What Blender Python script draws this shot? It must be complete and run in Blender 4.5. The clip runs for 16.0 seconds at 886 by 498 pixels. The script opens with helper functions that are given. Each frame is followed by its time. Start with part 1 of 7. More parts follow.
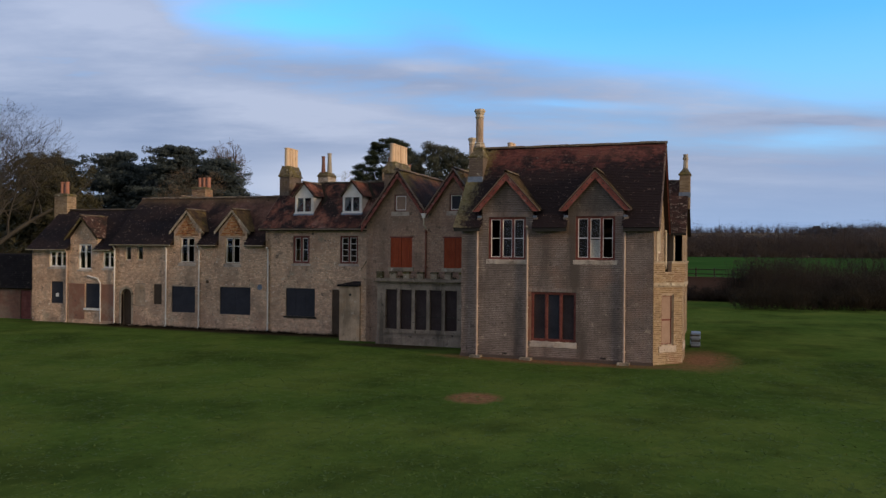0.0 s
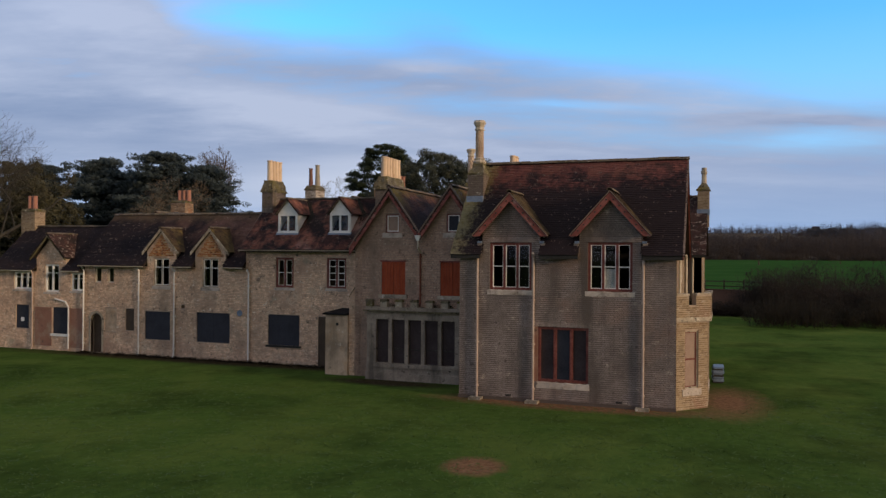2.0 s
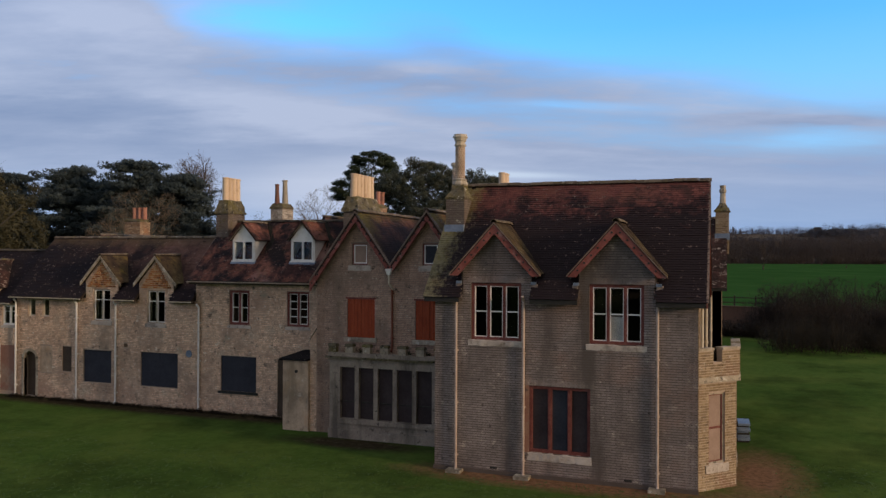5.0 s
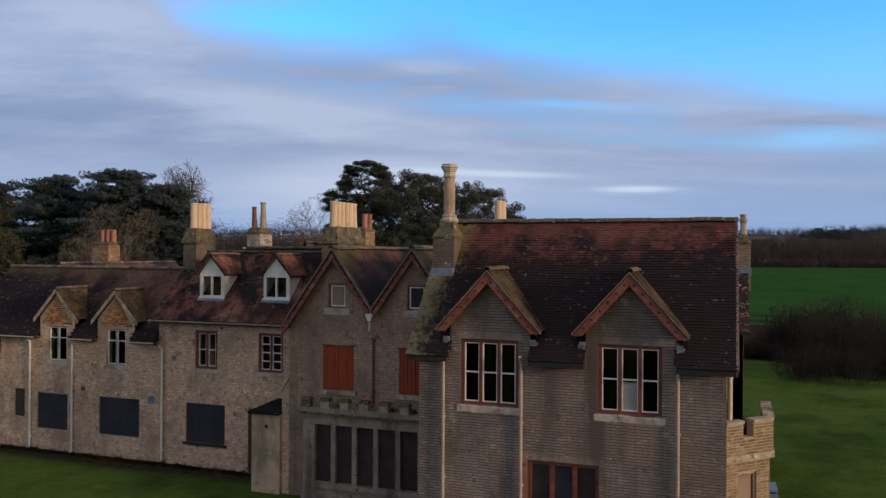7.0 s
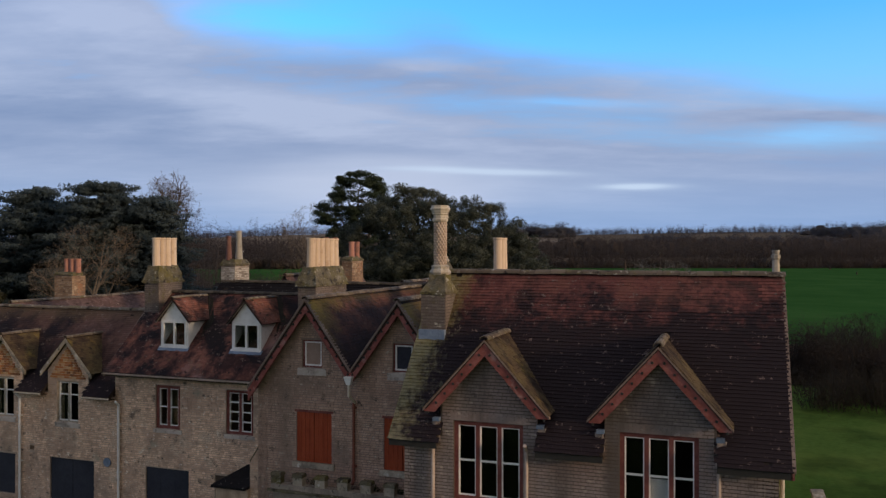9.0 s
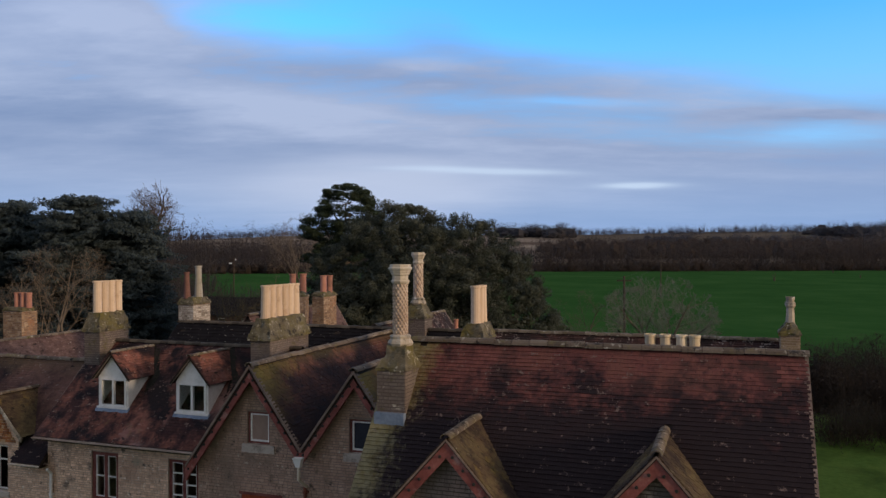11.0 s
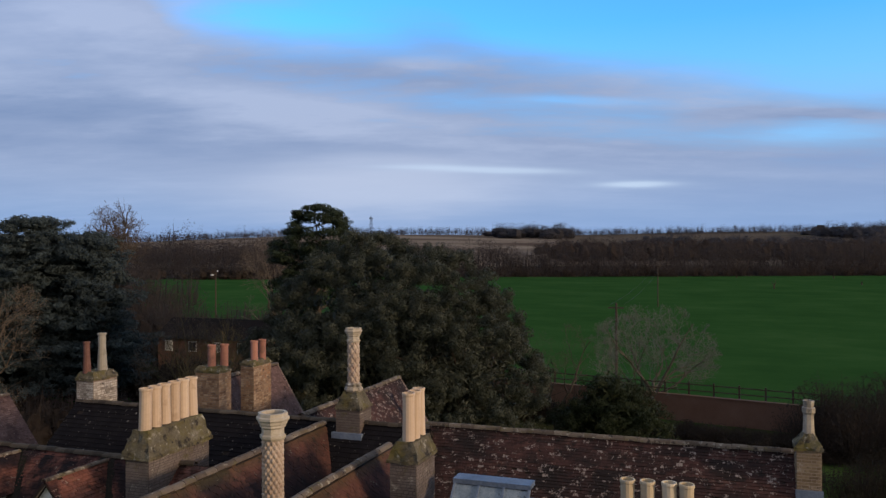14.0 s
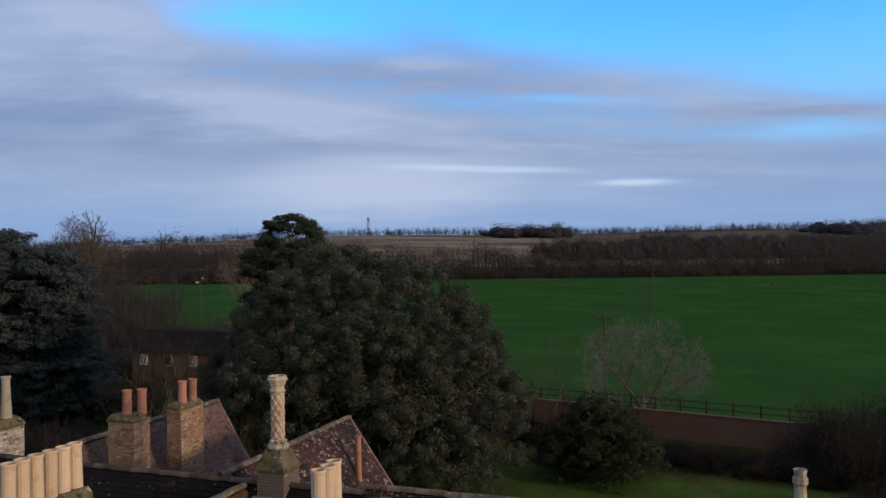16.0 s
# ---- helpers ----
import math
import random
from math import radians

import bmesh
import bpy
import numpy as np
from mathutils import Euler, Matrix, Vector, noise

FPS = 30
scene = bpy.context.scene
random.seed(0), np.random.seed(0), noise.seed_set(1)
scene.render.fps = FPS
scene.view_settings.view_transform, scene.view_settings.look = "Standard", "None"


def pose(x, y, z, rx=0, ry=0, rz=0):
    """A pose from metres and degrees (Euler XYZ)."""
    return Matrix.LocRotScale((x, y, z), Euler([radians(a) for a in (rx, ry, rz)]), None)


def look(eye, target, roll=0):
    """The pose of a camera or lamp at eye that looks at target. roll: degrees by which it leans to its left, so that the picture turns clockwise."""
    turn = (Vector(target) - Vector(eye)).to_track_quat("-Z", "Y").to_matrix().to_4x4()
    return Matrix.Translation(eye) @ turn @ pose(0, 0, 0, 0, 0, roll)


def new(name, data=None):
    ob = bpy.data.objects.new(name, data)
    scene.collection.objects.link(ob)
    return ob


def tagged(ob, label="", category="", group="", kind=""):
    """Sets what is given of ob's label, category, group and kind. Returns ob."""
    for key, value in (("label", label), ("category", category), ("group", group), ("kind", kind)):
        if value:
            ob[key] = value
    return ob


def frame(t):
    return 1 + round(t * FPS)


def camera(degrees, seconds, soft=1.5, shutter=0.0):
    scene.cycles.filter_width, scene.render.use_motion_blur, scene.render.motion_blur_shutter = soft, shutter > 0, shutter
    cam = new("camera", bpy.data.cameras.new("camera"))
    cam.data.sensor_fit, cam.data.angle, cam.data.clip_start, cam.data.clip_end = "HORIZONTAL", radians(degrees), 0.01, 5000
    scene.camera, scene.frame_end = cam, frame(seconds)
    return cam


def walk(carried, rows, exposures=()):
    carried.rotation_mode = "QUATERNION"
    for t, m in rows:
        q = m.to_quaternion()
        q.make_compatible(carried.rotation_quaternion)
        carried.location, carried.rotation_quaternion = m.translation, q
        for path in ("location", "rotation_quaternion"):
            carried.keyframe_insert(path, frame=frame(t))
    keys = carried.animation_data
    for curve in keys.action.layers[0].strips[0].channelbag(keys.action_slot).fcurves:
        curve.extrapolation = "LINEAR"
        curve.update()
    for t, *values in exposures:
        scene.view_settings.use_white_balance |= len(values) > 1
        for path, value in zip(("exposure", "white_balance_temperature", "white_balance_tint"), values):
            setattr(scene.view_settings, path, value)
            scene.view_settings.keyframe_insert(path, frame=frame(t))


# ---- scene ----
cam = camera(58.5, 16.0, soft=1.4)
PATH = [
    (0, (2.854, -34.293, 4.727), (2.181, -32.41, 4.734), 0.5),
    (0.5, (2.502, -33.382, 4.969), (1.83, -31.498, 4.977), 0.5),
    (1, (2.193, -32.455, 5.272), (1.522, -30.571, 5.278), 0.4),
    (1.5, (1.913, -31.551, 5.597), (1.242, -29.666, 5.602), 0.4),
    (2, (1.669, -30.681, 5.898), (0.999, -28.796, 5.906), 0.4),
    (2.5, (1.42, -29.679, 6.158), (0.751, -27.795, 6.168), 0.4),
    (3, (1.28, -28.765, 6.313), (0.612, -26.88, 6.321), 0.3),
    (3.5, (1.192, -27.893, 6.499), (0.522, -26.009, 6.507), 0.3),
    (4, (1.057, -27.019, 6.716), (0.387, -25.135, 6.727), 0.3),
    (6.5, (0.19, -22.558, 8.359), (-0.482, -20.675, 8.368), 0.2),
    (7, (-0.041, -21.712, 8.782), (-0.713, -19.828, 8.791), 0.3),
    (7.5, (-0.331, -20.747, 9.324), (-1.004, -18.864, 9.333), 0.2),
    (8, (-0.591, -19.868, 9.736), (-1.263, -17.984, 9.744), 0.2),
    (8.5, (-0.811, -18.931, 10.087), (-1.485, -17.048, 10.093), 0.1),
    (9, (-1.052, -18.04, 10.377), (-1.725, -16.156, 10.382), 0.0),
    (11.5, (-1.253, -13.789, 12.405), (-1.928, -11.907, 12.409), -0.2),
    (12, (-1.241, -12.841, 12.876), (-1.916, -10.958, 12.881), -0.2),
    (12.5, (-1.252, -11.941, 13.245), (-1.926, -10.058, 13.249), -0.2),
    (13, (-1.298, -11.017, 13.599), (-1.971, -9.133, 13.602), -0.2),
    (13.5, (-1.371, -10.073, 13.955), (-2.042, -8.189, 13.957), -0.2),
    (14, (-1.322, -9.146, 14.283), (-1.994, -7.262, 14.284), -0.2),
    (14.5, (-1.209, -8.11, 14.628), (-1.878, -6.225, 14.63), -0.2),
    (15, (-1.059, -7.205, 14.906), (-1.728, -5.321, 14.909), -0.3),
    (15.5, (-0.928, -6.342, 15.122), (-1.597, -4.457, 15.126), -0.4),
    (16, (-0.825, -5.546, 15.212), (-1.494, -3.661, 15.212), -0.7),
]
walk(cam, [(t, look(eye, target, roll)) for t, eye, target, roll in PATH], [(0, .09, 6920, 10), (4, .07, 6860, 10), (8, .02, 6620, 10), (12, -.01, 6440, 10), (16, -.04, 6400, 10)])

# ---- world, sun, exposure ----
SUN_TURN, SUN_HEIGHT = 102.2, 11.1   # degrees; low over the right end of the lawn
world = bpy.data.worlds.new("sky")
scene.world = world
world.use_nodes = True
wt = world.node_tree
wt.nodes.clear()


def wnode(kind):
    return wt.nodes.new(kind)


def wmath(op, a, b=None, clamp=False):
    n = wnode("ShaderNodeMath")
    n.operation, n.use_clamp = op, clamp
    for i, v in enumerate((a, b)):
        if v is None:
            continue
        if isinstance(v, (int, float)):
            n.inputs[i].default_value = v
        else:
            wt.links.new(v, n.inputs[i])
    return n.outputs[0]


sky = wnode("ShaderNodeTexSky")
sky.sky_type, sky.sun_disc, sky.sun_elevation, sky.sun_rotation = "NISHITA", False, radians(SUN_HEIGHT), radians(SUN_TURN)
sky.altitude, sky.air_density, sky.dust_density, sky.ozone_density = 60, 1.0, 0.3, 4.0
coord = wnode("ShaderNodeTexCoord")
sep = wnode("ShaderNodeSeparateXYZ")
wt.links.new(coord.outputs["Generated"], sep.inputs[0])


def along(v):
    n = wnode("ShaderNodeVectorMath")
    n.operation = "DOT_PRODUCT"
    wt.links.new(coord.outputs["Generated"], n.inputs[0])
    n.inputs[1].default_value = v
    return n.outputs["Value"]


AHEAD, ASIDE = (-0.336, 0.942, 0.0), (0.942, 0.336, 0.0)
fwd, side, up = along(AHEAD), along(ASIDE), sep.outputs[2]
# cloud sheet: a plane high above, seen in perspective
lift = wmath("ADD", wmath("MAXIMUM", up, 0.0), 0.13)
comb = wnode("ShaderNodeCombineXYZ")
wt.links.new(wmath("DIVIDE", side, lift), comb.inputs[0])
wt.links.new(wmath("DIVIDE", fwd, lift), comb.inputs[1])


def wnoise(scale, detail, rough, offset, stretch=(1, 1, 1)):
    m = wnode("ShaderNodeMapping")
    m.inputs["Location"].default_value = offset
    m.inputs["Scale"].default_value = stretch
    wt.links.new(comb.outputs[0], m.inputs[0])
    n = wnode("ShaderNodeTexNoise")
    n.inputs["Scale"].default_value, n.inputs["Detail"].default_value, n.inputs["Roughness"].default_value = scale, detail, rough
    wt.links.new(m.outputs[0], n.inputs["Vector"])
    return n.outputs[0]


def wramp(fac, stops):
    r = wnode("ShaderNodeValToRGB")
    e = r.color_ramp.elements
    while len(e) < len(stops):
        e.new(0.5)
    for el, (p, c) in zip(e, stops):
        el.position, el.color = p, (*c, 1) if len(c) == 3 else c
    wt.links.new(fac, r.inputs[0])
    return r.outputs[0]


big = wnoise(0.34, 5, 0.55, (1.7, 0.4, 0), (0.5, 1.0, 1))
fine = wnoise(1.5, 7, 0.60, (4.2, 1.3, 0), (0.6, 1.0, 1))
# places in the sky ahead: how far aside and how far up, against the way ahead, stirred a little by the noise
ahead_only = wmath("GREATER_THAN", fwd, 0.05)
near_fwd = wmath("MAXIMUM", fwd, 0.15)
stir = wnoise(0.9, 4, 0.55, (7.1, 2.2, 0), (0.5, 1.0, 1))
plain_aside = wmath("DIVIDE", side, near_fwd)
plain_above = wmath("ADD", wmath("DIVIDE", up, near_fwd), wmath("MULTIPLY", wmath("SUBTRACT", fine, 0.5), 0.006))
aside = wmath("ADD", plain_aside, wmath("MULTIPLY", wmath("SUBTRACT", big, 0.5), 0.22))
above = wmath("ADD", wmath("DIVIDE", up, near_fwd), wmath("MULTIPLY", wmath("SUBTRACT", stir, 0.5), 0.055))
above = wmath("ADD", above, wmath("MULTIPLY", wmath("SUBTRACT", fine, 0.5), 0.030))


def billow(a0, b0, ra, rb, lean, gain, still=False):
    """A soft streak of cloud (or, with gain below nought, a gap) about one place of the sky."""
    da, db = wmath("SUBTRACT", plain_aside if still else aside, a0), wmath("SUBTRACT", plain_above if still else above, b0)
    db = wmath("ADD", db, wmath("MULTIPLY", da, lean))
    qa, qb = wmath("DIVIDE", da, ra), wmath("DIVIDE", db, rb)
    r2 = wmath("ADD", wmath("MULTIPLY", qa, qa), wmath("MULTIPLY", qb, qb))
    k = wmath("DIVIDE", 1.0, wmath("ADD", 1.0, wmath("MULTIPLY", r2, r2)))
    return wmath("MULTIPLY", wmath("MULTIPLY", k, ahead_only), gain)


def gather(start, streaks):
    for one in streaks:
        start = wmath("ADD", start, billow(*one))
    return start


# cover: thick to the left and low down, open to the upper right, with tongues reaching into the blue
wisp = wnoise(4.5, 8, 0.62, (2.2, 6.3, 0), (0.45, 1.0, 1))
cover = wmath("ADD", wmath("MULTIPLY", wmath("SUBTRACT", big, 0.5), 0.36), wmath("MULTIPLY", wmath("SUBTRACT", fine, 0.5), 0.34))
cover = wmath("ADD", cover, wmath("MULTIPLY", wmath("SUBTRACT", wisp, 0.5), 0.22))
cover = wmath("ADD", cover, wmath("MULTIPLY", side, -0.22))
cover = wmath("ADD", cover, wmath("SUBTRACT", 0.265, up))
cover = wmath("ADD", cover, wmath("MULTIPLY", wmath("MAXIMUM", wmath("SUBTRACT", 0.20, up), 0.0), 1.2))
cover = wmath("ADD", wmath("MULTIPLY", cover, 2.6), 0.50)
cover = gather(cover, [
    (-0.24, 0.297, 0.11, 0.020, 0.10, -0.30), (-0.10, 0.310, 0.11, 0.045, 0.0, -0.36), (0.45, 0.290, 0.34, 0.062, 0.0, -0.55), (0.15, 0.300, 0.16, 0.045, 0.0, -0.35),
    (0.10, 0.222, 0.28, 0.024, 0.05, 0.30), (-0.01, 0.275, 0.075, 0.026, 0.2, 0.30), (0.44, 0.172, 0.12, 0.008, 0.03, 0.30), (0.55, 0.215, 0.16, 0.022, 0.0, -0.30),
    (-0.43, 0.305, 0.085, 0.026, 0.10, 0.35), (0.19, 0.190, 0.080, 0.006, 0.0, -0.22), (0.46, 0.142, 0.10, 0.013, 0.0, -0.36), (0.47, 0.303, 0.04, 0.018, 0.2, 0.25)])
cover = wmath("MAXIMUM", wmath("MINIMUM", cover, 1.0), 0.0)
cover = wramp(cover, [(0.0, (0, 0, 0)), (0.25, (0.15, 0.15, 0.15)), (0.9, (0.96, 0.96, 0.96))])
tone = wmath("ADD", wmath("ADD", wmath("MULTIPLY", fine, 0.50), wmath("MULTIPLY", big, 0.4)), wmath("MULTIPLY", wisp, 0.20))
tone = gather(tone, [
    (-0.25, 0.192, 0.20, 0.022, 0.12, 0.085), (-0.07, 0.152, 0.15, 0.022, 0.08, 0.085), (-0.01, 0.232, 0.06, 0.010, 0.0, 0.10), (0.21, 0.150, 0.12, 0.014, 0.05, 0.06),
    (-0.12, 0.228, 0.17, 0.026, 0.12, -0.035), (0.15, 0.216, 0.16, 0.016, 0.05, -0.015), (-0.43, 0.300, 0.08, 0.02, 0.10, 0.10), (-0.50, 0.186, 0.12, 0.014, 0.0, -0.08), (-0.40, 0.125, 0.20, 0.024, 0.05, -0.07), (-0.54, 0.24, 0.08, 0.03, 0.0, 0.05)])
cloud = wramp(tone, [(0.42, (0.205, 0.280, 0.470)), (0.54, (0.276, 0.350, 0.540)), (0.70, (0.432, 0.503, 0.692))])
low = wramp(up, [(0.0, (0.225, 0.365, 0.66)), (0.05, (0.290, 0.43, 0.71)), (0.09, (0.415, 0.525, 0.765)), (0.2, (0.37, 0.43, 0.62))])
mixc = wnode("ShaderNodeMix")
mixc.data_type = "RGBA"
wt.links.new(wramp(up, [(0.03, (0.80, 0.80, 0.80)), (0.15, (0, 0, 0))]), mixc.inputs["Factor"])
wt.links.new(cloud, mixc.inputs[6])
wt.links.new(low, mixc.inputs[7])
blue = wnode("ShaderNodeVectorMath")
blue.operation = "MULTIPLY"
wt.links.new(sky.outputs[0], blue.inputs[0])
blue.inputs[1].default_value = (0.160, 0.323, 0.410)
pale = wnode("ShaderNodeMix")
pale.data_type = "RGBA"
wt.links.new(wramp(up, [(0.10, (0.85, 0.85, 0.85)), (0.27, (0, 0, 0))]), pale.inputs["Factor"])
wt.links.new(blue.outputs[0], pale.inputs[6])
pale.inputs[7].default_value = (0.31, 0.55, 0.90, 1)
skymix = wnode("ShaderNodeMix")
skymix.data_type = "RGBA"
wt.links.new(cover, skymix.inputs["Factor"])
wt.links.new(pale.outputs[2], skymix.inputs[6])
wt.links.new(mixc.outputs[2], skymix.inputs[7])
# a broad pale glow low in the sheet and thin bright gaps over it; a darker bank to the right
last_sky = skymix.outputs[2]
for streaks, colour in (([(-0.10, 0.075, 0.17, 0.034, 0.0, 0.62)], (0.60, 0.67, 0.84)), ([(0.50, 0.105, 0.10, 0.010, 0.0, 0.5), (0.45, 0.075, 0.2, 0.012, 0.0, 0.3)], (0.24, 0.36, 0.62)),
                        ([(0.066, 0.100, 0.085, 0.0042, 0.03, 0.60, True), (0.245, 0.081, 0.045, 0.0036, 0.0, 0.75, True), (-0.03, 0.105, 0.05, 0.003, 0.0, 0.30, True)], (0.62, 0.76, 0.95))):
    st = wnode("ShaderNodeMix")
    st.data_type = "RGBA"
    wt.links.new(wmath("MINIMUM", gather(wmath("MULTIPLY", up, 0.0), streaks), 1.0), st.inputs["Factor"])
    wt.links.new(last_sky, st.inputs[6])
    st.inputs[7].default_value = (*colour, 1)
    last_sky = st.outputs[2]
# overhead the sheet closes to grey; towards the low sun it glows warm
over = wnode("ShaderNodeMix")
over.data_type = "RGBA"
wt.links.new(wramp(up, [(0.36, (0, 0, 0)), (0.62, (1, 1, 1))]), over.inputs["Factor"])
wt.links.new(last_sky, over.inputs[6])
over.inputs[7].default_value = (0.37, 0.385, 0.43, 1)
glow = wnode("ShaderNodeMix")
glow.data_type = "RGBA"
sunward = along((0.80, -0.60, 0.0))
wt.links.new(wramp(sunward, [(0.10, (0, 0, 0)), (0.75, (1, 1, 1))]), glow.inputs["Factor"])
wt.links.new(over.outputs[2], glow.inputs[6])
glow.inputs[7].default_value = (0.475, 0.43, 0.405, 1)
back = wnode("ShaderNodeBackground")
back.inputs[1].default_value = 1.0
wt.links.new(glow.outputs[2], back.inputs[0])
wout = wnode("ShaderNodeOutputWorld")
wt.links.new(back.outputs[0], wout.inputs[0])

sun = new("sun", bpy.data.lights.new("sun", "SUN"))
sun.data.energy, sun.data.angle, sun.data.color = 2.3, radians(7), (1.0, 0.73, 0.49)
sun.matrix_world = look((60, -13, 12), (0, 0, 0))
scene.view_settings.exposure = 0.0


# ---- materials ----
def surface(name, tones, rough=0.85, scale=1.0, fine_scale=14.0, stain=None, bump=0.3, bump_scale=30.0, island=False, piece=False,
            metal=0.0, spots=None, mix_fine=0.35, stretch=(1, 1, 1), gloss=0.2, streak=None, chips=None, growth=()):
    """tones: colours from dark to light, spread by noise (and by piece, where island or piece is set). stain: (colour, scale, from, to). spots: the same, finer."""
    m = bpy.data.materials.new(name)
    m.use_nodes = True
    nt = m.node_tree
    bsdf = nt.nodes["Principled BSDF"]
    bsdf.inputs["Roughness"].default_value, bsdf.inputs["Metallic"].default_value = rough, metal
    bsdf.inputs["Specular IOR Level"].default_value = gloss
    L = nt.links.new
    geo = nt.nodes.new("ShaderNodeNewGeometry")
    mapn = nt.nodes.new("ShaderNodeMapping")
    mapn.inputs["Scale"].default_value = stretch
    L(geo.outputs["Position"], mapn.inputs[0])

    def noise_tex(sc, det=5.0, ro=0.6, w=0.0):
        n = nt.nodes.new("ShaderNodeTexNoise")
        n.noise_dimensions = "4D"
        n.inputs["Scale"].default_value, n.inputs["Detail"].default_value, n.inputs["Roughness"].default_value, n.inputs["W"].default_value = sc, det, ro, w
        L(mapn.outputs[0], n.inputs["Vector"])
        return n.outputs[0]

    def calc(op, a, b, clamp=False):
        n = nt.nodes.new("ShaderNodeMath")
        n.operation, n.use_clamp = op, clamp
        for i, v in enumerate((a, b)):
            if isinstance(v, (int, float)):
                n.inputs[i].default_value = v
            else:
                L(v, n.inputs[i])
        return n.outputs[0]

    def ramp(fac, stops):
        r = nt.nodes.new("ShaderNodeValToRGB")
        e = r.color_ramp.elements
        while len(e) < len(stops):
            e.new(0.5)
        for el, (p, c) in zip(e, stops):
            el.position, el.color = p, (*c, 1)
        L(fac, r.inputs[0])
        return r.outputs[0]

    seed = (sum(ord(c) for c in name) % 37) * 0.7
    fac = calc("ADD", calc("MULTIPLY", noise_tex(scale, 6, 0.62, seed), 1.0 - mix_fine), calc("MULTIPLY", noise_tex(fine_scale, 4, 0.6, seed + 3), mix_fine))
    fac = calc("ADD", calc("MULTIPLY", calc("SUBTRACT", fac, 0.5), 2.2), 0.5)
    if island:
        share = 0.5 if island is True else island
        fac = calc("ADD", calc("MULTIPLY", fac, 1.0 - share), calc("MULTIPLY", geo.outputs["Random Per Island"], share))
    if piece:
        info = nt.nodes.new("ShaderNodeObjectInfo")
        share = 0.5 if piece is True else piece
        fac = calc("ADD", calc("MULTIPLY", fac, 1.0 - share), calc("MULTIPLY", info.outputs["Random"], share))
    k = len(tones) - 1
    col = ramp(fac, [(0.12 + 0.76 * i / k, c) for i, c in enumerate(tones)])
    for extra, w in ((stain, 9.0), (spots, 17.0)):
        for j, one in enumerate(extra if isinstance(extra, list) else [extra] if extra else []):
            colour, sc, a, b = one
            mask = ramp(noise_tex(sc, 6, 0.65, seed + w + j), [(a, (0, 0, 0)), (b, (1, 1, 1))])
            mx = nt.nodes.new("ShaderNodeMix")
            mx.data_type = "RGBA"
            L(mask, mx.inputs["Factor"])
            L(col, mx.inputs[6])
            mx.inputs[7].default_value = (*colour, 1)
            col = mx.outputs[2]
    if streak:
        colour, sc, a, b = streak
        m2 = nt.nodes.new("ShaderNodeMapping")
        m2.inputs["Scale"].default_value = (1.0, 1.0, 0.16)
        L(geo.outputs["Position"], m2.inputs[0])
        n2 = nt.nodes.new("ShaderNodeTexNoise")
        n2.inputs["Scale"].default_value, n2.inputs["Detail"].default_value, n2.inputs["Roughness"].default_value = sc, 5.0, 0.6
        L(m2.outputs[0], n2.inputs["Vector"])
        mx = nt.nodes.new("ShaderNodeMix")
        mx.data_type = "RGBA"
        L(ramp(n2.outputs[0], [(a, (0, 0, 0)), (b, (0.8, 0.8, 0.8))]), mx.inputs["Factor"])
        L(col, mx.inputs[6])
        mx.inputs[7].default_value = (*colour, 1)
        col = mx.outputs[2]
    for colour, way, start, end, ragged, sc, most in growth:
        # a growth of lichen or soot that thins out along one direction, with a ragged edge
        dot = nt.nodes.new("ShaderNodeVectorMath")
        dot.operation = "DOT_PRODUCT"
        L(geo.outputs["Position"], dot.inputs[0])
        dot.inputs[1].default_value = way
        d = calc("DIVIDE", calc("SUBTRACT", dot.outputs["Value"], start), end - start)
        rag = calc("MULTIPLY", calc("SUBTRACT", noise_tex(sc, 6, 0.62, seed + 31 + start), 0.5), ragged)
        rag = calc("ADD", rag, calc("MULTIPLY", calc("SUBTRACT", noise_tex(sc * 6, 4, 0.6, seed + 37), 0.5), ragged * 0.45))
        mx = nt.nodes.new("ShaderNodeMix")
        mx.data_type = "RGBA"
        L(calc("MULTIPLY", calc("ADD", d, rag, True), most), mx.inputs["Factor"])
        L(col, mx.inputs[6])
        mx.inputs[7].default_value = (*colour, 1)
        col = mx.outputs[2]
    if chips:
        # flecks worn pale on single tiles, broken up by fine noise
        colour, a, b = chips
        one = info.outputs["Random"] if piece else geo.outputs["Random Per Island"]
        pick = calc("FRACT", calc("MULTIPLY", one, 7.31), 0.0)
        pick = calc("ADD", calc("MULTIPLY", pick, 0.45), calc("MULTIPLY", noise_tex(15.0, 4, 0.6, seed + 23), 0.95), True)
        mx = nt.nodes.new("ShaderNodeMix")
        mx.data_type = "RGBA"
        L(ramp(pick, [(a, (0, 0, 0)), (b, (0.85, 0.85, 0.85))]), mx.inputs["Factor"])
        L(col, mx.inputs[6])
        mx.inputs[7].default_value = (*colour, 1)
        col = mx.outputs[2]
    L(col, bsdf.inputs["Base Color"])
    if bump:
        bn = nt.nodes.new("ShaderNodeBump")
        bn.inputs["Strength"].default_value, bn.inputs["Distance"].default_value = bump, 0.02
        L(noise_tex(bump_scale, 5, 0.65, seed + 5), bn.inputs["Height"])
        L(bn.outputs[0], bsdf.inputs["Normal"])
    return m


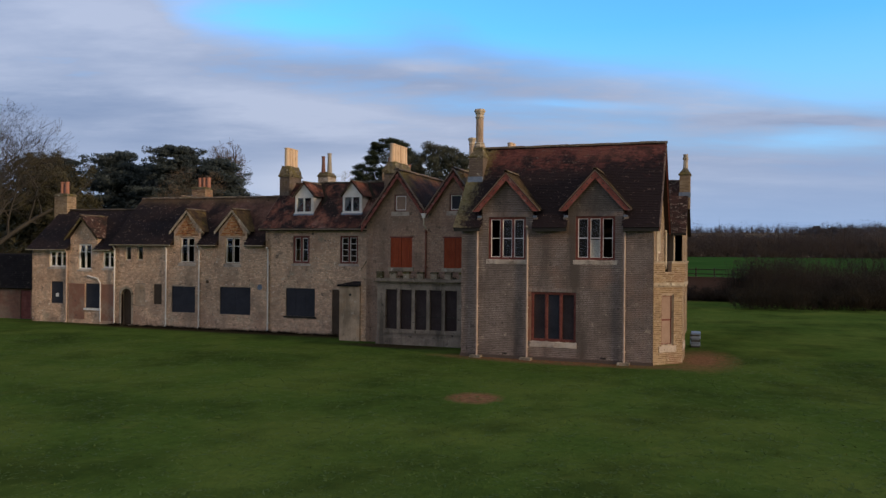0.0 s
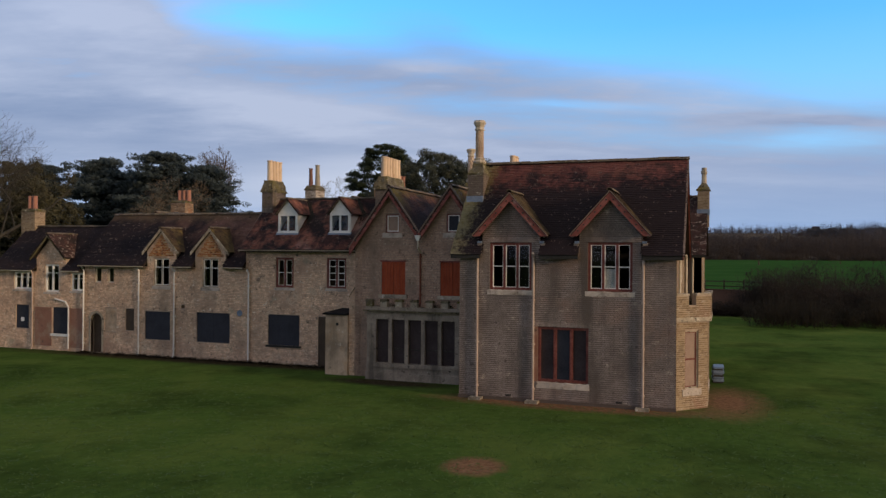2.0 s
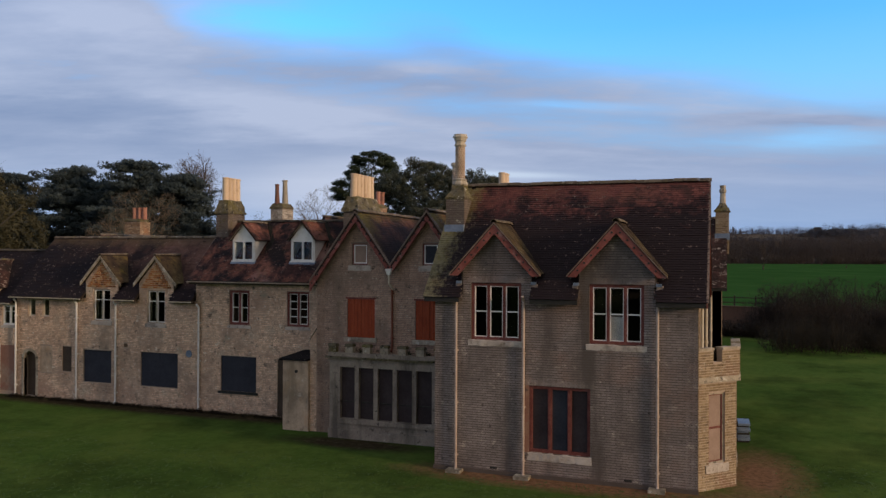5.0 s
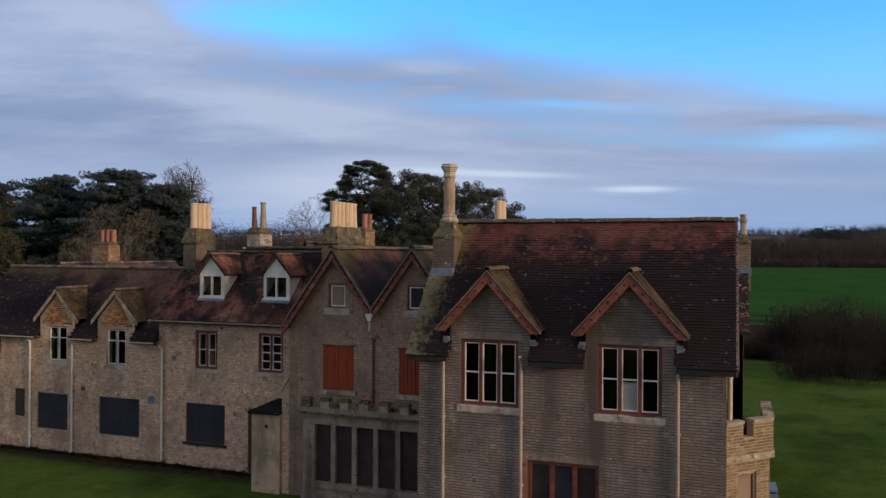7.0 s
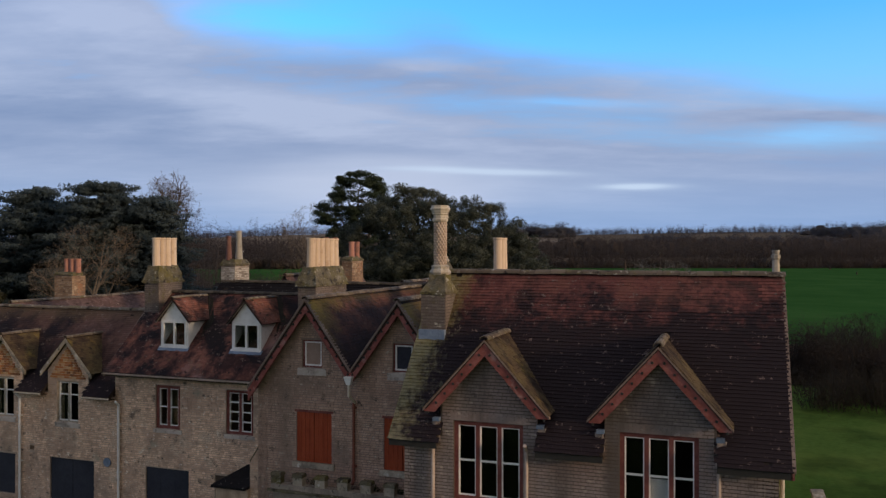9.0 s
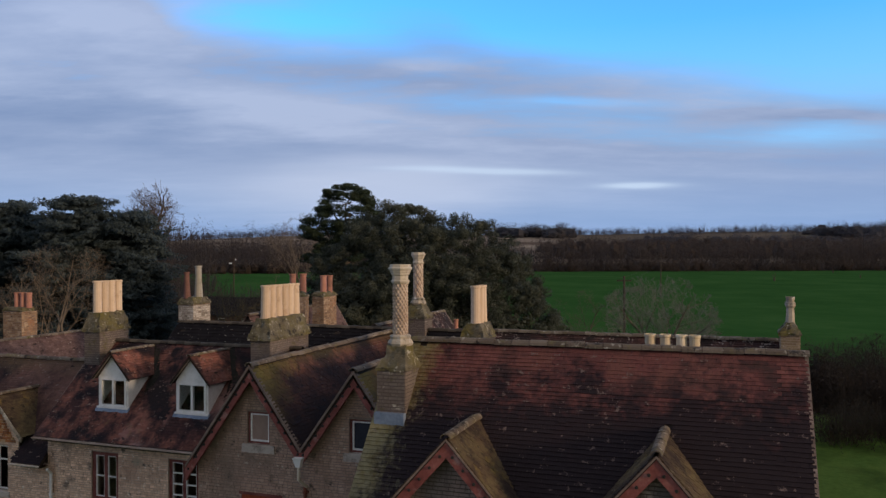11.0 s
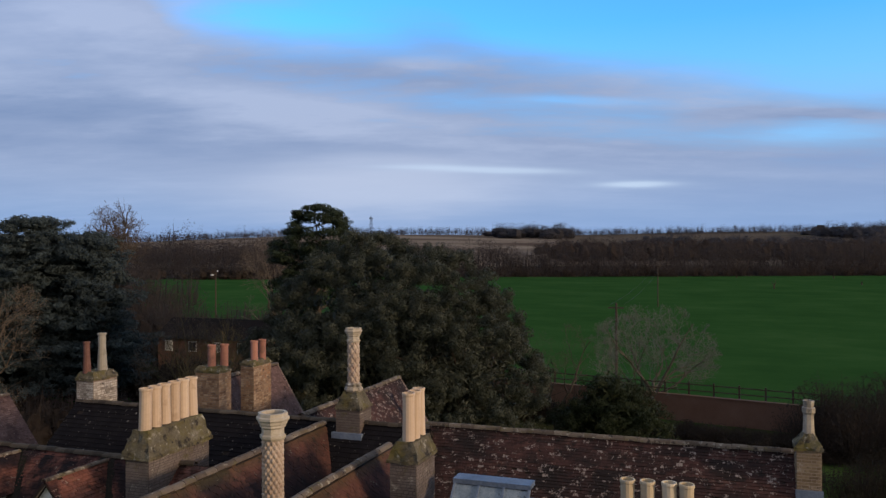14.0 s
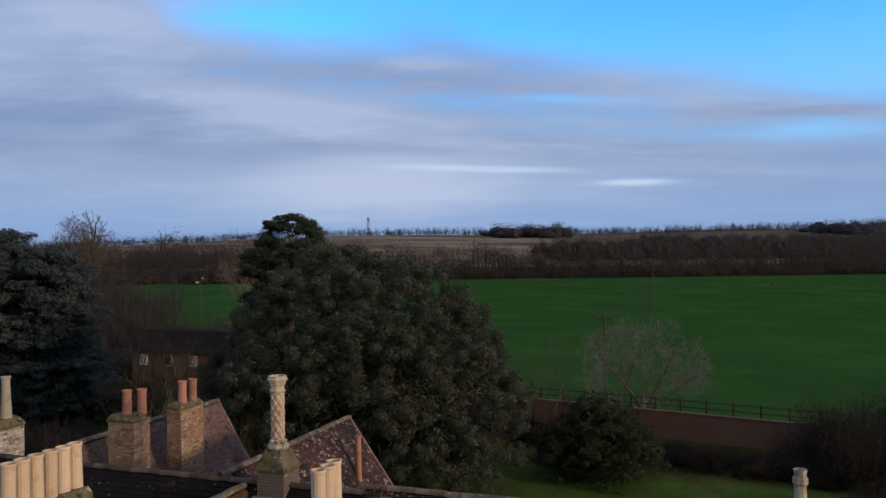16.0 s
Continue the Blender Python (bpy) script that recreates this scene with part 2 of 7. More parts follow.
BRICK = [(0.1411, 0.1204, 0.1157), (0.2117, 0.1785, 0.1702), (0.2775, 0.2346, 0.2204), (0.3575, 0.3111, 0.2925)]
BRICK_STAINS = [((0.130, 0.108, 0.098), 0.5, 0.50, 0.72), ((0.275, 0.180, 0.148), 0.40, 0.52, 0.74), ((0.36, 0.29, 0.24), 0.7, 0.60, 0.80)]
BRICK_FLECKS = [((0.46, 0.40, 0.34), 2.6, 0.585, 0.68), ((0.065, 0.054, 0.048), 4.0, 0.61, 0.70)]
DRIP = ((0.090, 0.078, 0.070), 0.8, 0.51, 0.65)
M_brick = surface("brown_brick", BRICK, scale=0.8, streak=DRIP, island=0.22, stain=BRICK_STAINS, spots=BRICK_FLECKS)
M_brick_piece = surface("brown_brick_piece", BRICK, scale=0.8, streak=DRIP, piece=0.22, stain=BRICK_STAINS, spots=BRICK_FLECKS)
M_mortar = surface("mortar", [(0.075, 0.060, 0.053), (0.115, 0.092, 0.080)], scale=1.2)
RUBBLE = [(0.3364, 0.2227, 0.1591), (0.5474, 0.3763, 0.2706), (0.7216, 0.5155, 0.3725), (0.9961, 0.7718, 0.5665)]
RUBBLE_STAINS = [((0.24, 0.185, 0.15), 0.55, 0.53, 0.70), ((0.37, 0.240, 0.180), 0.45, 0.52, 0.68), ((0.56, 0.48, 0.38), 0.9, 0.56, 0.72), ((0.16, 0.125, 0.105), 1.6, 0.58, 0.70)]
RUBBLE_FLECKS = [((0.80, 0.72, 0.60), 5.5, 0.60, 0.66), ((0.10, 0.084, 0.070), 5.0, 0.58, 0.66), ((0.30, 0.30, 0.23), 1.1, 0.60, 0.74)]
M_rubble = surface("buff_rubble_stone", RUBBLE, scale=1.1, fine_scale=7.0, mix_fine=0.5, streak=((0.21, 0.165, 0.13), 0.5, 0.55, 0.70), island=0.36, stain=RUBBLE_STAINS, spots=RUBBLE_FLECKS, bump=0.5)
STACK = [(c[0] * 0.36, c[1] * 0.385, c[2] * 0.43) for c in ((0.27, 0.195, 0.148), (0.40, 0.30, 0.235), (0.50, 0.39, 0.31), (0.60, 0.49, 0.40))]
M_stackstone = surface("dark_stack_stone", STACK, scale=0.9, island=0.2, stain=((0.09, 0.075, 0.065), 0.9, 0.5, 0.68), spots=[((0.40, 0.37, 0.31), 4.0, 0.60, 0.68), ((0.10, 0.09, 0.03), 2.0, 0.56, 0.68)])
M_rubble_dark = surface("dirty_rubble_stone", [(0.2425, 0.1592, 0.1242), (0.3423, 0.2306, 0.1785), (0.4360, 0.3019, 0.2346), (0.6106, 0.4498, 0.3524)], scale=1.1, fine_scale=7.0, mix_fine=0.5, streak=((0.15, 0.118, 0.095), 0.6, 0.52, 0.68), island=0.25,
                        stain=[((0.155, 0.118, 0.098), 0.55, 0.52, 0.70), ((0.26, 0.165, 0.13), 0.45, 0.52, 0.70), ((0.34, 0.33, 0.25), 0.7, 0.60, 0.76)], spots=[((0.50, 0.46, 0.38), 5.5, 0.615, 0.67), ((0.085, 0.068, 0.058), 5.0, 0.58, 0.66)], bump=0.5)
M_bed_dark = surface("grimy_mortar", [(0.16, 0.122, 0.100), (0.22, 0.170, 0.140), (0.29, 0.228, 0.190)], scale=1.0, fine_scale=8.0)
M_bed = surface("buff_mortar", [(0.261, 0.200, 0.162), (0.377, 0.297, 0.239), (0.522, 0.428, 0.348)], scale=1.0, fine_scale=8.0)
M_redbrick = surface("red_brick", [(0.18, 0.090, 0.068), (0.26, 0.135, 0.100), (0.33, 0.19, 0.145)], scale=1.0, island=0.4, stain=((0.33, 0.26, 0.20), 0.9, 0.50, 0.66), spots=((0.12, 0.09, 0.075), 3.0, 0.58, 0.68))
M_gold = surface("yellow_brick", [(0.122, 0.086, 0.052), (0.206, 0.149, 0.092), (0.290, 0.220, 0.140), (0.394, 0.314, 0.209)], scale=1.2, island=0.42, stain=[((0.105, 0.086, 0.07), 0.8, 0.54, 0.74), ((0.235, 0.14, 0.10), 0.7, 0.56, 0.74)], spots=((0.055, 0.048, 0.04), 4.0, 0.62, 0.72), chips=((0.42, 0.38, 0.32), 0.90, 1.0))
M_stone = surface("weathered_stone", [(0.24, 0.20, 0.155), (0.36, 0.31, 0.245), (0.47, 0.415, 0.335)], scale=1.6, fine_scale=20, stain=((0.15, 0.135, 0.11), 1.3, 0.50, 0.66), spots=[((0.55, 0.52, 0.46), 4.0, 0.57, 0.66), ((0.08, 0.075, 0.06), 4.0, 0.56, 0.66)], bump_scale=18)
M_sill = surface("pale_sill_stone", [(0.30, 0.26, 0.23), (0.44, 0.39, 0.35), (0.58, 0.53, 0.48)], scale=1.6, fine_scale=20, piece=0.3, stain=((0.20, 0.17, 0.145), 1.6, 0.52, 0.66), spots=((0.13, 0.11, 0.10), 5.0, 0.58, 0.66), bump_scale=18)
M_baystone = surface("lichened_bay_stone", [(0.163, 0.135, 0.114), (0.263, 0.221, 0.185), (0.383, 0.328, 0.270)], scale=1.4, fine_scale=16, streak=((0.085, 0.075, 0.064), 1.2, 0.52, 0.66), stain=((0.30, 0.27, 0.225), 1.0, 0.56, 0.72), spots=[((0.42, 0.39, 0.34), 5.0, 0.60, 0.68), ((0.06, 0.054, 0.045), 4.0, 0.57, 0.67)], bump_scale=18)
M_render = surface("old_render", streak=((0.24, 0.185, 0.13), 1.2, 0.52, 0.66), tones=[(0.329, 0.248, 0.182), (0.488, 0.372, 0.274), (0.634, 0.496, 0.376)], scale=0.9, stain=[((0.20, 0.165, 0.135), 0.9, 0.52, 0.70), ((0.52, 0.33, 0.19), 0.8, 0.56, 0.72)], spots=[((0.64, 0.56, 0.46), 2.5, 0.57, 0.68), ((0.13, 0.105, 0.08), 3.0, 0.60, 0.70)], bump=0.3)
M_mossy = surface("mossy_stone", [(0.050, 0.044, 0.032), (0.090, 0.078, 0.052), (0.14, 0.122, 0.085), (0.22, 0.20, 0.155)], scale=2.5, fine_scale=22, stain=((0.118, 0.100, 0.034), 1.8, 0.46, 0.62), spots=[((0.36, 0.34, 0.28), 6.0, 0.58, 0.66), ((0.03, 0.026, 0.022), 4.0, 0.54, 0.64)], bump=0.8, bump_scale=12)
SOOT = (0.0128, 0.0090, 0.0128)
DARK_DRIP = (SOOT, 0.9, 0.56, 0.68)
RED_DRIP = (SOOT, 1.0, 0.45, 0.57)
TILE = [(0.054, 0.022, 0.0225), (0.102, 0.037, 0.035), (0.150, 0.054, 0.048), (0.205, 0.081, 0.069)]
MOSSES = [((0.145, 0.060, 0.048), 0.5, 0.54, 0.68), ((0.055, 0.028, 0.026), 1.6, 0.50, 0.64)]
FLECK = ((0.17, 0.13, 0.115), 14.0, 0.68, 0.71)
# soot-black lichen over the slope, its ragged upper edge a little below the ridge
RIDGE_CLEAR = [(SOOT, (0.06, 0, -1), -9.55, -8.75, 6.0, 0.9, 0.93), ((0.018, 0.012, 0.015), (0, 0, -1), -9.1, -7.9, 3.0, 1.6, 0.90)]
TILE_LOOK = dict(scale=0.7, streak=DARK_DRIP, stain=MOSSES, spots=FLECK, rough=0.8, growth=RIDGE_CLEAR + [((0.185, 0.150, 0.055), (-1, 0, 0.28), 10.15, 10.85, 3.0, 3.4, 0.80), (SOOT, (-0.75, 0, -1), -0.6, 0.7, 2.2, 2.6, 0.85), ((0.26, 0.24, 0.15), (-1, 0, 0.1), 8.75, 9.6, 4.0, 7.0, 0.6)], chips=((0.15, 0.11, 0.10), 0.95, 1.0))
M_tile = surface("clay_tile", TILE, island=0.12, **TILE_LOOK)
M_tile_piece = surface("clay_tile_piece", TILE, piece=0.12, **TILE_LOOK)
# the wing's slope: black below, worn red-brown towards its ridge
M_tile_wing = surface("sooty_clay_tile", [(0.0676, 0.0360, 0.0312), (0.1105, 0.0576, 0.0480), (0.1560, 0.0840, 0.0684), (0.2080, 0.1200, 0.0984)], scale=0.7, island=0.12, streak=DARK_DRIP, stain=[((0.018, 0.012, 0.016), 0.42, 0.46, 0.57)], spots=FLECK,
                      growth=[(SOOT, (-0.22, 0, -0.9), -1.5, 0.2, 2.2, 0.7, 0.95), ((0.125, 0.088, 0.055), (0, 0, 1), 7.45, 7.95, 2.0, 1.8, 0.65)], chips=((0.20, 0.155, 0.13), 0.94, 1.0))
PALE_TILE = [(0.024, 0.015, 0.016), (0.050, 0.025, 0.023), (0.080, 0.039, 0.034), (0.13, 0.076, 0.063)]
PALE_STAINS = [((0.022, 0.016, 0.016), 0.8, 0.45, 0.60)]
PALE_FLECKS = [((0.31, 0.262, 0.235), 8.0, 0.615, 0.66), ((0.02, 0.016, 0.015), 4.0, 0.54, 0.64)]
PALE_LOOK = dict(scale=0.7, stain=PALE_STAINS, spots=PALE_FLECKS, chips=((0.33, 0.275, 0.25), 0.89, 0.96))
M_tile_pale = surface("worn_clay_tile", PALE_TILE, island=0.3, **PALE_LOOK)
M_tile_pale_piece = surface("worn_clay_tile_piece", PALE_TILE, piece=0.3, **PALE_LOOK)
RED_TILE = [(0.0878, 0.0366, 0.0295), (0.1586, 0.0637, 0.0496), (0.2379, 0.0968, 0.0708), (0.3294, 0.1534, 0.1156)]
RED_STAINS = [((0.020, 0.014, 0.016), 0.85, 0.46, 0.58), ((0.25, 0.150, 0.138), 0.5, 0.53, 0.68)]
RED_LOOK = dict(scale=0.6, stain=RED_STAINS, streak=RED_DRIP, spots=[((0.15, 0.115, 0.050), 1.5, 0.62, 0.76), ((0.018, 0.013, 0.013), 4.0, 0.57, 0.66)], chips=((0.27, 0.20, 0.165), 0.95, 1.0))
M_tile_red = surface("red_clay_tile", RED_TILE, island=0.22, **RED_LOOK)
M_tile_red_piece = surface("red_clay_tile_piece", RED_TILE, piece=0.22, **RED_LOOK)
# gable slopes: brown-red, with golden lichen towards the verge and the ridge
MOSS_TILE = [(0.046, 0.022, 0.019), (0.080, 0.036, 0.028), (0.118, 0.050, 0.037), (0.160, 0.080, 0.055)]
MOSS_STAINS = [((0.022, 0.015, 0.015), 0.6, 0.46, 0.62)]
MOSS_FLECKS = [((0.26, 0.24, 0.18), 9.0, 0.64, 0.68), ((0.02, 0.016, 0.014), 4.0, 0.57, 0.66)]
GOLD = (0.20, 0.150, 0.036)
MOSS_LOOK = dict(scale=0.8, stain=MOSS_STAINS, spots=MOSS_FLECKS, growth=[(GOLD, (0, -0.55, 0.55), 2.0, 3.1, 1.8, 1.6, 0.88), ((0.10, 0.085, 0.035), (0, 0, 1), 8.6, 9.0, 1.0, 2.0, 0.6), (SOOT, (0, 0, -1), -8.5, -7.4, 1.8, 0.9, 0.92)])
M_tile_moss = surface("mossy_clay_tile", MOSS_TILE, island=0.2, **MOSS_LOOK)
M_tile_moss_piece = surface("mossy_clay_tile_piece", MOSS_TILE, piece=0.2, **MOSS_LOOK)
# the little roofs over the dormers
M_tile_pink = surface("faded_pink_tile", [(0.062, 0.036, 0.034), (0.110, 0.066, 0.060), (0.160, 0.102, 0.092), (0.230, 0.160, 0.142)], scale=0.8, island=0.3, stain=[((0.040, 0.026, 0.028), 0.7, 0.52, 0.68)], spots=[((0.34, 0.28, 0.25), 8.0, 0.62, 0.66), ((0.03, 0.02, 0.02), 4.0, 0.58, 0.66)])
M_tile_gold = surface("golden_lichen_tile", [(0.045, 0.030, 0.023), (0.080, 0.054, 0.034), (0.115, 0.088, 0.045), (0.17, 0.140, 0.078)], scale=1.1, island=0.2, stain=[((0.030, 0.020, 0.018), 1.0, 0.45, 0.60), ((0.20, 0.145, 0.042), 1.3, 0.57, 0.70)], spots=MOSS_FLECKS)
M_slate = surface("dark_slate", [(0.008, 0.007, 0.009), (0.0125, 0.0115, 0.0135), (0.020, 0.018, 0.020)], scale=0.8, island=0.3, spots=((0.30, 0.28, 0.25), 9.0, 0.635, 0.67), rough=0.95, gloss=0.08)
M_batten = surface("roof_underlay", [(0.02, 0.015, 0.013), (0.04, 0.03, 0.025)], scale=1.0, bump=0)
M_ridge = surface("lichened_ridge_tile", [(0.075, 0.058, 0.046), (0.13, 0.102, 0.080), (0.20, 0.165, 0.130)], scale=2.0, fine_scale=20, piece=True, stain=((0.135, 0.115, 0.05), 2.5, 0.54, 0.68), spots=[((0.34, 0.31, 0.26), 6.0, 0.57, 0.65), ((0.03, 0.026, 0.024), 4.0, 0.56, 0.64)], bump=0.6, bump_scale=16)
M_ridge_dark = surface("dark_ridge_tile", [(0.0360, 0.0297, 0.0248), (0.0720, 0.0594, 0.0465), (0.1224, 0.1023, 0.0806)], scale=2.0, piece=True, bump=0.5, bump_scale=16)
M_pot = surface("buff_clay_pot", [(0.50, 0.375, 0.265), (0.60, 0.46, 0.335), (0.68, 0.54, 0.40)], scale=2.5, piece=True, rough=0.75, stain=((0.40, 0.28, 0.19), 2.5, 0.55, 0.72), bump=0.1)
M_pot_red = surface("red_clay_pot", [(0.27, 0.125, 0.092), (0.40, 0.19, 0.14), (0.48, 0.26, 0.20)], scale=3.0, piece=True, rough=0.75, stain=((0.20, 0.11, 0.085), 3.0, 0.52, 0.68), bump=0.1)
M_pot_dark = surface("dark_red_clay_pot", [(0.09, 0.045, 0.036), (0.15, 0.075, 0.06), (0.20, 0.11, 0.09)], scale=3.0, rough=0.75, bump=0.1)
M_pot_white = surface("white_clay_pot", [(0.30, 0.275, 0.23), (0.44, 0.41, 0.35)], scale=3.0, piece=True, rough=0.7, stain=((0.20, 0.18, 0.14), 3.0, 0.52, 0.68), bump=0.1)
M_soot = surface("soot", [(0.008, 0.007, 0.006), (0.02, 0.018, 0.015)], scale=3.0, bump=0)
M_barge = surface("faded_red_board", [(0.13, 0.040, 0.036), (0.22, 0.070, 0.060), (0.31, 0.125, 0.108)], scale=2.5, stain=((0.40, 0.28, 0.245), 2.2, 0.56, 0.72), rough=0.7, bump=0.15)
M_shutter = surface("red_shutter_paint", [(0.19, 0.035, 0.014), (0.28, 0.052, 0.019), (0.34, 0.075, 0.03)], scale=2.0, rough=0.6, bump=0.12, stretch=(3, 3, 0.6))
M_redwood = surface("dull_red_wood", [(0.095, 0.030, 0.027), (0.155, 0.050, 0.043), (0.22, 0.092, 0.08)], scale=3.0, rough=0.65, bump=0.1)
M_cream = surface("cream_paint", [(0.42, 0.36, 0.29), (0.56, 0.50, 0.41), (0.66, 0.61, 0.52)], scale=4.0, rough=0.6, bump=0.05)
M_white = surface("white_paint", [(0.58, 0.57, 0.55), (0.72, 0.72, 0.71), (0.80, 0.80, 0.79)], scale=3.0, rough=0.55, bump=0.04)
M_pipe = surface("pinkish_pipe_paint", [(0.30, 0.225, 0.19), (0.42, 0.335, 0.29), (0.54, 0.46, 0.41)], scale=2.0, rough=0.6, bump=0.05)
M_pipe_red = surface("red_pipe_paint", [(0.14, 0.05, 0.035), (0.22, 0.08, 0.055)], scale=3.0, rough=0.6, bump=0.05)
M_board = surface("dark_boarding", [(0.018, 0.020, 0.029), (0.030, 0.033, 0.046), (0.042, 0.045, 0.060)], scale=1.2, rough=0.7, bump=0.1, bump_scale=8)
M_greyboard = surface("grey_board", [(0.10, 0.085, 0.075), (0.17, 0.145, 0.13), (0.24, 0.21, 0.19)], scale=3.0, rough=0.7, bump=0.1)
M_oldboard = surface("purple_brown_boarding", [(0.026, 0.019, 0.021), (0.042, 0.032, 0.035), (0.060, 0.048, 0.052)], scale=1.6, rough=0.75, bump=0.1)
M_panel = surface("beige_panel", [(0.240, 0.168, 0.135), (0.320, 0.235, 0.198)], scale=3.0, rough=0.7, bump=0.05)
M_brownboard = surface("brown_boarding", [(0.05, 0.036, 0.027), (0.085, 0.063, 0.048)], scale=2.0, rough=0.7, bump=0.1)
M_lead = surface("blue_grey_lead", [(0.10, 0.135, 0.195), (0.165, 0.215, 0.30), (0.25, 0.31, 0.41)], scale=2.0, rough=0.5, metal=0.2, bump=0.1)
M_wired = surface("clouded_wired_glass", [(0.12, 0.16, 0.20), (0.20, 0.26, 0.32), (0.34, 0.40, 0.46)], scale=3.0, fine_scale=25, rough=0.25, bump=0.1, gloss=0.5, spots=((0.05, 0.06, 0.07), 5.0, 0.58, 0.68))
M_iron = surface("dark_iron", [(0.02, 0.02, 0.02), (0.04, 0.038, 0.035)], scale=3.0, rough=0.6, bump=0)
# near-black: the dimness of deep rooms is painted into this colour
M_roomdark = surface("shabby_plaster", [(0.022, 0.020, 0.018), (0.038, 0.034, 0.03)], scale=0.8, bump=0)
M_curtain = surface("pale_cloth", [(0.40, 0.39, 0.38), (0.55, 0.54, 0.53)], scale=4.0, bump=0.1)
M_bark = surface("bark", [(0.035, 0.028, 0.02), (0.07, 0.056, 0.042), (0.11, 0.09, 0.07)], scale=3.0, stretch=(2, 2, 0.5))
M_bark_pale = surface("pale_bark", [(0.055, 0.048, 0.036), (0.095, 0.084, 0.064), (0.150, 0.134, 0.108)], scale=3.0, stretch=(2, 2, 0.5))
M_twig = surface("bare_twigs", [(0.052, 0.041, 0.032), (0.085, 0.067, 0.052), (0.12, 0.096, 0.074)], scale=0.5, bump=0)
M_twig_grey = surface("grey_twigs", [(0.034, 0.032, 0.028), (0.054, 0.050, 0.043)], scale=0.5, bump=0)
M_twig_pale = surface("pale_twigs", [(0.115, 0.110, 0.100), (0.180, 0.172, 0.157)], scale=0.5, bump=0)
M_twig_tan = surface("tan_twigs", [(0.085, 0.068, 0.052), (0.13, 0.105, 0.082), (0.17, 0.14, 0.11)], scale=0.5, bump=0)
M_twig_dark = surface("dark_twigs", [(0.026, 0.022, 0.016), (0.042, 0.035, 0.026)], scale=0.5, bump=0)
M_twig_olive = surface("olive_twigs", [(0.070, 0.058, 0.030), (0.120, 0.099, 0.048)], scale=0.5, bump=0)
M_oakleaf = surface("holm_oak_leaf", [(0.019, 0.026, 0.017), (0.037, 0.044, 0.030), (0.068, 0.076, 0.054), (0.132, 0.132, 0.104)], scale=0.9, fine_scale=3.0, island=0.2, rough=0.6, gloss=0.25, bump=0)
M_cedarleaf = surface("cedar_needles", [(0.038, 0.053, 0.057), (0.062, 0.083, 0.087), (0.096, 0.122, 0.122)], scale=0.3, island=0.2, rough=0.7, bump=0)
M_pineleaf = surface("pine_needles", [(0.014, 0.022, 0.012), (0.024, 0.036, 0.019), (0.040, 0.055, 0.028)], scale=0.4, island=True, rough=0.7, bump=0)
M_ivy = surface("winter_ivy_leaf", [(0.030, 0.030, 0.016), (0.050, 0.048, 0.026), (0.078, 0.070, 0.040)], scale=0.5, island=0.3, rough=0.7, bump=0)
M_yew = surface("evergreen_leaf", [(0.012, 0.018, 0.009), (0.024, 0.034, 0.015), (0.04, 0.05, 0.022)], scale=0.5, island=True, rough=0.7, bump=0)
M_wood_far = surface("winter_wood", [(0.056, 0.044, 0.038), (0.074, 0.058, 0.050), (0.096, 0.076, 0.066)], scale=0.05, fine_scale=0.3, island=0.12, bump=0)
M_scrub = surface("bare_scrub", [(0.020, 0.017, 0.013), (0.035, 0.029, 0.021), (0.056, 0.045, 0.033)], scale=0.15, fine_scale=1.2, island=0.25, bump=0)
M_litter = surface("brown_shrub_twigs", [(0.034, 0.026, 0.022), (0.052, 0.040, 0.033), (0.076, 0.060, 0.048)], scale=0.3, fine_scale=1.2, island=0.25, bump=0)
# the haze of distance is painted into this bluish, paler wood colour
M_skyline_haze = surface("distant_wood", [(0.060, 0.060, 0.070), (0.080, 0.080, 0.092), (0.105, 0.103, 0.115)], scale=0.01, fine_scale=0.05, island=0.2, bump=0)


def soften(m, share):
    """Lets light through a mass of twigs or leaves."""
    nt = m.node_tree
    b = nt.nodes["Principled BSDF"]
    tr, mx = nt.nodes.new("ShaderNodeBsdfTranslucent"), nt.nodes.new("ShaderNodeMixShader")
    nt.links.new(b.inputs["Base Color"].links[0].from_socket, tr.inputs[0])
    mx.inputs[0].default_value = share
    nt.links.new(b.outputs[0], mx.inputs[1])
    nt.links.new(tr.outputs[0], mx.inputs[2])
    nt.links.new(mx.outputs[0], nt.nodes["Material Output"].inputs[0])


for m_ in (M_wood_far, M_skyline_haze, M_scrub, M_litter):
    soften(m_, 0.6)
soften(M_oakleaf, 0.2)
soften(M_cedarleaf, 0.35)
M_gardenwall = surface("garden_wall_brick", [(0.10, 0.055, 0.04), (0.16, 0.09, 0.065), (0.21, 0.13, 0.10)], scale=0.8, island=True)

M_glass = bpy.data.materials.new("window_glass")
M_glass.use_nodes = True
gb = M_glass.node_tree.nodes["Principled BSDF"]
gb.inputs["Base Color"].default_value, gb.inputs["Roughness"].default_value = (0.85, 0.9, 0.92, 1), 0.03
gb.inputs["Transmission Weight"].default_value, gb.inputs["IOR"].default_value = 1.0, 1.28

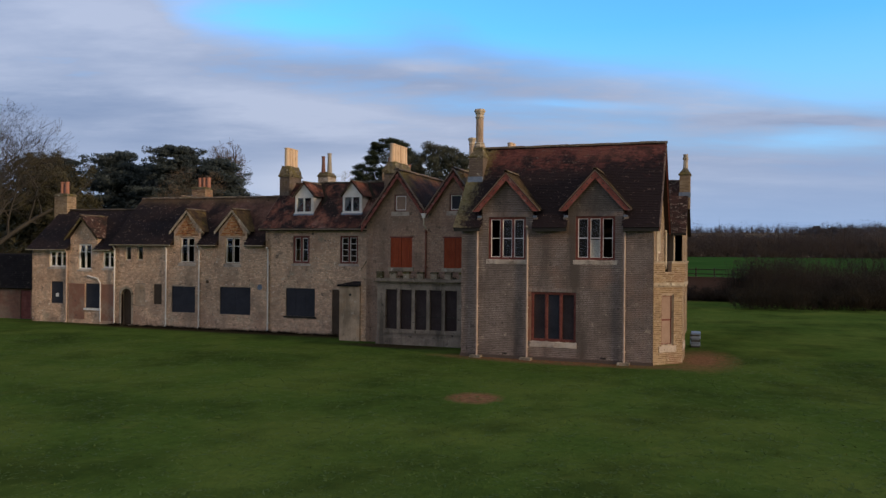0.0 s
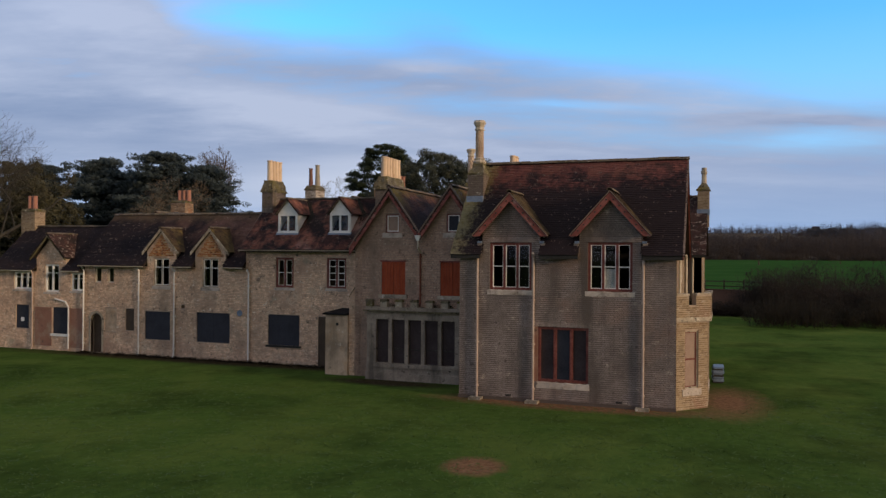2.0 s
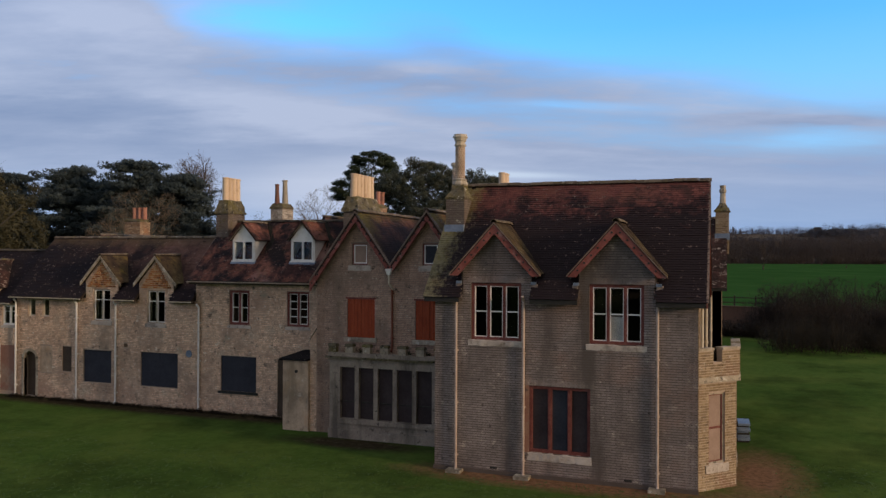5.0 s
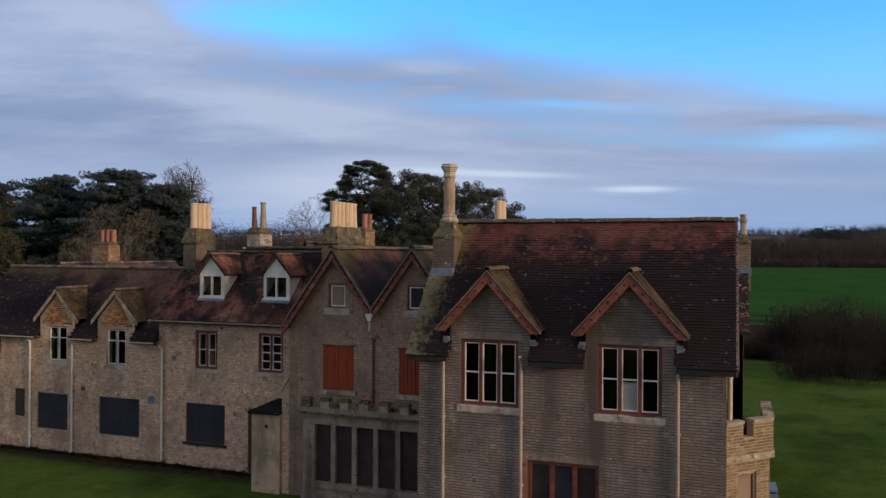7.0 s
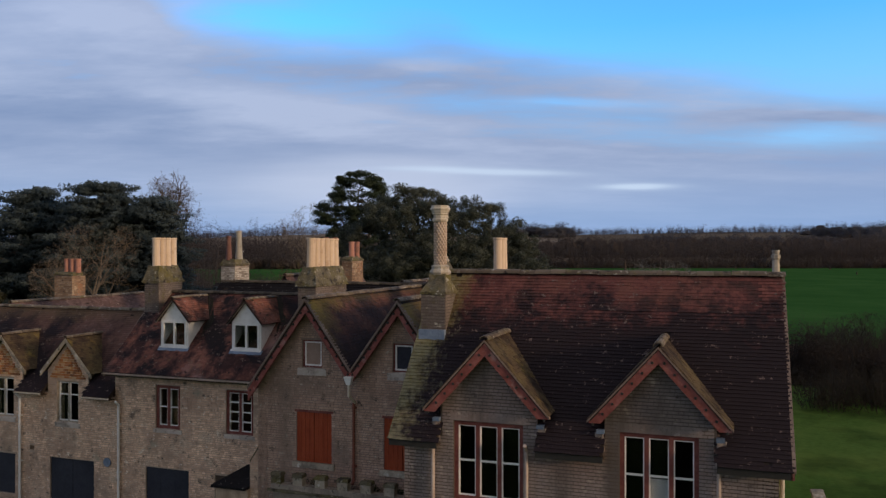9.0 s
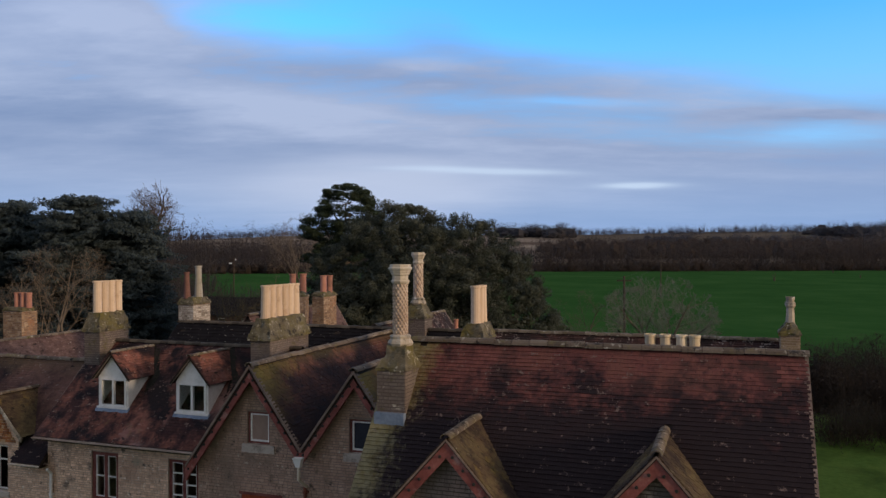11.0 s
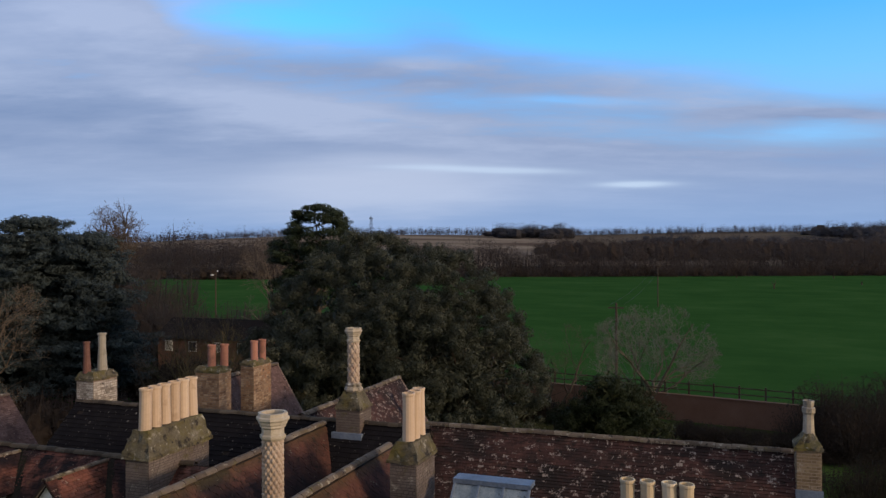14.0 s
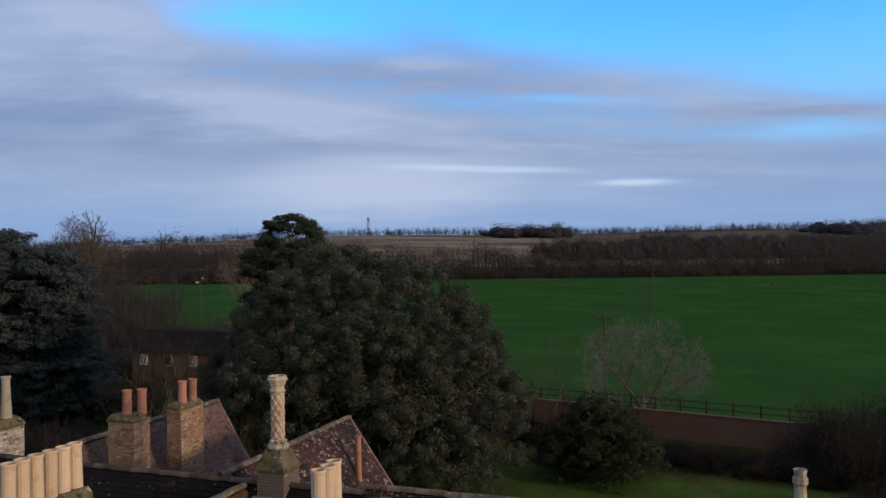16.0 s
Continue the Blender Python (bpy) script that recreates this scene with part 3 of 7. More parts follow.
# ---- mesh helpers ----
class Shape:
    """Points and faces of one mesh."""

    def __init__(self):
        self.v, self.f, self.smooth = [], [], False

    def add(self, pts, faces):
        k = len(self.v)
        self.v.extend(tuple(p) for p in pts)
        self.f.extend(tuple(i + k for i in q) for q in faces)
        return self

    def box(self, x0, x1, y0, y1, z0, z1):
        return self.add([(x0, y0, z0), (x1, y0, z0), (x1, y1, z0), (x0, y1, z0), (x0, y0, z1), (x1, y0, z1), (x1, y1, z1), (x0, y1, z1)],
                        [(3, 2, 1, 0), (4, 5, 6, 7), (0, 1, 5, 4), (1, 2, 6, 5), (2, 3, 7, 6), (3, 0, 4, 7)])

    def frustum(self, x0, x1, y0, y1, z0, a0, a1, b0, b1, z1):
        return self.add([(x0, y0, z0), (x1, y0, z0), (x1, y1, z0), (x0, y1, z0), (a0, b0, z1), (a1, b0, z1), (a1, b1, z1), (a0, b1, z1)],
                        [(3, 2, 1, 0), (4, 5, 6, 7), (0, 1, 5, 4), (1, 2, 6, 5), (2, 3, 7, 6), (3, 0, 4, 7)])

    def prism(self, pts, ext):
        n, e = len(pts), Vector(ext)
        a = [Vector(p) for p in pts]
        return self.add([*a, *[p + e for p in a]],
                        [tuple(range(n)), tuple(range(2 * n - 1, n - 1, -1)), *[(i, i + n, (i + 1) % n + n, (i + 1) % n) for i in range(n)]])

    def lathe(self, cx, cy, profile, n=12, turn=0.0):
        pts = [(cx + r * math.cos(turn + 2 * math.pi * i / n), cy + r * math.sin(turn + 2 * math.pi * i / n), z) for r, z in profile for i in range(n)]
        faces = [(j * n + i, j * n + (i + 1) % n, (j + 1) * n + (i + 1) % n, (j + 1) * n + i) for j in range(len(profile) - 1) for i in range(n)]
        return self.add(pts, faces)

    def tube(self, p, q, r0, r1, n=5):
        p, q = Vector(p), Vector(q)
        d = (q - p).normalized()
        a = d.orthogonal().normalized()
        b = d.cross(a)
        pts = [c + r * (math.cos(2 * math.pi * i / n) * a + math.sin(2 * math.pi * i / n) * b) for c, r in ((p, r0), (q, r1)) for i in range(n)]
        return self.add(pts, [(i, (i + 1) % n, (i + 1) % n + n, i + n) for i in range(n)] + [tuple(range(2 * n - 1, n - 1, -1)), tuple(range(n))][: 2 if n > 3 else 0])

    def weld(self):
        """One joined skin where blocks meet at their corners."""
        seen, order, back_to = {}, [], []
        for p in self.v:
            key = tuple(round(c, 4) for c in p)
            if key not in seen:
                seen[key] = len(order)
                order.append(p)
            back_to.append(seen[key])
        self.v, self.f = order, [tuple(back_to[i] for i in q) for q in self.f]
        self.f = [q for q in self.f if len(set(q)) == len(q)]
        return self

    def mesh(self, name):
        me = bpy.data.meshes.new(name)
        me.from_pydata(self.v, [], self.f)
        if self.smooth:
            me.polygons.foreach_set("use_smooth", [True] * len(me.polygons))
        me.update()
        return me


def part(name, shape, material, parent=None, label="", kind=""):
    me = shape if isinstance(shape, bpy.types.Mesh) else shape.mesh(name)
    if material and not me.materials:
        me.materials.append(material)
    ob = new(name, me)
    ob.parent = parent
    return tagged(ob, label, kind=kind)


def thing(name, label, category, group="", kind="", at=(0, 0, 0)):
    ob = new(name)
    ob.location = at
    ob.empty_display_size = 0.2
    return tagged(ob, label, category, group, kind)


def quads(name, pts, material, sides=4):
    """A mesh of many loose faces with as many corners each, from an array of corners."""
    n = len(pts) // sides
    me = bpy.data.meshes.new(name)
    me.vertices.add(n * sides)
    me.vertices.foreach_set("co", np.asarray(pts, dtype=np.float32).ravel())
    me.loops.add(n * sides)
    me.loops.foreach_set("vertex_index", np.arange(n * sides, dtype=np.int32))
    me.polygons.add(n)
    me.polygons.foreach_set("loop_start", np.arange(0, n * sides, sides, dtype=np.int32))
    me.update(calc_edges=True)
    me.materials.append(material)
    return me


class Plane:
    """A flat face in the world: u along it, v up it, w out of it."""

    def __init__(self, o, u, v):
        self.o, self.u, self.v = Vector(o), Vector(u).normalized(), Vector(v).normalized()
        self.w = self.u.cross(self.v)

    def at(self, u, v, w=0.0):
        return self.o + self.u * float(u) + self.v * float(v) + self.w * float(w)


def columns(u0, u1, top, kinks, holes):
    """Upright strips of a face with rectangular holes: (ua, ub, bottom, top at ua, top at ub)."""
    cuts = sorted({u0, u1, *[k for k in kinks if u0 < k < u1], *[c for h in holes for c in h[:2] if u0 < c < u1]})
    out = []
    for a, b in zip(cuts, cuts[1:]):
        if b - a < 1e-4:
            continue
        mid, low = (a + b) / 2, 0.0
        for h in sorted((h for h in holes if h[0] < mid < h[1]), key=lambda h: h[2]):
            if h[2] > low + 1e-4:
                out.append((a, b, low, h[2], h[2]))
            low = max(low, h[3])
        ta, tb = top(a + 1e-6), top(b - 1e-6)
        if max(ta, tb) > low + 1e-4:
            out.append((a, b, low, max(ta, low), max(tb, low)))
    return out


def slab(shape, pl, u0, u1, top, kinks, holes, front, behind):
    for a, b, low, ta, tb in columns(u0, u1, top, kinks, holes):
        pts = [pl.at(u, v, w) for w in (front, behind) for u, v in ((a, low), (b, low), (b, tb), (a, ta))]
        shape.add(pts, [(0, 1, 2, 3), (7, 6, 5, 4), (0, 4, 5, 1), (1, 5, 6, 2), (2, 6, 7, 3), (3, 7, 4, 0)])


def stretches(u0, u1, v0, v1, top, holes):
    """The parts of one course that lie inside the face and outside its holes."""
    us = np.linspace(u0, u1, 121).tolist()
    spans, run = [], []
    for u in [*us, None]:
        if u is not None and top(min(max(u, u0 + 1e-6), u1 - 1e-6)) >= v1:
            run.append(u)
        else:
            if len(run) > 1:
                spans.append((run[0], run[-1]))
            run = []
    for h in holes:
        if h[2] < v1 - 0.005 and h[3] > v0 + 0.005:
            spans = [s for a, b in spans for s in ((a, min(b, h[0])), (max(a, h[1]), b)) if s[1] - s[0] > 0.02]
    return spans


def masonry(pl, u0, u1, top, holes, rubble=False, rng=None, chosen=None, v_from=0.0):
    """Bricks or rubble stones, proud of their bed: those in the stretch 'chosen' as (centre, size) one by one, the others joined."""
    rest, singles, v, row = Shape(), [], v_from, 0
    high = max(top(u0 + (u1 - u0) * i / 40) for i in range(1, 40))
    while v < high:
        h = rng.uniform(0.055, 0.095) if rubble else 0.080
        for a, b in stretches(u0, u1, v, v + h, top, holes):
            u, k = a, row
            while u < b - 0.02:
                full = rng.uniform(0.08, 0.22) if rubble else (0.225 if k % 2 else 0.1125)
                if u == a and not rubble and row % 2:
                    full = 0.17
                e = min(u + full, b)
                if b - e < 0.03:
                    e = b
                k += 1
                j, jv = (0.009, 0.011) if rubble else (0.009, 0.019)
                w = rng.uniform(0.003, 0.013) if rubble else rng.uniform(0.009, 0.015)
                if chosen and chosen[0] <= u and e <= chosen[1] and chosen[2] <= v <= chosen[3] and len(singles) < 300 and abs(e - u - full) < 1e-6:
                    singles.append((u, v, full, w))
                else:
                    c = rng.uniform(0.0, 0.012) if rubble else 0.0
                    pts = [pl.at(u + c, v, 0), pl.at(e - j, v + c, 0), pl.at(e - j - c, v + h - jv, 0), pl.at(u, v + h - jv - c, 0),
                           pl.at(u + c + .002, v + .002, w), pl.at(e - j - .002, v + c + .002, w), pl.at(e - j - c - .002, v + h - jv - .002, w), pl.at(u + .002, v + h - jv - c - .002, w)]
                    rest.add(pts, [(4, 5, 6, 7), (0, 1, 5, 4), (1, 2, 6, 5), (2, 3, 7, 6), (3, 0, 4, 7)])
                u = e
        v += h
        row += 1
    return rest, singles


def place_pieces(name, parent, pl, singles, material, h=0.061):
    """Single bricks as objects of their own; alike ones share a mesh."""
    kinds = {}
    for u, v, full, w in singles:
        key = round(full, 4)
        if key not in kinds:
            s = Shape()
            l = full - 0.01
            pts = [pl.u * a + pl.v * b + pl.w * c for a, b, c in ((0, 0, 0), (l, 0, 0), (l, h, 0), (0, h, 0), (.002, .002, .008), (l - .002, .002, .008), (l - .002, h - .002, .008), (.002, h - .002, .008))]
            s.add(pts, [(4, 5, 6, 7), (0, 1, 5, 4), (1, 2, 6, 5), (2, 3, 7, 6), (3, 0, 4, 7)])
            kinds[key] = s.mesh(name)
            kinds[key].materials.append(material)
        ob = new(name, kinds[key])
        ob.parent = parent
        ob.location = pl.at(u, v, w - 0.008)


def wall(parent, pl, u0, u1, top, kinks=(), holes=(), thick=0.36, stone=None, bed=None, rubble=False, seed=1, chosen=None, piece=None, label="", face=True, name="wall"):
    """A wall with thickness, its openings cut through, and its bricks or stones laid on its face."""
    rng = random.Random(seed)
    top = top if callable(top) else (lambda u, t=top: t)
    s = Shape()
    slab(s, pl, u0, u1, top, kinks, holes, 0.0, -thick)
    ob = part(name, s.weld(), bed or M_mortar, parent, label)
    if face:
        rest, singles = masonry(pl, u0, u1, top, holes, rubble, rng, chosen)
        if rest.v:
            part("stonework" if rubble else "brickwork", rest, stone, ob, kind="stuff")
        if singles:
            pending.append(("brick", ob, pl, singles, piece))
    return ob


pending = []   # pieces that are laid last


def tiles(pl, u0, u1, slope, holes, rng, gauge=0.10, width=0.165, chosen=None, left=None, right=None):
    """Rows of plain tiles lapping down a slope. left, right: the verge or valley at height v, where it is not upright."""
    rest, singles = Shape(), []
    for i in range(int(slope / gauge)):
        v = i * gauge
        a, b = (left(v) if left else u0), (right(v) if right else u1)
        u = a - (width / 2 if i % 2 else 0)
        while u < b - 0.02:
            p, q = max(u, a), min(u + width - 0.004, b)
            u += width
            if q - p < 0.03 or any(h[0] < (p + q) / 2 < h[1] and h[2] < v + gauge / 2 < h[3] for h in holes):
                continue
            if rng.random() < 0.004:
                continue
            slip = rng.uniform(-0.006, 0.004) - (rng.uniform(0.02, 0.05) if rng.random() < 0.012 else 0)
            lift, tilt = rng.uniform(0.032, 0.044), rng.uniform(-0.004, 0.004)
            if chosen and chosen[0] <= p and q <= chosen[1] and chosen[2] <= v <= chosen[3] and len(singles) < 300 and q - p > width - 0.008:
                singles.append((p, v + slip, lift))
                continue
            lo, hi = v + slip - 0.02, v + gauge + 0.03
            pts = [pl.at(p, lo, lift + tilt - .013), pl.at(q, lo, lift - tilt - .013), pl.at(q, hi, 0.0), pl.at(p, hi, 0.0),
                   pl.at(p, lo, lift + tilt), pl.at(q, lo, lift - tilt), pl.at(q, hi, 0.012), pl.at(p, hi, 0.012)]
            rest.add(pts, [(4, 5, 6, 7), (0, 1, 5, 4), (1, 2, 6, 5), (3, 0, 4, 7)])
    return rest, singles


def roof(parent, pl, u0, u1, slope, material, holes=(), seed=3, gauge=0.10, width=0.165, chosen=None, piece=None, left=None, right=None, label="", thick=0.10, tiled=True, name="roof"):
    rng = random.Random(seed)
    s = Shape()
    if left or right:
        lf, rf = left or (lambda v: u0), right or (lambda v: u1)
        cut = [pl.at(lf(0), 0), pl.at(rf(0), 0), pl.at(rf(slope), slope), pl.at(lf(slope), slope)]
        s.prism(cut, -thick * pl.w)
    else:
        slab(s, pl, u0, u1, lambda u: slope, (), holes, 0.0, -thick)
    ob = part(name, s.weld(), M_batten, parent, label)
    if tiled:
        rest, singles = tiles(pl, u0, u1, slope, holes, rng, gauge, width, chosen, left, right)
        part("tiling", rest, material, ob, kind="stuff")
        if singles:
            pending.append(("tile", ob, pl, singles, piece))
    return ob


def ridge(parent, p, q, material, r=0.125, step=0.33, seed=5):
    """Half-round ridge tiles, end to end."""
    rng = random.Random(seed)
    p, q = Vector(p), Vector(q)
    d = (q - p).normalized()
    n = max(1, round((q - p).length / step))
    l = (q - p).length / n
    side_v, r = d.cross(Vector((0, 0, 1))).normalized(), r * 0.82
    up_v = side_v.cross(d)
    s = Shape()
    pts = []
    for x in (0.0, l - 0.012):
        for rr in (r, r - 0.02):
            pts += [d * x + side_v * (rr * 1.15 * math.cos(math.pi * i / 6)) + up_v * (rr * math.sin(math.pi * i / 6)) for i in range(7)]
    f = [(i, i + 1, 15 + i, 14 + i) for i in range(6)] + [(i + 1, i, 7 + i, 8 + i) for i in range(6)] + [(14 + i, 15 + i, 22 + i, 21 + i) for i in range(6)] + [(0, 14, 21, 7), (6, 13, 27, 20)]
    s.add(pts, f)
    me = s.mesh("ridge_tile")
    me.materials.append(material)
    for i in range(n):
        ob = new("ridge_tile", me)
        ob.parent = parent
        ob.location = p + d * (l * i) + up_v * (rng.uniform(-0.05, -0.028))
    return n


def pot_shape(r, z0, z1, style="roll", n=14):
    s = Shape()
    s.smooth = False
    h = z1 - z0
    if style == "roll":
        prof = [(r * 1.02, z0), (r * 1.0, z0 + 0.07), (r * 0.97, z0 + h * 0.5), (r * 0.97, z1 - 0.075), (r * 1.07, z1 - 0.065), (r * 1.10, z1 - 0.03), (r * 1.06, z1), (r * 0.88, z1), (r * 0.86, z1 - 0.25)]
    else:
        prof = [(r * 1.15, z0), (r * 1.1, z0 + 0.06), (r * 0.85, z0 + h * 0.6), (r * 0.82, z1 - 0.08), (r * 0.98, z1 - 0.06), (r * 0.98, z1), (r * 0.72, z1), (r * 0.70, z1 - 0.25)]
    s.lathe(0, 0, prof, n)
    return s


def pots(parent, spots, r, z0, z1, material, style="roll", label=""):
    me = pot_shape(r, 0, z1 - z0, style).mesh("chimney_pot")
    me.materials.append(material)
    hole = Shape().lathe(0, 0, [(r * 0.85, z1 - z0 - 0.22), (0.005, z1 - z0 - 0.221)], 10).mesh("flue")
    hole.materials.append(M_soot)
    rng = random.Random(int(spots[0][0] * 10))
    for x, y in spots:
        ob = new("chimney_pot", me)
        ob.parent, ob.location = parent, (x, y, z0)
        ob.rotation_euler = (radians(rng.uniform(-1.2, 1.2)), radians(rng.uniform(-1.2, 1.2)), rng.uniform(0, 6))
        tagged(ob, label)


def stack(parent, x0, x1, y0, y1, z0, z1, stone, bed, cap=None, cap_material=None, label="", seed=11, rubble=False):
    """A chimney stack with laid bricks on its four sides and a sloped stone cap."""
    s = Shape().box(x0, x1, y0, y1, z0, z1)
    ob = part("chimney", s, bed, parent, label)
    rest = Shape()
    h = z1 - z0
    for o, u, l in (((x0, y0, z0), (1, 0, 0), x1 - x0), ((x1, y0, z0), (0, 1, 0), y1 - y0), ((x1, y1, z0), (-1, 0, 0), x1 - x0), ((x0, y1, z0), (0, -1, 0), y1 - y0)):
        r, _ = masonry(Plane(o, u, (0, 0, 1)), 0, l, lambda t: h + 0.001, (), rubble, random.Random(seed))
        rest.add(r.v, r.f)
    part("brickwork", rest, stone, ob, kind="stuff")
    if cap:
        over, rise, inset = cap
        c = Shape()
        c.box(x0 - over, x1 + over, y0 - over, y1 + over, z1 - 0.02, z1 + 0.06)
        c.frustum(x0 - over + .02, x1 + over - .02, y0 - over + .02, y1 + over - .02, z1 + 0.06, x0 + inset, x1 - inset, y0 + inset, y1 - inset, z1 + 0.09 + rise)
        roughen(part("cap", c.weld(), cap_material or M_mossy, ob, "mossy sloped stone cap"), 6, .045, 4.5)
    return ob


def roughen(ob, cuts=5, amount=0.03, scale=5.0):
    """Weathers a block: finer faces, pushed in and out by noise."""
    bm = bmesh.new()
    bm.from_mesh(ob.data)
    bmesh.ops.subdivide_edges(bm, edges=bm.edges[:], cuts=cuts, use_grid_fill=True)
    for v in bm.verts:
        v.co += noise.noise_vector(v.co * scale) * amount + noise.noise_vector(v.co * scale * 2.7) * amount * .5
    bm.to_mesh(ob.data)
    bm.free()
    return ob


def strip(shape, pl, ua, va, ub, vb, depth, front, behind):
    """A board between two points of a plane, its upper edge on the line, hanging 'depth' below."""
    shape.prism([pl.at(ua, va, front), pl.at(ub, vb, front), pl.at(ub, vb - depth, front), pl.at(ua, va - depth, front)], (behind - front) * pl.w)


def rect(shape, pl, u0, u1, v0, v1, front, behind):
    pts = [pl.at(u, v, w) for w in (front, behind) for u, v in ((u0, v0), (u1, v0), (u1, v1), (u0, v1))]
    shape.add(pts, [(0, 1, 2, 3), (7, 6, 5, 4), (0, 4, 5, 1), (1, 5, 6, 2), (2, 6, 7, 3), (3, 7, 4, 0)])


def window(parent, pl, u0, u1, v0, v1, lights=2, outer=None, inner=None, bars=(), recess=0.10, sill=None, glazed=True, missing=(), label="", fw=0.07, lw=0.045, name="window"):
    """An outer frame with mullions, a casement with glass in each light, and a sill."""
    outer, inner = outer or M_redwood, inner or M_cream
    inside = u1 - u0 - 2 * fw
    each = (inside - (lights - 1) * fw) / lights
    spans = [(u0 + fw + i * (each + fw), u0 + fw + i * (each + fw) + each) for i in range(lights)]
    s, at0 = Shape(), Plane(pl.at(0, v0), pl.u, pl.v)
    slab(s, at0, u0, u1, lambda u: v1 - v0, (), [(a, b, fw, v1 - v0 - fw) for a, b in spans], -recess + .05, -recess - .06)
    ob = part(name, s.weld(), outer, parent, label)
    for i, (a, b) in enumerate(spans):
        c, d = v0 + fw, v1 - fw
        levels = [0.0, *[(d - c) * q for q in bars], d - c]
        holes = [(a + lw, b - lw, lo + (lw if k == 0 else .02), hi - (lw if k == len(levels) - 2 else .02)) for k, (lo, hi) in enumerate(zip(levels, levels[1:]))]
        t = Shape()
        slab(t, Plane(pl.at(0, c), pl.u, pl.v), a, b, lambda u: d - c, (), holes, -recess + .03, -recess - .03)
        part("casement", t.weld(), inner, ob)
        if glazed and i not in missing:
            g = Shape()
            rect(g, pl, a + lw, b - lw, c + lw, d - lw, -recess + .002, -recess - .004)
            p = part("pane", g, M_glass, ob)
            p.visible_shadow = False
    if sill:
        over, h = sill
        n = max(2, round((u1 - u0) / .55))
        for k in range(n):
            b = Shape()
            wide = (u1 - u0 + 2 * over) / n
            a = u0 - over + wide * k
            b.prism([pl.at(a, v0 - h, .03), pl.at(a, v0 - .03, .035), pl.at(a, v0, -.02), pl.at(a, v0, -recess), pl.at(a, v0 - h, -recess)], (wide - .006) * pl.u)
            roughen(part("sill", b.weld(), M_sill, ob, "weathered pale stone sill block"), 3, .018, 6.0)
    return ob


def boarded(parent, pl, u0, u1, v0, v1, material=None, recess=0.06, sheets=2, label="", name="boarded_window"):
    """An opening closed with flat sheets screwed to battens."""
    s = Shape()
    for a, b in ((u0, u0 + .05), (u1 - .05, u1)):
        rect(s, pl, a, b, v0, v1, -recess - .004, -recess - .06)
    ob = part(name, s, M_iron, parent, label)
    rng = random.Random(int(u0 * 10 + v0))
    for i in range(sheets):
        a, b = u0 + (u1 - u0) * i / sheets, u0 + (u1 - u0) * (i + 1) / sheets
        t = Shape()
        rect(t, pl, a + .004, b - .004, v0 + .003, v1 - .003, -recess + rng.uniform(0, .012), -recess - .02)
        part("board", t, material or M_board, ob)
    return ob


def downpipe(parent, x, y, z0, z1, material, r=0.045, offset=0.09, bend=True):
    s = Shape()
    s.tube((x, y - offset, z0 + 0.12), (x, y - offset, z1), r, r, 8)
    s.tube((x, y - offset, z0 + 0.13), (x + 0.02, y - offset - 0.12, z0 + 0.03), r, r, 8)
    ob = part("downpipe", s, material, parent)
    z = z0 + 0.5
    while z < z1:
        c = Shape()
        c.lathe(x, y - offset, [(r, z), (r + .018, z + .005), (r + .018, z + .07), (r, z + .075)], 8)
        c.box(x - .07, x + .07, y - offset + .03, y, z + .01, z + .06)
        z += 1.75
        part("collar", c, material, ob)
    if bend:
        b = Shape().tube((x, y - offset, z1 - .02), (x, y - offset - .16, z1 + .14), r, r, 8)
        part("swan_neck", b, material, ob)
    return ob


def gutter(parent, x0, x1, y, z, material):
    s = Shape()
    pts = [(0, y + .055 * math.cos(math.pi + math.pi * i / 6), z + .055 * math.sin(math.pi + math.pi * i / 6)) for i in range(7)]
    inner = [(0, y + .045 * math.cos(2 * math.pi - math.pi * i / 6), z + .045 * math.sin(2 * math.pi - math.pi * i / 6)) for i in range(7)]
    s.prism([(x0, b, c) for _, b, c in pts + inner], (x1 - x0, 0, 0))
    return part("gutter", s, material, parent)


def bargeboards(parent, pl, uc, apex, half, low, depth=0.2, material=None, front=0.28, bosses=7, capped=True):
    """Two sloping boards under a gable's verge, with bosses along them and a pale edge above."""
    material = material or M_barge
    for sgn in (-1, 1):
        s = Shape()
        ua, ub = (uc, uc + sgn * half)
        slope = (apex - low) / half
        foot = uc + sgn * (apex - depth - low + .05) / slope
        s.prism([pl.at(ua, apex, front), pl.at(ub, low, front), pl.at(ub, low - .05, front), pl.at(foot, low - .05, front), pl.at(ua, apex - depth, front)], -.05 * pl.w)
        ob = part("bargeboard", s, material, parent)
        for i in range(bosses):
            k = (i + 0.6) / bosses
            c = pl.at(ua + (ub - ua) * k, apex + (low - apex) * k - depth * 0.5, front)
            b = Shape().tube(c, c + pl.w * .03, .035, .025, 6)
            part("boss", b, M_iron, ob)
        if capped:
            e = Shape()
            strip(e, pl, ua, apex + .05, ub + sgn * .04, low + .05 - .04 * slope, .05, front + .03, front - .1)
            part("verge_fillet", e, M_ridge_face, ob)


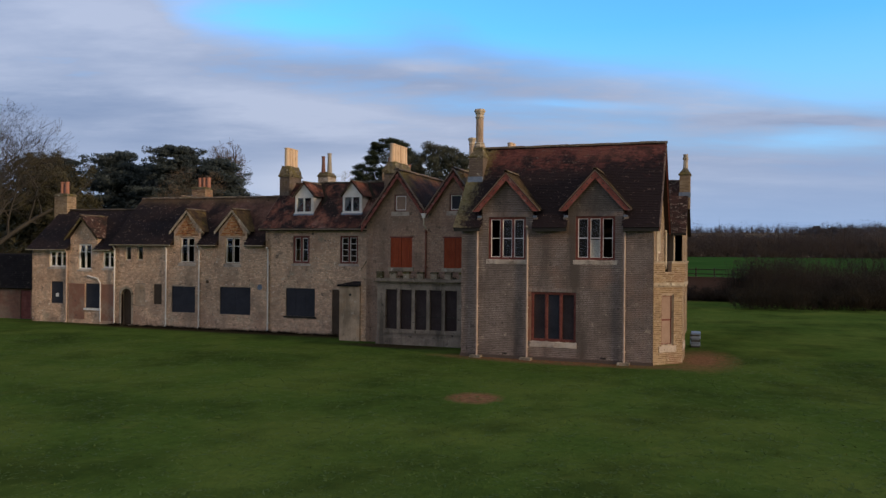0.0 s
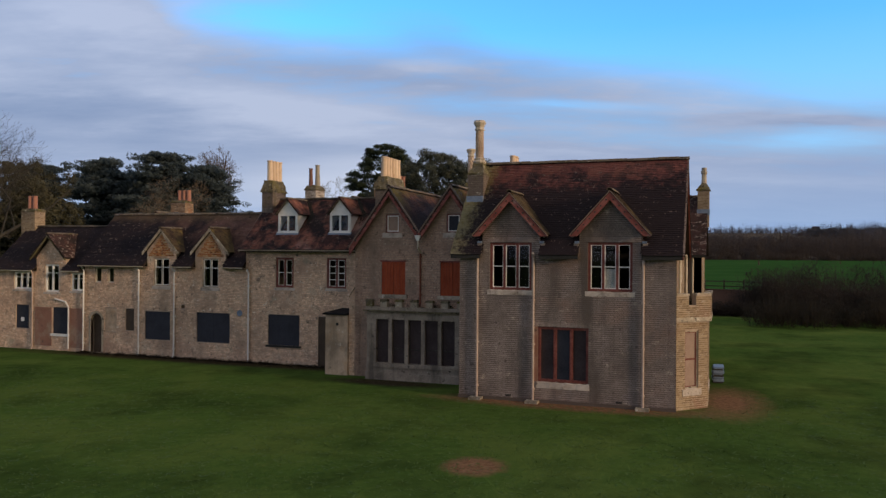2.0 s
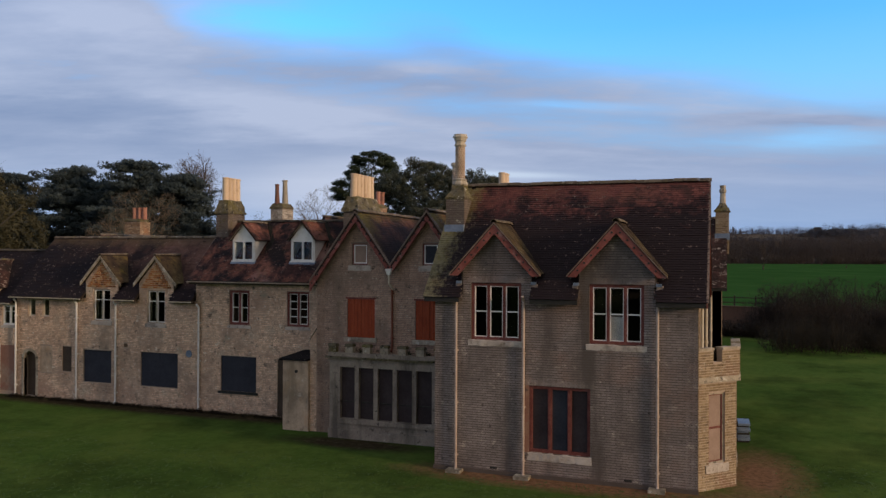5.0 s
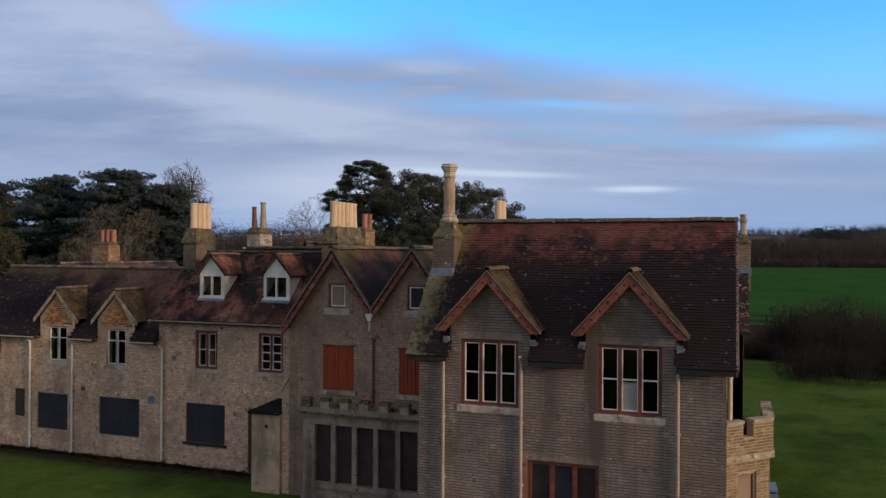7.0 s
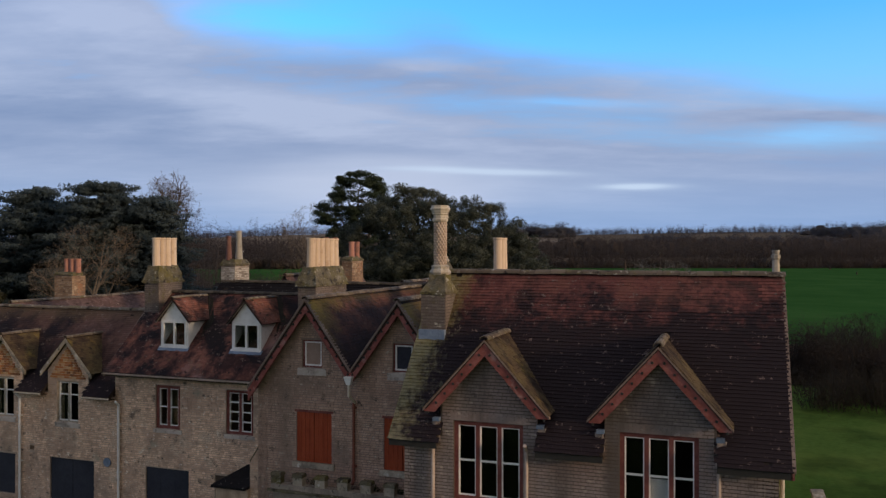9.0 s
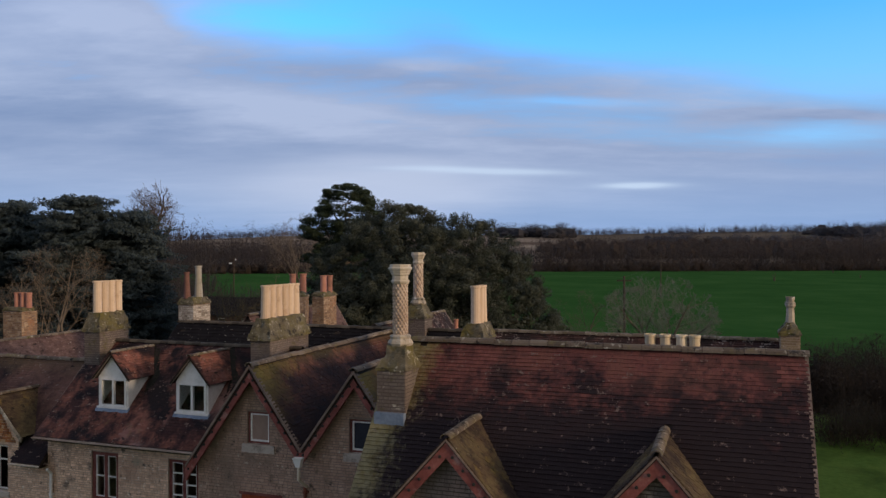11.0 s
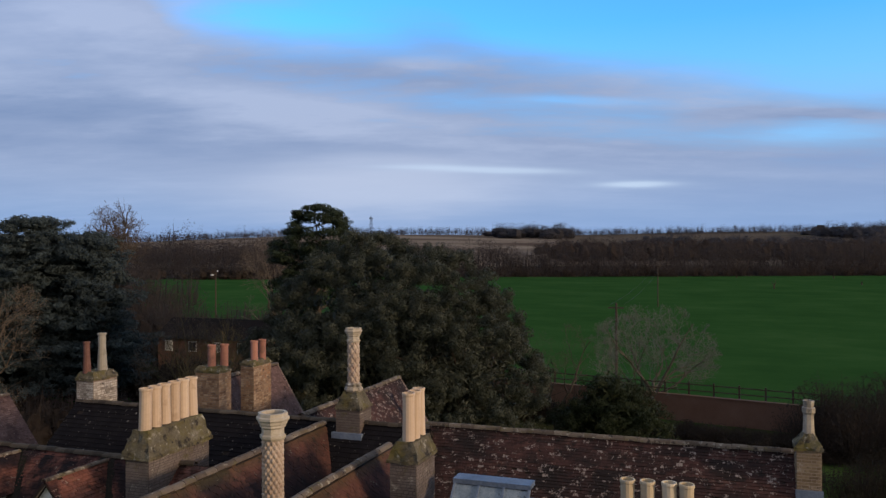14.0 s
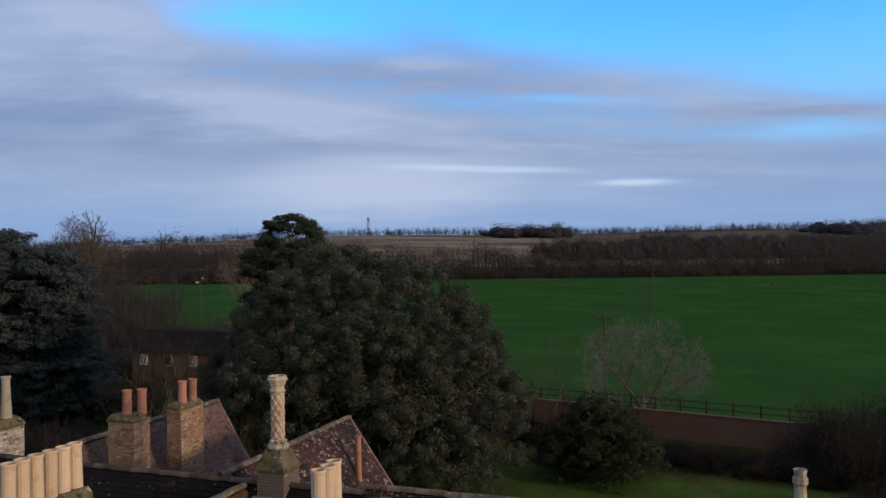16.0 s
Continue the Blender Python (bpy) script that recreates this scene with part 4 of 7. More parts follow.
M_orange = surface("orange_patched_stone", [(0.119, 0.074, 0.048), (0.357, 0.139, 0.056), (0.442, 0.221, 0.088), (0.476, 0.369, 0.240)], scale=2.0, island=0.65)
M_patchstack = surface("patched_stack_stone", [(0.110, 0.066, 0.042), (0.225, 0.140, 0.086), (0.310, 0.212, 0.130), (0.430, 0.335, 0.240)], scale=1.6, island=0.5, stain=((0.30, 0.13, 0.06), 1.8, 0.56, 0.68), spots=((0.05, 0.04, 0.035), 4.0, 0.58, 0.67))
M_limestack = surface("pale_stack_stone", [(0.14, 0.125, 0.105), (0.30, 0.275, 0.24), (0.42, 0.39, 0.35), (0.56, 0.53, 0.48)], scale=1.6, island=0.6, spots=[((0.05, 0.044, 0.04), 4.0, 0.57, 0.66), ((0.33, 0.28, 0.12), 2.0, 0.62, 0.72)])
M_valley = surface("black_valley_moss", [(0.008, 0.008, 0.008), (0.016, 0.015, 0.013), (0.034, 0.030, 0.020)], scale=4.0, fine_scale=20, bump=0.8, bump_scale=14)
M_ridge_face = surface("verge_mortar", [(0.11, 0.078, 0.064), (0.19, 0.140, 0.118), (0.29, 0.225, 0.19)], scale=3.0, fine_scale=20)


# ---- the house ----
X, Y, Z = Vector((1, 0, 0)), Vector((0, 1, 0)), Vector((0, 0, 1))


def front(y):
    return Plane((0, y, 0), X, Z)


def slope_front(y0, z0, y1, z1):
    return Plane((0, y0, z0), X, (0, y1 - y0, z1 - z0)), math.hypot(y1 - y0, z1 - z0)


def slope_back(y0, z0, y1, z1):
    return Plane((0, y0, z0), -X, (0, y1 - y0, z1 - z0)), math.hypot(y1 - y0, z1 - z0)


def slope_right(x0, z0, x1, z1):
    return Plane((x0, 0, z0), Y, (x1 - x0, 0, z1 - z0)), math.hypot(x1 - x0, z1 - z0)


def slope_left(x0, z0, x1, z1):
    return Plane((x0, 0, z0), -Y, (x1 - x0, 0, z1 - z0)), math.hypot(x1 - x0, z1 - z0)


def gable_roof(parent, xc, half, low, apex, y_front, meets, material, over_top=0.0, seed=7):
    """A little two-sided roof running back into a larger slope. meets(z): the y at which that slope lies at height z."""
    k = (apex - low) / half
    pl, sl = slope_right(xc + half, low, xc, apex)
    zs = lambda v: low + v * (apex - low) / sl
    roof(parent, pl, y_front, 0, sl, material, seed=seed, left=lambda v: y_front, right=lambda v: meets(zs(v)) + 0.12, thick=0.05, name="gable_slope")
    pl, sl = slope_left(xc - half, low, xc, apex)
    roof(parent, pl, 0, 0, sl, material, seed=seed + 1, left=lambda v: -(meets(zs(v)) + 0.12), right=lambda v: -y_front, thick=0.05, name="gable_slope")


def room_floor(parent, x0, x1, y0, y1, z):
    part("floor_slab", Shape().box(x0, x1, y0, y1, z - 0.15, z), M_roomdark, parent)


# -- the main block --
main = thing("manor_house", "derelict brown brick manor house with clay tile roof and gables", "house")
G1, G2, HALF = -6.36, -2.43, 1.2
MAIN_EAVE, MAIN_RIDGE = (-0.35, 5.82), (3.0, 9.76)


def main_top(u):
    for g in (G1, G2):
        if abs(u - g) < HALF:
            return 8.12 - 1.11 * abs(u - g)
    return 6.0


fm = front(0.0)
w1, w2, gw = (-7.22, -5.51, 4.41, 6.30), (-3.29, -1.60, 4.43, 6.32), (-5.24, -3.25, 0.83, 2.99)
kinks = [c for g in (G1, G2) for c in (g - HALF, g, g + HALF)]
wf = wall(main, fm, -8.5, 0.0, main_top, kinks, [w1, w2, gw], stone=M_brick, piece=M_brick_piece, seed=2, chosen=(-5.35, -1.2, 3.05, 4.2))
sr = Plane((0, 0, 0), Y, Z)
side_top = lambda u: 9.5 - 1.13 * abs(u - 3.0)
wall(main, sr, 0.0, 6.2, side_top, [3.0], [(1.7, 3.4, 4.75, 6.4)], stone=M_gold, bed=M_bed, seed=3)
wall(main, Plane((-8.5, 0, 0), -Y, Z), -6.2, 0.0, lambda u: 9.5 - 1.13 * abs(u + 3.0), [-3.0], stone=M_brick, seed=4, face=False)
wall(main, Plane((0, 6.2, 0), -X, Z), 0.0, 8.5, 6.0, face=False, stone=M_brick)
part("plinth", Shape().box(-8.53, 0.02, -0.05, 0.0, -0.1, 0.13), M_mortar, main, "low stained brick plinth")
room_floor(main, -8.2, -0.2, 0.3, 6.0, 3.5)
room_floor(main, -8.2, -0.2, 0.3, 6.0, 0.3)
# inner walls added unseen, to keep side light out and the rooms dark
part("partition", Shape().box(-4.5, -4.3, 0.4, 6.0, 0.3, 6.0).box(-8.2, -0.3, 3.6, 3.8, 0.3, 6.0).box(-0.95, -0.8, 0.4, 3.6, 0.3, 6.0), M_roomdark, main)
for w, gone in ((w1, (0,)), (w2, (2,))):
    window(main, fm, *w, lights=3, bars=(0.5,), sill=(0.10, 0.20), missing=gone, inner=M_white, label="three-light casement window in dull red frame", fw=0.10, lw=0.026)
    lint = Shape()
    for i in range(20):
        u = w[0] - .08 + i * (w[1] - w[0] + .16) / 20
        rect(lint, fm, u, u + (w[1] - w[0] + .16) / 20 - .012, w[3] + .01, w[3] + .19, .012, -.01)
    part("brick_lintel", lint, M_brick, main)
cur = Shape()
rect(cur, fm, -2.70, -2.22, 4.52, 5.30, -0.16, -0.17)
part("torn_curtain", cur, M_curtain, main, "torn pale cloth behind the glass")
gob = window(main, fm, *gw, lights=3, outer=M_redwood, inner=M_redwood, sill=(0.05, 0.26), glazed=False, label="tall three-light boarded window with red mullions", fw=0.075, lw=0.03)
for i, (a, b, mt) in enumerate(((-5.16, -4.62, M_oldboard), (-4.55, -3.95, M_board), (-3.88, -3.33, M_oldboard))):
    t = Shape()
    rect(t, fm, a, b, 0.9, 2.92, -0.14 - 0.01 * i, -0.17)
    part("board", t, mt, gob)
lint = Shape()
for i in range(24):
    u = gw[0] - .12 + i * (gw[1] - gw[0] + .24) / 24
    rect(lint, fm, u, u + (gw[1] - gw[0] + .24) / 24 - .012, gw[3] + .01, gw[3] + .20, .012, -.01)
part("brick_lintel", lint, M_brick, main)
tint = Shape()
rect(tint, fm, gw[0] - .14, gw[0] - .005, gw[2], gw[3], .016, -.02)
part("red_brick_jamb", tint, M_redbrick, main)
for x in (-6.55, -2.2):
    vent = Shape()
    rect(vent, fm, x, x + .24, .17, .25, .014, -.05)
    part("air_brick", vent, M_iron, main)

# roof, with the two gabled dormers breaking its eaves
plf, sf = slope_front(*MAIN_EAVE, *MAIN_RIDGE)
cuts = [(g - HALF, g + HALF, -0.1, 1.5) for g in (G1, G2)]
rf = roof(main, plf, -8.80, 0.30, sf, M_tile, cuts, seed=5, chosen=(-5.0, -0.2, 3.95, 5.1), piece=M_tile_piece, label="red clay tiles blackened with lichen")
plb, sb = slope_back(6.4, 5.82, *MAIN_RIDGE)
roof(main, plb, -0.30, 8.80, sb, M_tile, seed=6)
ridge(rf, (-8.80, 3.0, 9.80), (0.34, 3.0, 9.80), M_ridge, r=0.14, step=0.42)
for a, b in ((-8.78, G1 - HALF), (G1 + HALF, G2 - HALF), (G2 + HALF, 0.24)):
    part("fascia", Shape().box(a, b, -0.33, -0.28, 5.66, 5.83), M_iron, main)
    part("soffit", Shape().box(a, b, -0.28, 0.0, 5.70, 5.73), M_brownboard, main)
vs = Shape()
strip(vs, sr, -0.33, 5.82, 3.0, 9.76, 0.16, 0.28, 0.22)
strip(vs, sr, 3.0, 9.76, 6.4, 5.82, 0.16, 0.28, 0.22)
part("bargeboard", vs, M_barge, main)
ve = Shape()
strip(ve, sr, -0.36, 5.86, 3.0, 9.80, 0.05, 0.31, 0.24)
part("verge_fillet", ve, M_ridge_face, main)
main_at = lambda z: MAIN_EAVE[0] + (z - MAIN_EAVE[1]) / 1.1761
for g in (G1, G2):
    for x0 in (g - HALF, g + HALF - .25):
        part("dormer_cheek", Shape().box(x0, x0 + .25, 0.01, 0.75, 5.6, 6.76), M_brick, main)
    gable_roof(main, g, 1.5, 6.62, 8.30, -0.32, main_at, M_tile_gold, seed=int(-g * 10))
    ridge(main, (g, -0.36, 8.34), (g, main_at(8.3) + .1, 8.34), M_ridge, r=0.12)
    bargeboards(main, fm, g, 8.25, 1.5, 6.59, depth=0.33, front=0.31)
    for sgn in (-1, 1):
        c = Shape().frustum(*sorted((g + sgn * 1.2, g + sgn * 1.34)), -0.03, 0.2, 5.80, *sorted((g + sgn * 1.2, g + sgn * 1.40)), -0.09, 0.2, 6.27)
        roughen(part("brick_corbel", c, M_brick, main, "rough brick corbel under the verge"), 4, .04, 6.0)
        part("lead_flashing", Shape().box(*sorted((g + sgn * 1.19, g + sgn * 1.36)), -0.13, -0.01, 6.27, 6.36), M_lead, main, "pale blue lead flashing")
for x, z in ((-7.72, 5.75), (-5.41, 5.75), (-1.19, 5.82)):
    downpipe(main, x, 0.0, 0.0, z, M_pipe)
    part("drain_kerb", Shape().box(x - .25, x + .25, -.42, -.0, -.05, .1), M_stone, main)


def twisted_chimney(parent, cx, cy, w, z0, z1, top, style, forward=0.0):
    """A square brick base, a broached stone cap and a tall column cut with a spiral or lozenge pattern, with a moulded top."""
    x0, x1, y0, y1 = cx - w / 2, cx + w / 2, cy - w / 2 - forward, cy + w / 2
    ob = stack(parent, x0, x1, y0, y1, z0, z1, M_stackstone, M_mortar, label="brick chimney base with a carved stone column", seed=int(z1 * 7))
    c = Shape()
    c.box(x0 - .03, x1 + .03, y0 - .03, y1 + .03, z1, z1 + .07)
    c.frustum(x0 - .02, x1 + .02, y0 - .02, y1 + .02, z1 + .07, x0 + .10, x1 - .10, cy - w / 2 + .04, y1 - .10, z1 + .34)
    c.frustum(x0 + .10, x1 - .10, cy - w / 2 + .04, y1 - .10, z1 + .34, cx - .22, cx + .22, cy - .22, cy + .22, z1 + .56)
    roughen(part("broached_cap", c.weld(), M_mossy, ob, "mossy broached stone cap"))
    b = Shape().lathe(cx, cy, [(.27, z1 + .52), (.30, z1 + .58), (.27, z1 + .64), (.23, z1 + .68), (.25, z1 + .74), (.205, z1 + .78)], 8, .39)
    part("base_mould", b, M_stone, ob)
    s, n, rows = Shape(), 64, 110
    za, zb = z1 + .76, top - .42
    pts = []
    for j in range(rows + 1):
        z = za + (zb - za) * j / rows
        for i in range(n):
            t = 2 * math.pi * i / n
            if style == "spiral":
                bump_r = 0.6 * abs(math.cos(6.0 * t + 22.0 * (z - za)) * math.cos(6.0 * t - 22.0 * (z - za))) ** 0.7
            else:
                bump_r = min(1.0, 1.7 * abs(math.cos(3.0 * t + 11.0 * (z - za)) * math.cos(3.0 * t - 11.0 * (z - za))))
            r = 0.150 + (0.060 if style == "spiral" else 0.040) * bump_r
            pts.append((cx + r * math.cos(t), cy + r * math.sin(t), z))
    s.add(pts, [(j * n + i, j * n + (i + 1) % n, (j + 1) * n + (i + 1) % n, (j + 1) * n + i) for j in range(rows) for i in range(n)])
    part("column", s, M_carved, ob, "carved stone column")
    t = Shape().lathe(cx, cy, [(.185, zb - .02), (.215, zb + .02), (.215, zb + .06), (.185, zb + .08), (.185, zb + .17), (.215, zb + .20), (.215, zb + .23), (.235, zb + .25), (.245, zb + .29), (.275, zb + .32), (.275, zb + .36), (.245, zb + .375), (.245, zb + .43), (.19, zb + .43), (.18, zb + .2)], 8, .39)
    part("moulded_top", t, M_stone_pale, ob, "moulded octagonal stone top")
    part("flue", Shape().lathe(cx, cy, [(.185, zb + .25), (.003, zb + .249)], 8, .39), M_soot, ob)
    return ob


M_pot_cream = surface("cream_clay_pot", [(0.50, 0.40, 0.26), (0.62, 0.52, 0.37), (0.70, 0.61, 0.46)], scale=3.0, piece=True, rough=0.7, bump=0.08)
M_carved = surface("carved_pale_stone", [(0.2890, 0.2171, 0.1623), (0.4435, 0.3493, 0.2757), (0.5779, 0.4814, 0.4002)], scale=3.0, stain=((0.30, 0.19, 0.14), 3.0, 0.52, 0.70), bump_scale=22)
M_stone_pale = surface("pale_stone", [(0.370, 0.313, 0.246), (0.484, 0.426, 0.343), (0.581, 0.522, 0.440)], scale=3.0, stain=((0.33, 0.27, 0.18), 3.0, 0.55, 0.7))
ch = twisted_chimney(main, -8.36, 2.2, 0.68, 6.9, 9.22, 11.60, "spiral", 0.22)
part("lead_flashing", Shape().box(-8.72, -8.0, 1.50, 1.637, 7.98, 8.30), M_lead, ch, "blue-grey lead apron")
ch = stack(main, -3.5, -1.75, 6.6, 7.3, 4.0, 8.85, M_brick, M_mortar, (0.06, 0.1, 0.1), label="low brick stack behind the ridge")
pots(ch, [(-3.17, 6.95), (-2.78, 6.95), (-2.37, 6.95), (-2.05, 6.95)], 0.14, 9.0, 9.70, M_pot_cream, label="pale cream clay pot")

# canted bay with a parapet
bayp = [Vector((0, .25, 0)), Vector((1.1, 1.4, 0)), Vector((1.1, 3.8, 0)), Vector((0, 4.95, 0))]
cant = Plane(bayp[0], bayp[1] - bayp[0], Z)
cl = (bayp[1] - bayp[0]).length
bw = (0.43, 1.10, 0.80, 2.98)
wall(main, cant, 0, cl, 3.33, holes=[bw], thick=0.3, stone=M_gold, bed=M_bed, seed=21, name="bay_wall")
wall(main, Plane(bayp[1], Y, Z), 0, 2.4, 3.33, holes=[(0.4, 2.0, 0.80, 2.98)], thick=0.3, stone=M_gold, bed=M_bed, seed=22, name="bay_wall")
wall(main, Plane(bayp[2], bayp[3] - bayp[2], Z), 0, cl, 3.33, thick=0.3, stone=M_gold, bed=M_bed, seed=23, name="bay_wall")
bwn = window(main, cant, *bw, lights=1, outer=M_stone, inner=M_redwood, sill=(0.14, 0.28), glazed=False, label="bay window closed with a pink board", fw=.05, lw=.03)
t = Shape()
rect(t, cant, bw[0] + .08, bw[1] - .08, .88, 2.90, -0.10, -0.13)
part("board", t, M_panel, bwn)
t = Shape()
rect(t, cant, bw[0] + .08, bw[1] - .08, 1.86, 1.93, -0.085, -0.10)
part("rail", t, M_redwood, bwn)
window(main, Plane(bayp[1], Y, Z), 0.4, 2.0, 0.80, 2.98, lights=3, outer=M_cream, inner=M_cream, sill=(0.1, 0.28), label="bay side window")


def bay_ring(z0, z1, out, inner):
    def pts(d):
        return [(0.0, .25 - d * 1.3, 0), (1.1 + d, 1.4 - d * .42, 0), (1.1 + d, 3.8 + d * .42, 0), (0.0, 4.95 + d * 1.3, 0)]
    o, i = pts(out), pts(inner)
    s = Shape()
    for k in range(3):
        s.prism([(*o[k][:2], z0), (*o[k + 1][:2], z0), (*i[k + 1][:2], z0), (*i[k][:2], z0)], (0, 0, z1 - z0))
    return s


part("bay_cornice", bay_ring(3.33, 3.50, 0.13, -0.3), M_stone, main, "moulded stone cornice")
part("bay_roof", Shape().prism([(0, .4, 3.46), (1.0, 1.5, 3.46), (1.0, 3.7, 3.46), (0, 4.8, 3.46)], (0, 0, .08)), M_slate, main)
par = wall(main, Plane((0, .13, 3.5), (bayp[1] - bayp[0]), Z), 0, cl + .14, 0.82, holes=[(0.62, 0.98, 0.45, 0.9)], thick=0.22, stone=M_gold, bed=M_bed, seed=24, name="parapet")
wall(main, Plane((1.2, 1.38, 3.5), Y, Z), 0, 2.45, 0.82, holes=[(0.9, 1.5, 0.4, 0.9)], thick=0.22, stone=M_gold, bed=M_bed, seed=25, name="parapet")
for pl_, a, b in ((Plane((0, .13, 3.5), (bayp[1] - bayp[0]), Z), 0.0, .62), (Plane((0, .13, 3.5), (bayp[1] - bayp[0]), Z), .98, cl + .12), (Plane((1.2, 1.38, 3.5), Y, Z), .04, .9), (Plane((1.2, 1.38, 3.5), Y, Z), 1.5, 2.47)):
    cp = Shape()
    rect(cp, pl_, a, b, .822, .895, .035, -.25)
    roughen(part("parapet_coping", cp, M_stone, main), 3, .02, 6.0)
window(main, sr, 1.7, 3.4, 4.75, 6.4, lights=3, outer=M_cream, inner=M_cream, recess=0.02, label="cream-framed upper window over the bay")
downpipe(main, 0.10, 0.62, 3.6, 5.6, M_cream)
downpipe(main, 0.12, 5.6, 0.0, 5.7, M_cream)

# -- middle range: two steep gables over a stone-mullioned window bay --
mid = thing("twin_gabled_range", "rubble stone range with two steep gables and red bargeboards", "house")
C1, C2, K = -13.05, -10.02, 1.38
fg = front(3.45)
mid_top = lambda u: 8.72 - K * min(abs(u - C1), abs(u - C2))
s1, s2 = (-13.52, -12.32, 3.90, 5.43), (-10.58, -9.40, 3.90, 5.43)
a1, a2 = (-13.32, -12.64, 6.80, 7.65), (-10.30, -9.64, 6.80, 7.65)
wall(mid, fg, -14.9, -8.5, mid_top, [C1, C2, (C1 + C2) / 2], [s1, s2, a1, a2], stone=M_rubble_dark, bed=M_bed_dark, rubble=True, seed=31, piece=None)
wall(mid, Plane((-14.9, 0, 0), -Y, Z), -7.0, -3.45, 5.8, stone=M_rubble, bed=M_bed, rubble=True, seed=32, face=False)
# a pier stepped out at the corner, its head sloped off
pier = wall(mid, fg, -15.2, -14.9, lambda u: 3.75 + (u + 15.2) * 1.5, stone=M_rubble, bed=M_bed, rubble=True, seed=36, thick=1.9, name="corner_pier", label="stepped rubble pier with a sloped head")
part("pier_head", Shape().prism([(-15.21, 3.44, 3.76), (-14.89, 3.44, 4.24), (-14.89, 3.44, 4.16), (-15.21, 3.44, 3.68)], (0, 1.88, 0)), M_mossy, pier)
room_floor(mid, -15, -8.6, 3.9, 9, 3.2)
for k, s in enumerate((s1, s2)):
    sh = Shape()
    rect(sh, fg, s[0] - .06, s[1] + .06, s[3], s[3] + .07, .02, -.1)
    ob = part("shuttered_window", sh, M_redwood, mid, "window closed with faded red plank shutters")
    m = (s[0] + s[1]) / 2
    for a, b in ((s[0], m - .008), (m + .008, s[1])):
        leaf = Shape()
        rect(leaf, fg, a, b, s[2], s[3], -.03, -.06)
        for i in range(4):
            u = a + (b - a) * i / 4
            rect(leaf, fg, u + .004, u + (b - a) / 4 - .004, s[2] + .01, s[3] - .01, -.012, -.03)
        for v in (s[2] + .2, s[3] - .25):
            rect(leaf, fg, a + .02, b - .02, v, v + .09, -.002, -.012)
        part("shutter", leaf, M_shutter, ob)
    part("sill", Shape().box(s[0] - .12, s[1] + .12, 3.37, 3.47, s[2] - .17, s[2]), M_stone, ob)
for a in (a1, a2):
    wn = window(mid, fg, *a, lights=1, outer=M_redwood, inner=M_white, sill=(0.16, 0.24), glazed=False, label="small attic window with a board in a white frame", fw=.05)
    t = Shape()
    rect(t, fg, a[0] + .08, a[1] - .08, a[2] + .08, a[3] - .08, -.10, -.12)
    part("board", t, M_panel if a is a1 else M_board, wn)
for c, lefty in ((C1, True), (C2, False)):
    xr = c + (C2 - C1) / 2 + (0 if lefty else 0.0)
    xl = c - 2.02 if lefty else c - (C2 - C1) / 2
    y1 = 12.7 if lefty else 10.8
    pr, sl = slope_right(xr, 8.9 - K * (xr - c), c, 8.9)
    r1 = roof(mid, pr, 3.12, y1, sl, M_tile_moss, seed=33 + lefty, chosen=(3.1, 8.0, 1.5, 2.6) if lefty else None, piece=M_tile_moss_piece)
    pr, sl = slope_left(xl, 8.9 - K * (c - xl), c, 8.9)
    roof(mid, pr, -y1, -3.12, sl, M_tile_red if lefty else M_tile_moss, seed=35 + lefty)
    ridge(r1, (c, 3.08, 8.95), (c, y1, 8.95), M_ridge, r=0.13, step=0.4)
    # boards down both verges
    for sgn, run in ((-1, c - xl), (1, xr - c)):
        s = Shape()
        strip(s, fg, c, 8.86, c + sgn * run, 8.86 - K * run, 0.36, 0.33, 0.27)
        if lefty and sgn < 0:
            s.prism([fg.at(xl, 8.86 - K * run, .34), fg.at(xl + .02, 8.5 - K * run, .34), fg.at(xl + .25, 8.6 - K * (run - .25), .34), fg.at(xl + .25, 8.86 - K * (run - .25), .34)], Y * .08)
        bb = part("bargeboard", s, M_barge, mid)
        for i in range(8):
            q = (i + .6) / 8
            p0 = fg.at(c + sgn * run * q, 8.86 - K * run * q - .16, .33)
            part("boss", Shape().tube(p0, p0 - Y * .03, .04, .03, 6), M_iron, bb)
        e = Shape()
        strip(e, fg, c, 8.95, c + sgn * run, 8.95 - K * run, 0.10, 0.36, 0.2)
        part("verge_fillet", e, M_ridge_face, bb)
downpipe(mid, (C1 + C2) / 2, 3.45, 3.4, 5.85, M_pipe_red, bend=False)
VX = (C1 + C2) / 2
hop = part("hopper", Shape().frustum(VX - .06, VX + .06, 2.98, 3.10, 6.42, VX - .13, VX + .13, 2.93, 3.11, 6.66), M_white, mid, "pale rainwater hopper in the valley")
part("spout", Shape().tube((VX, 3.04, 6.44), (VX, 3.04, 6.08), .045, .045, 8).tube((VX, 3.04, 6.10), (VX + .05, 3.36, 5.84), .045, .045, 8), M_cream, hop)

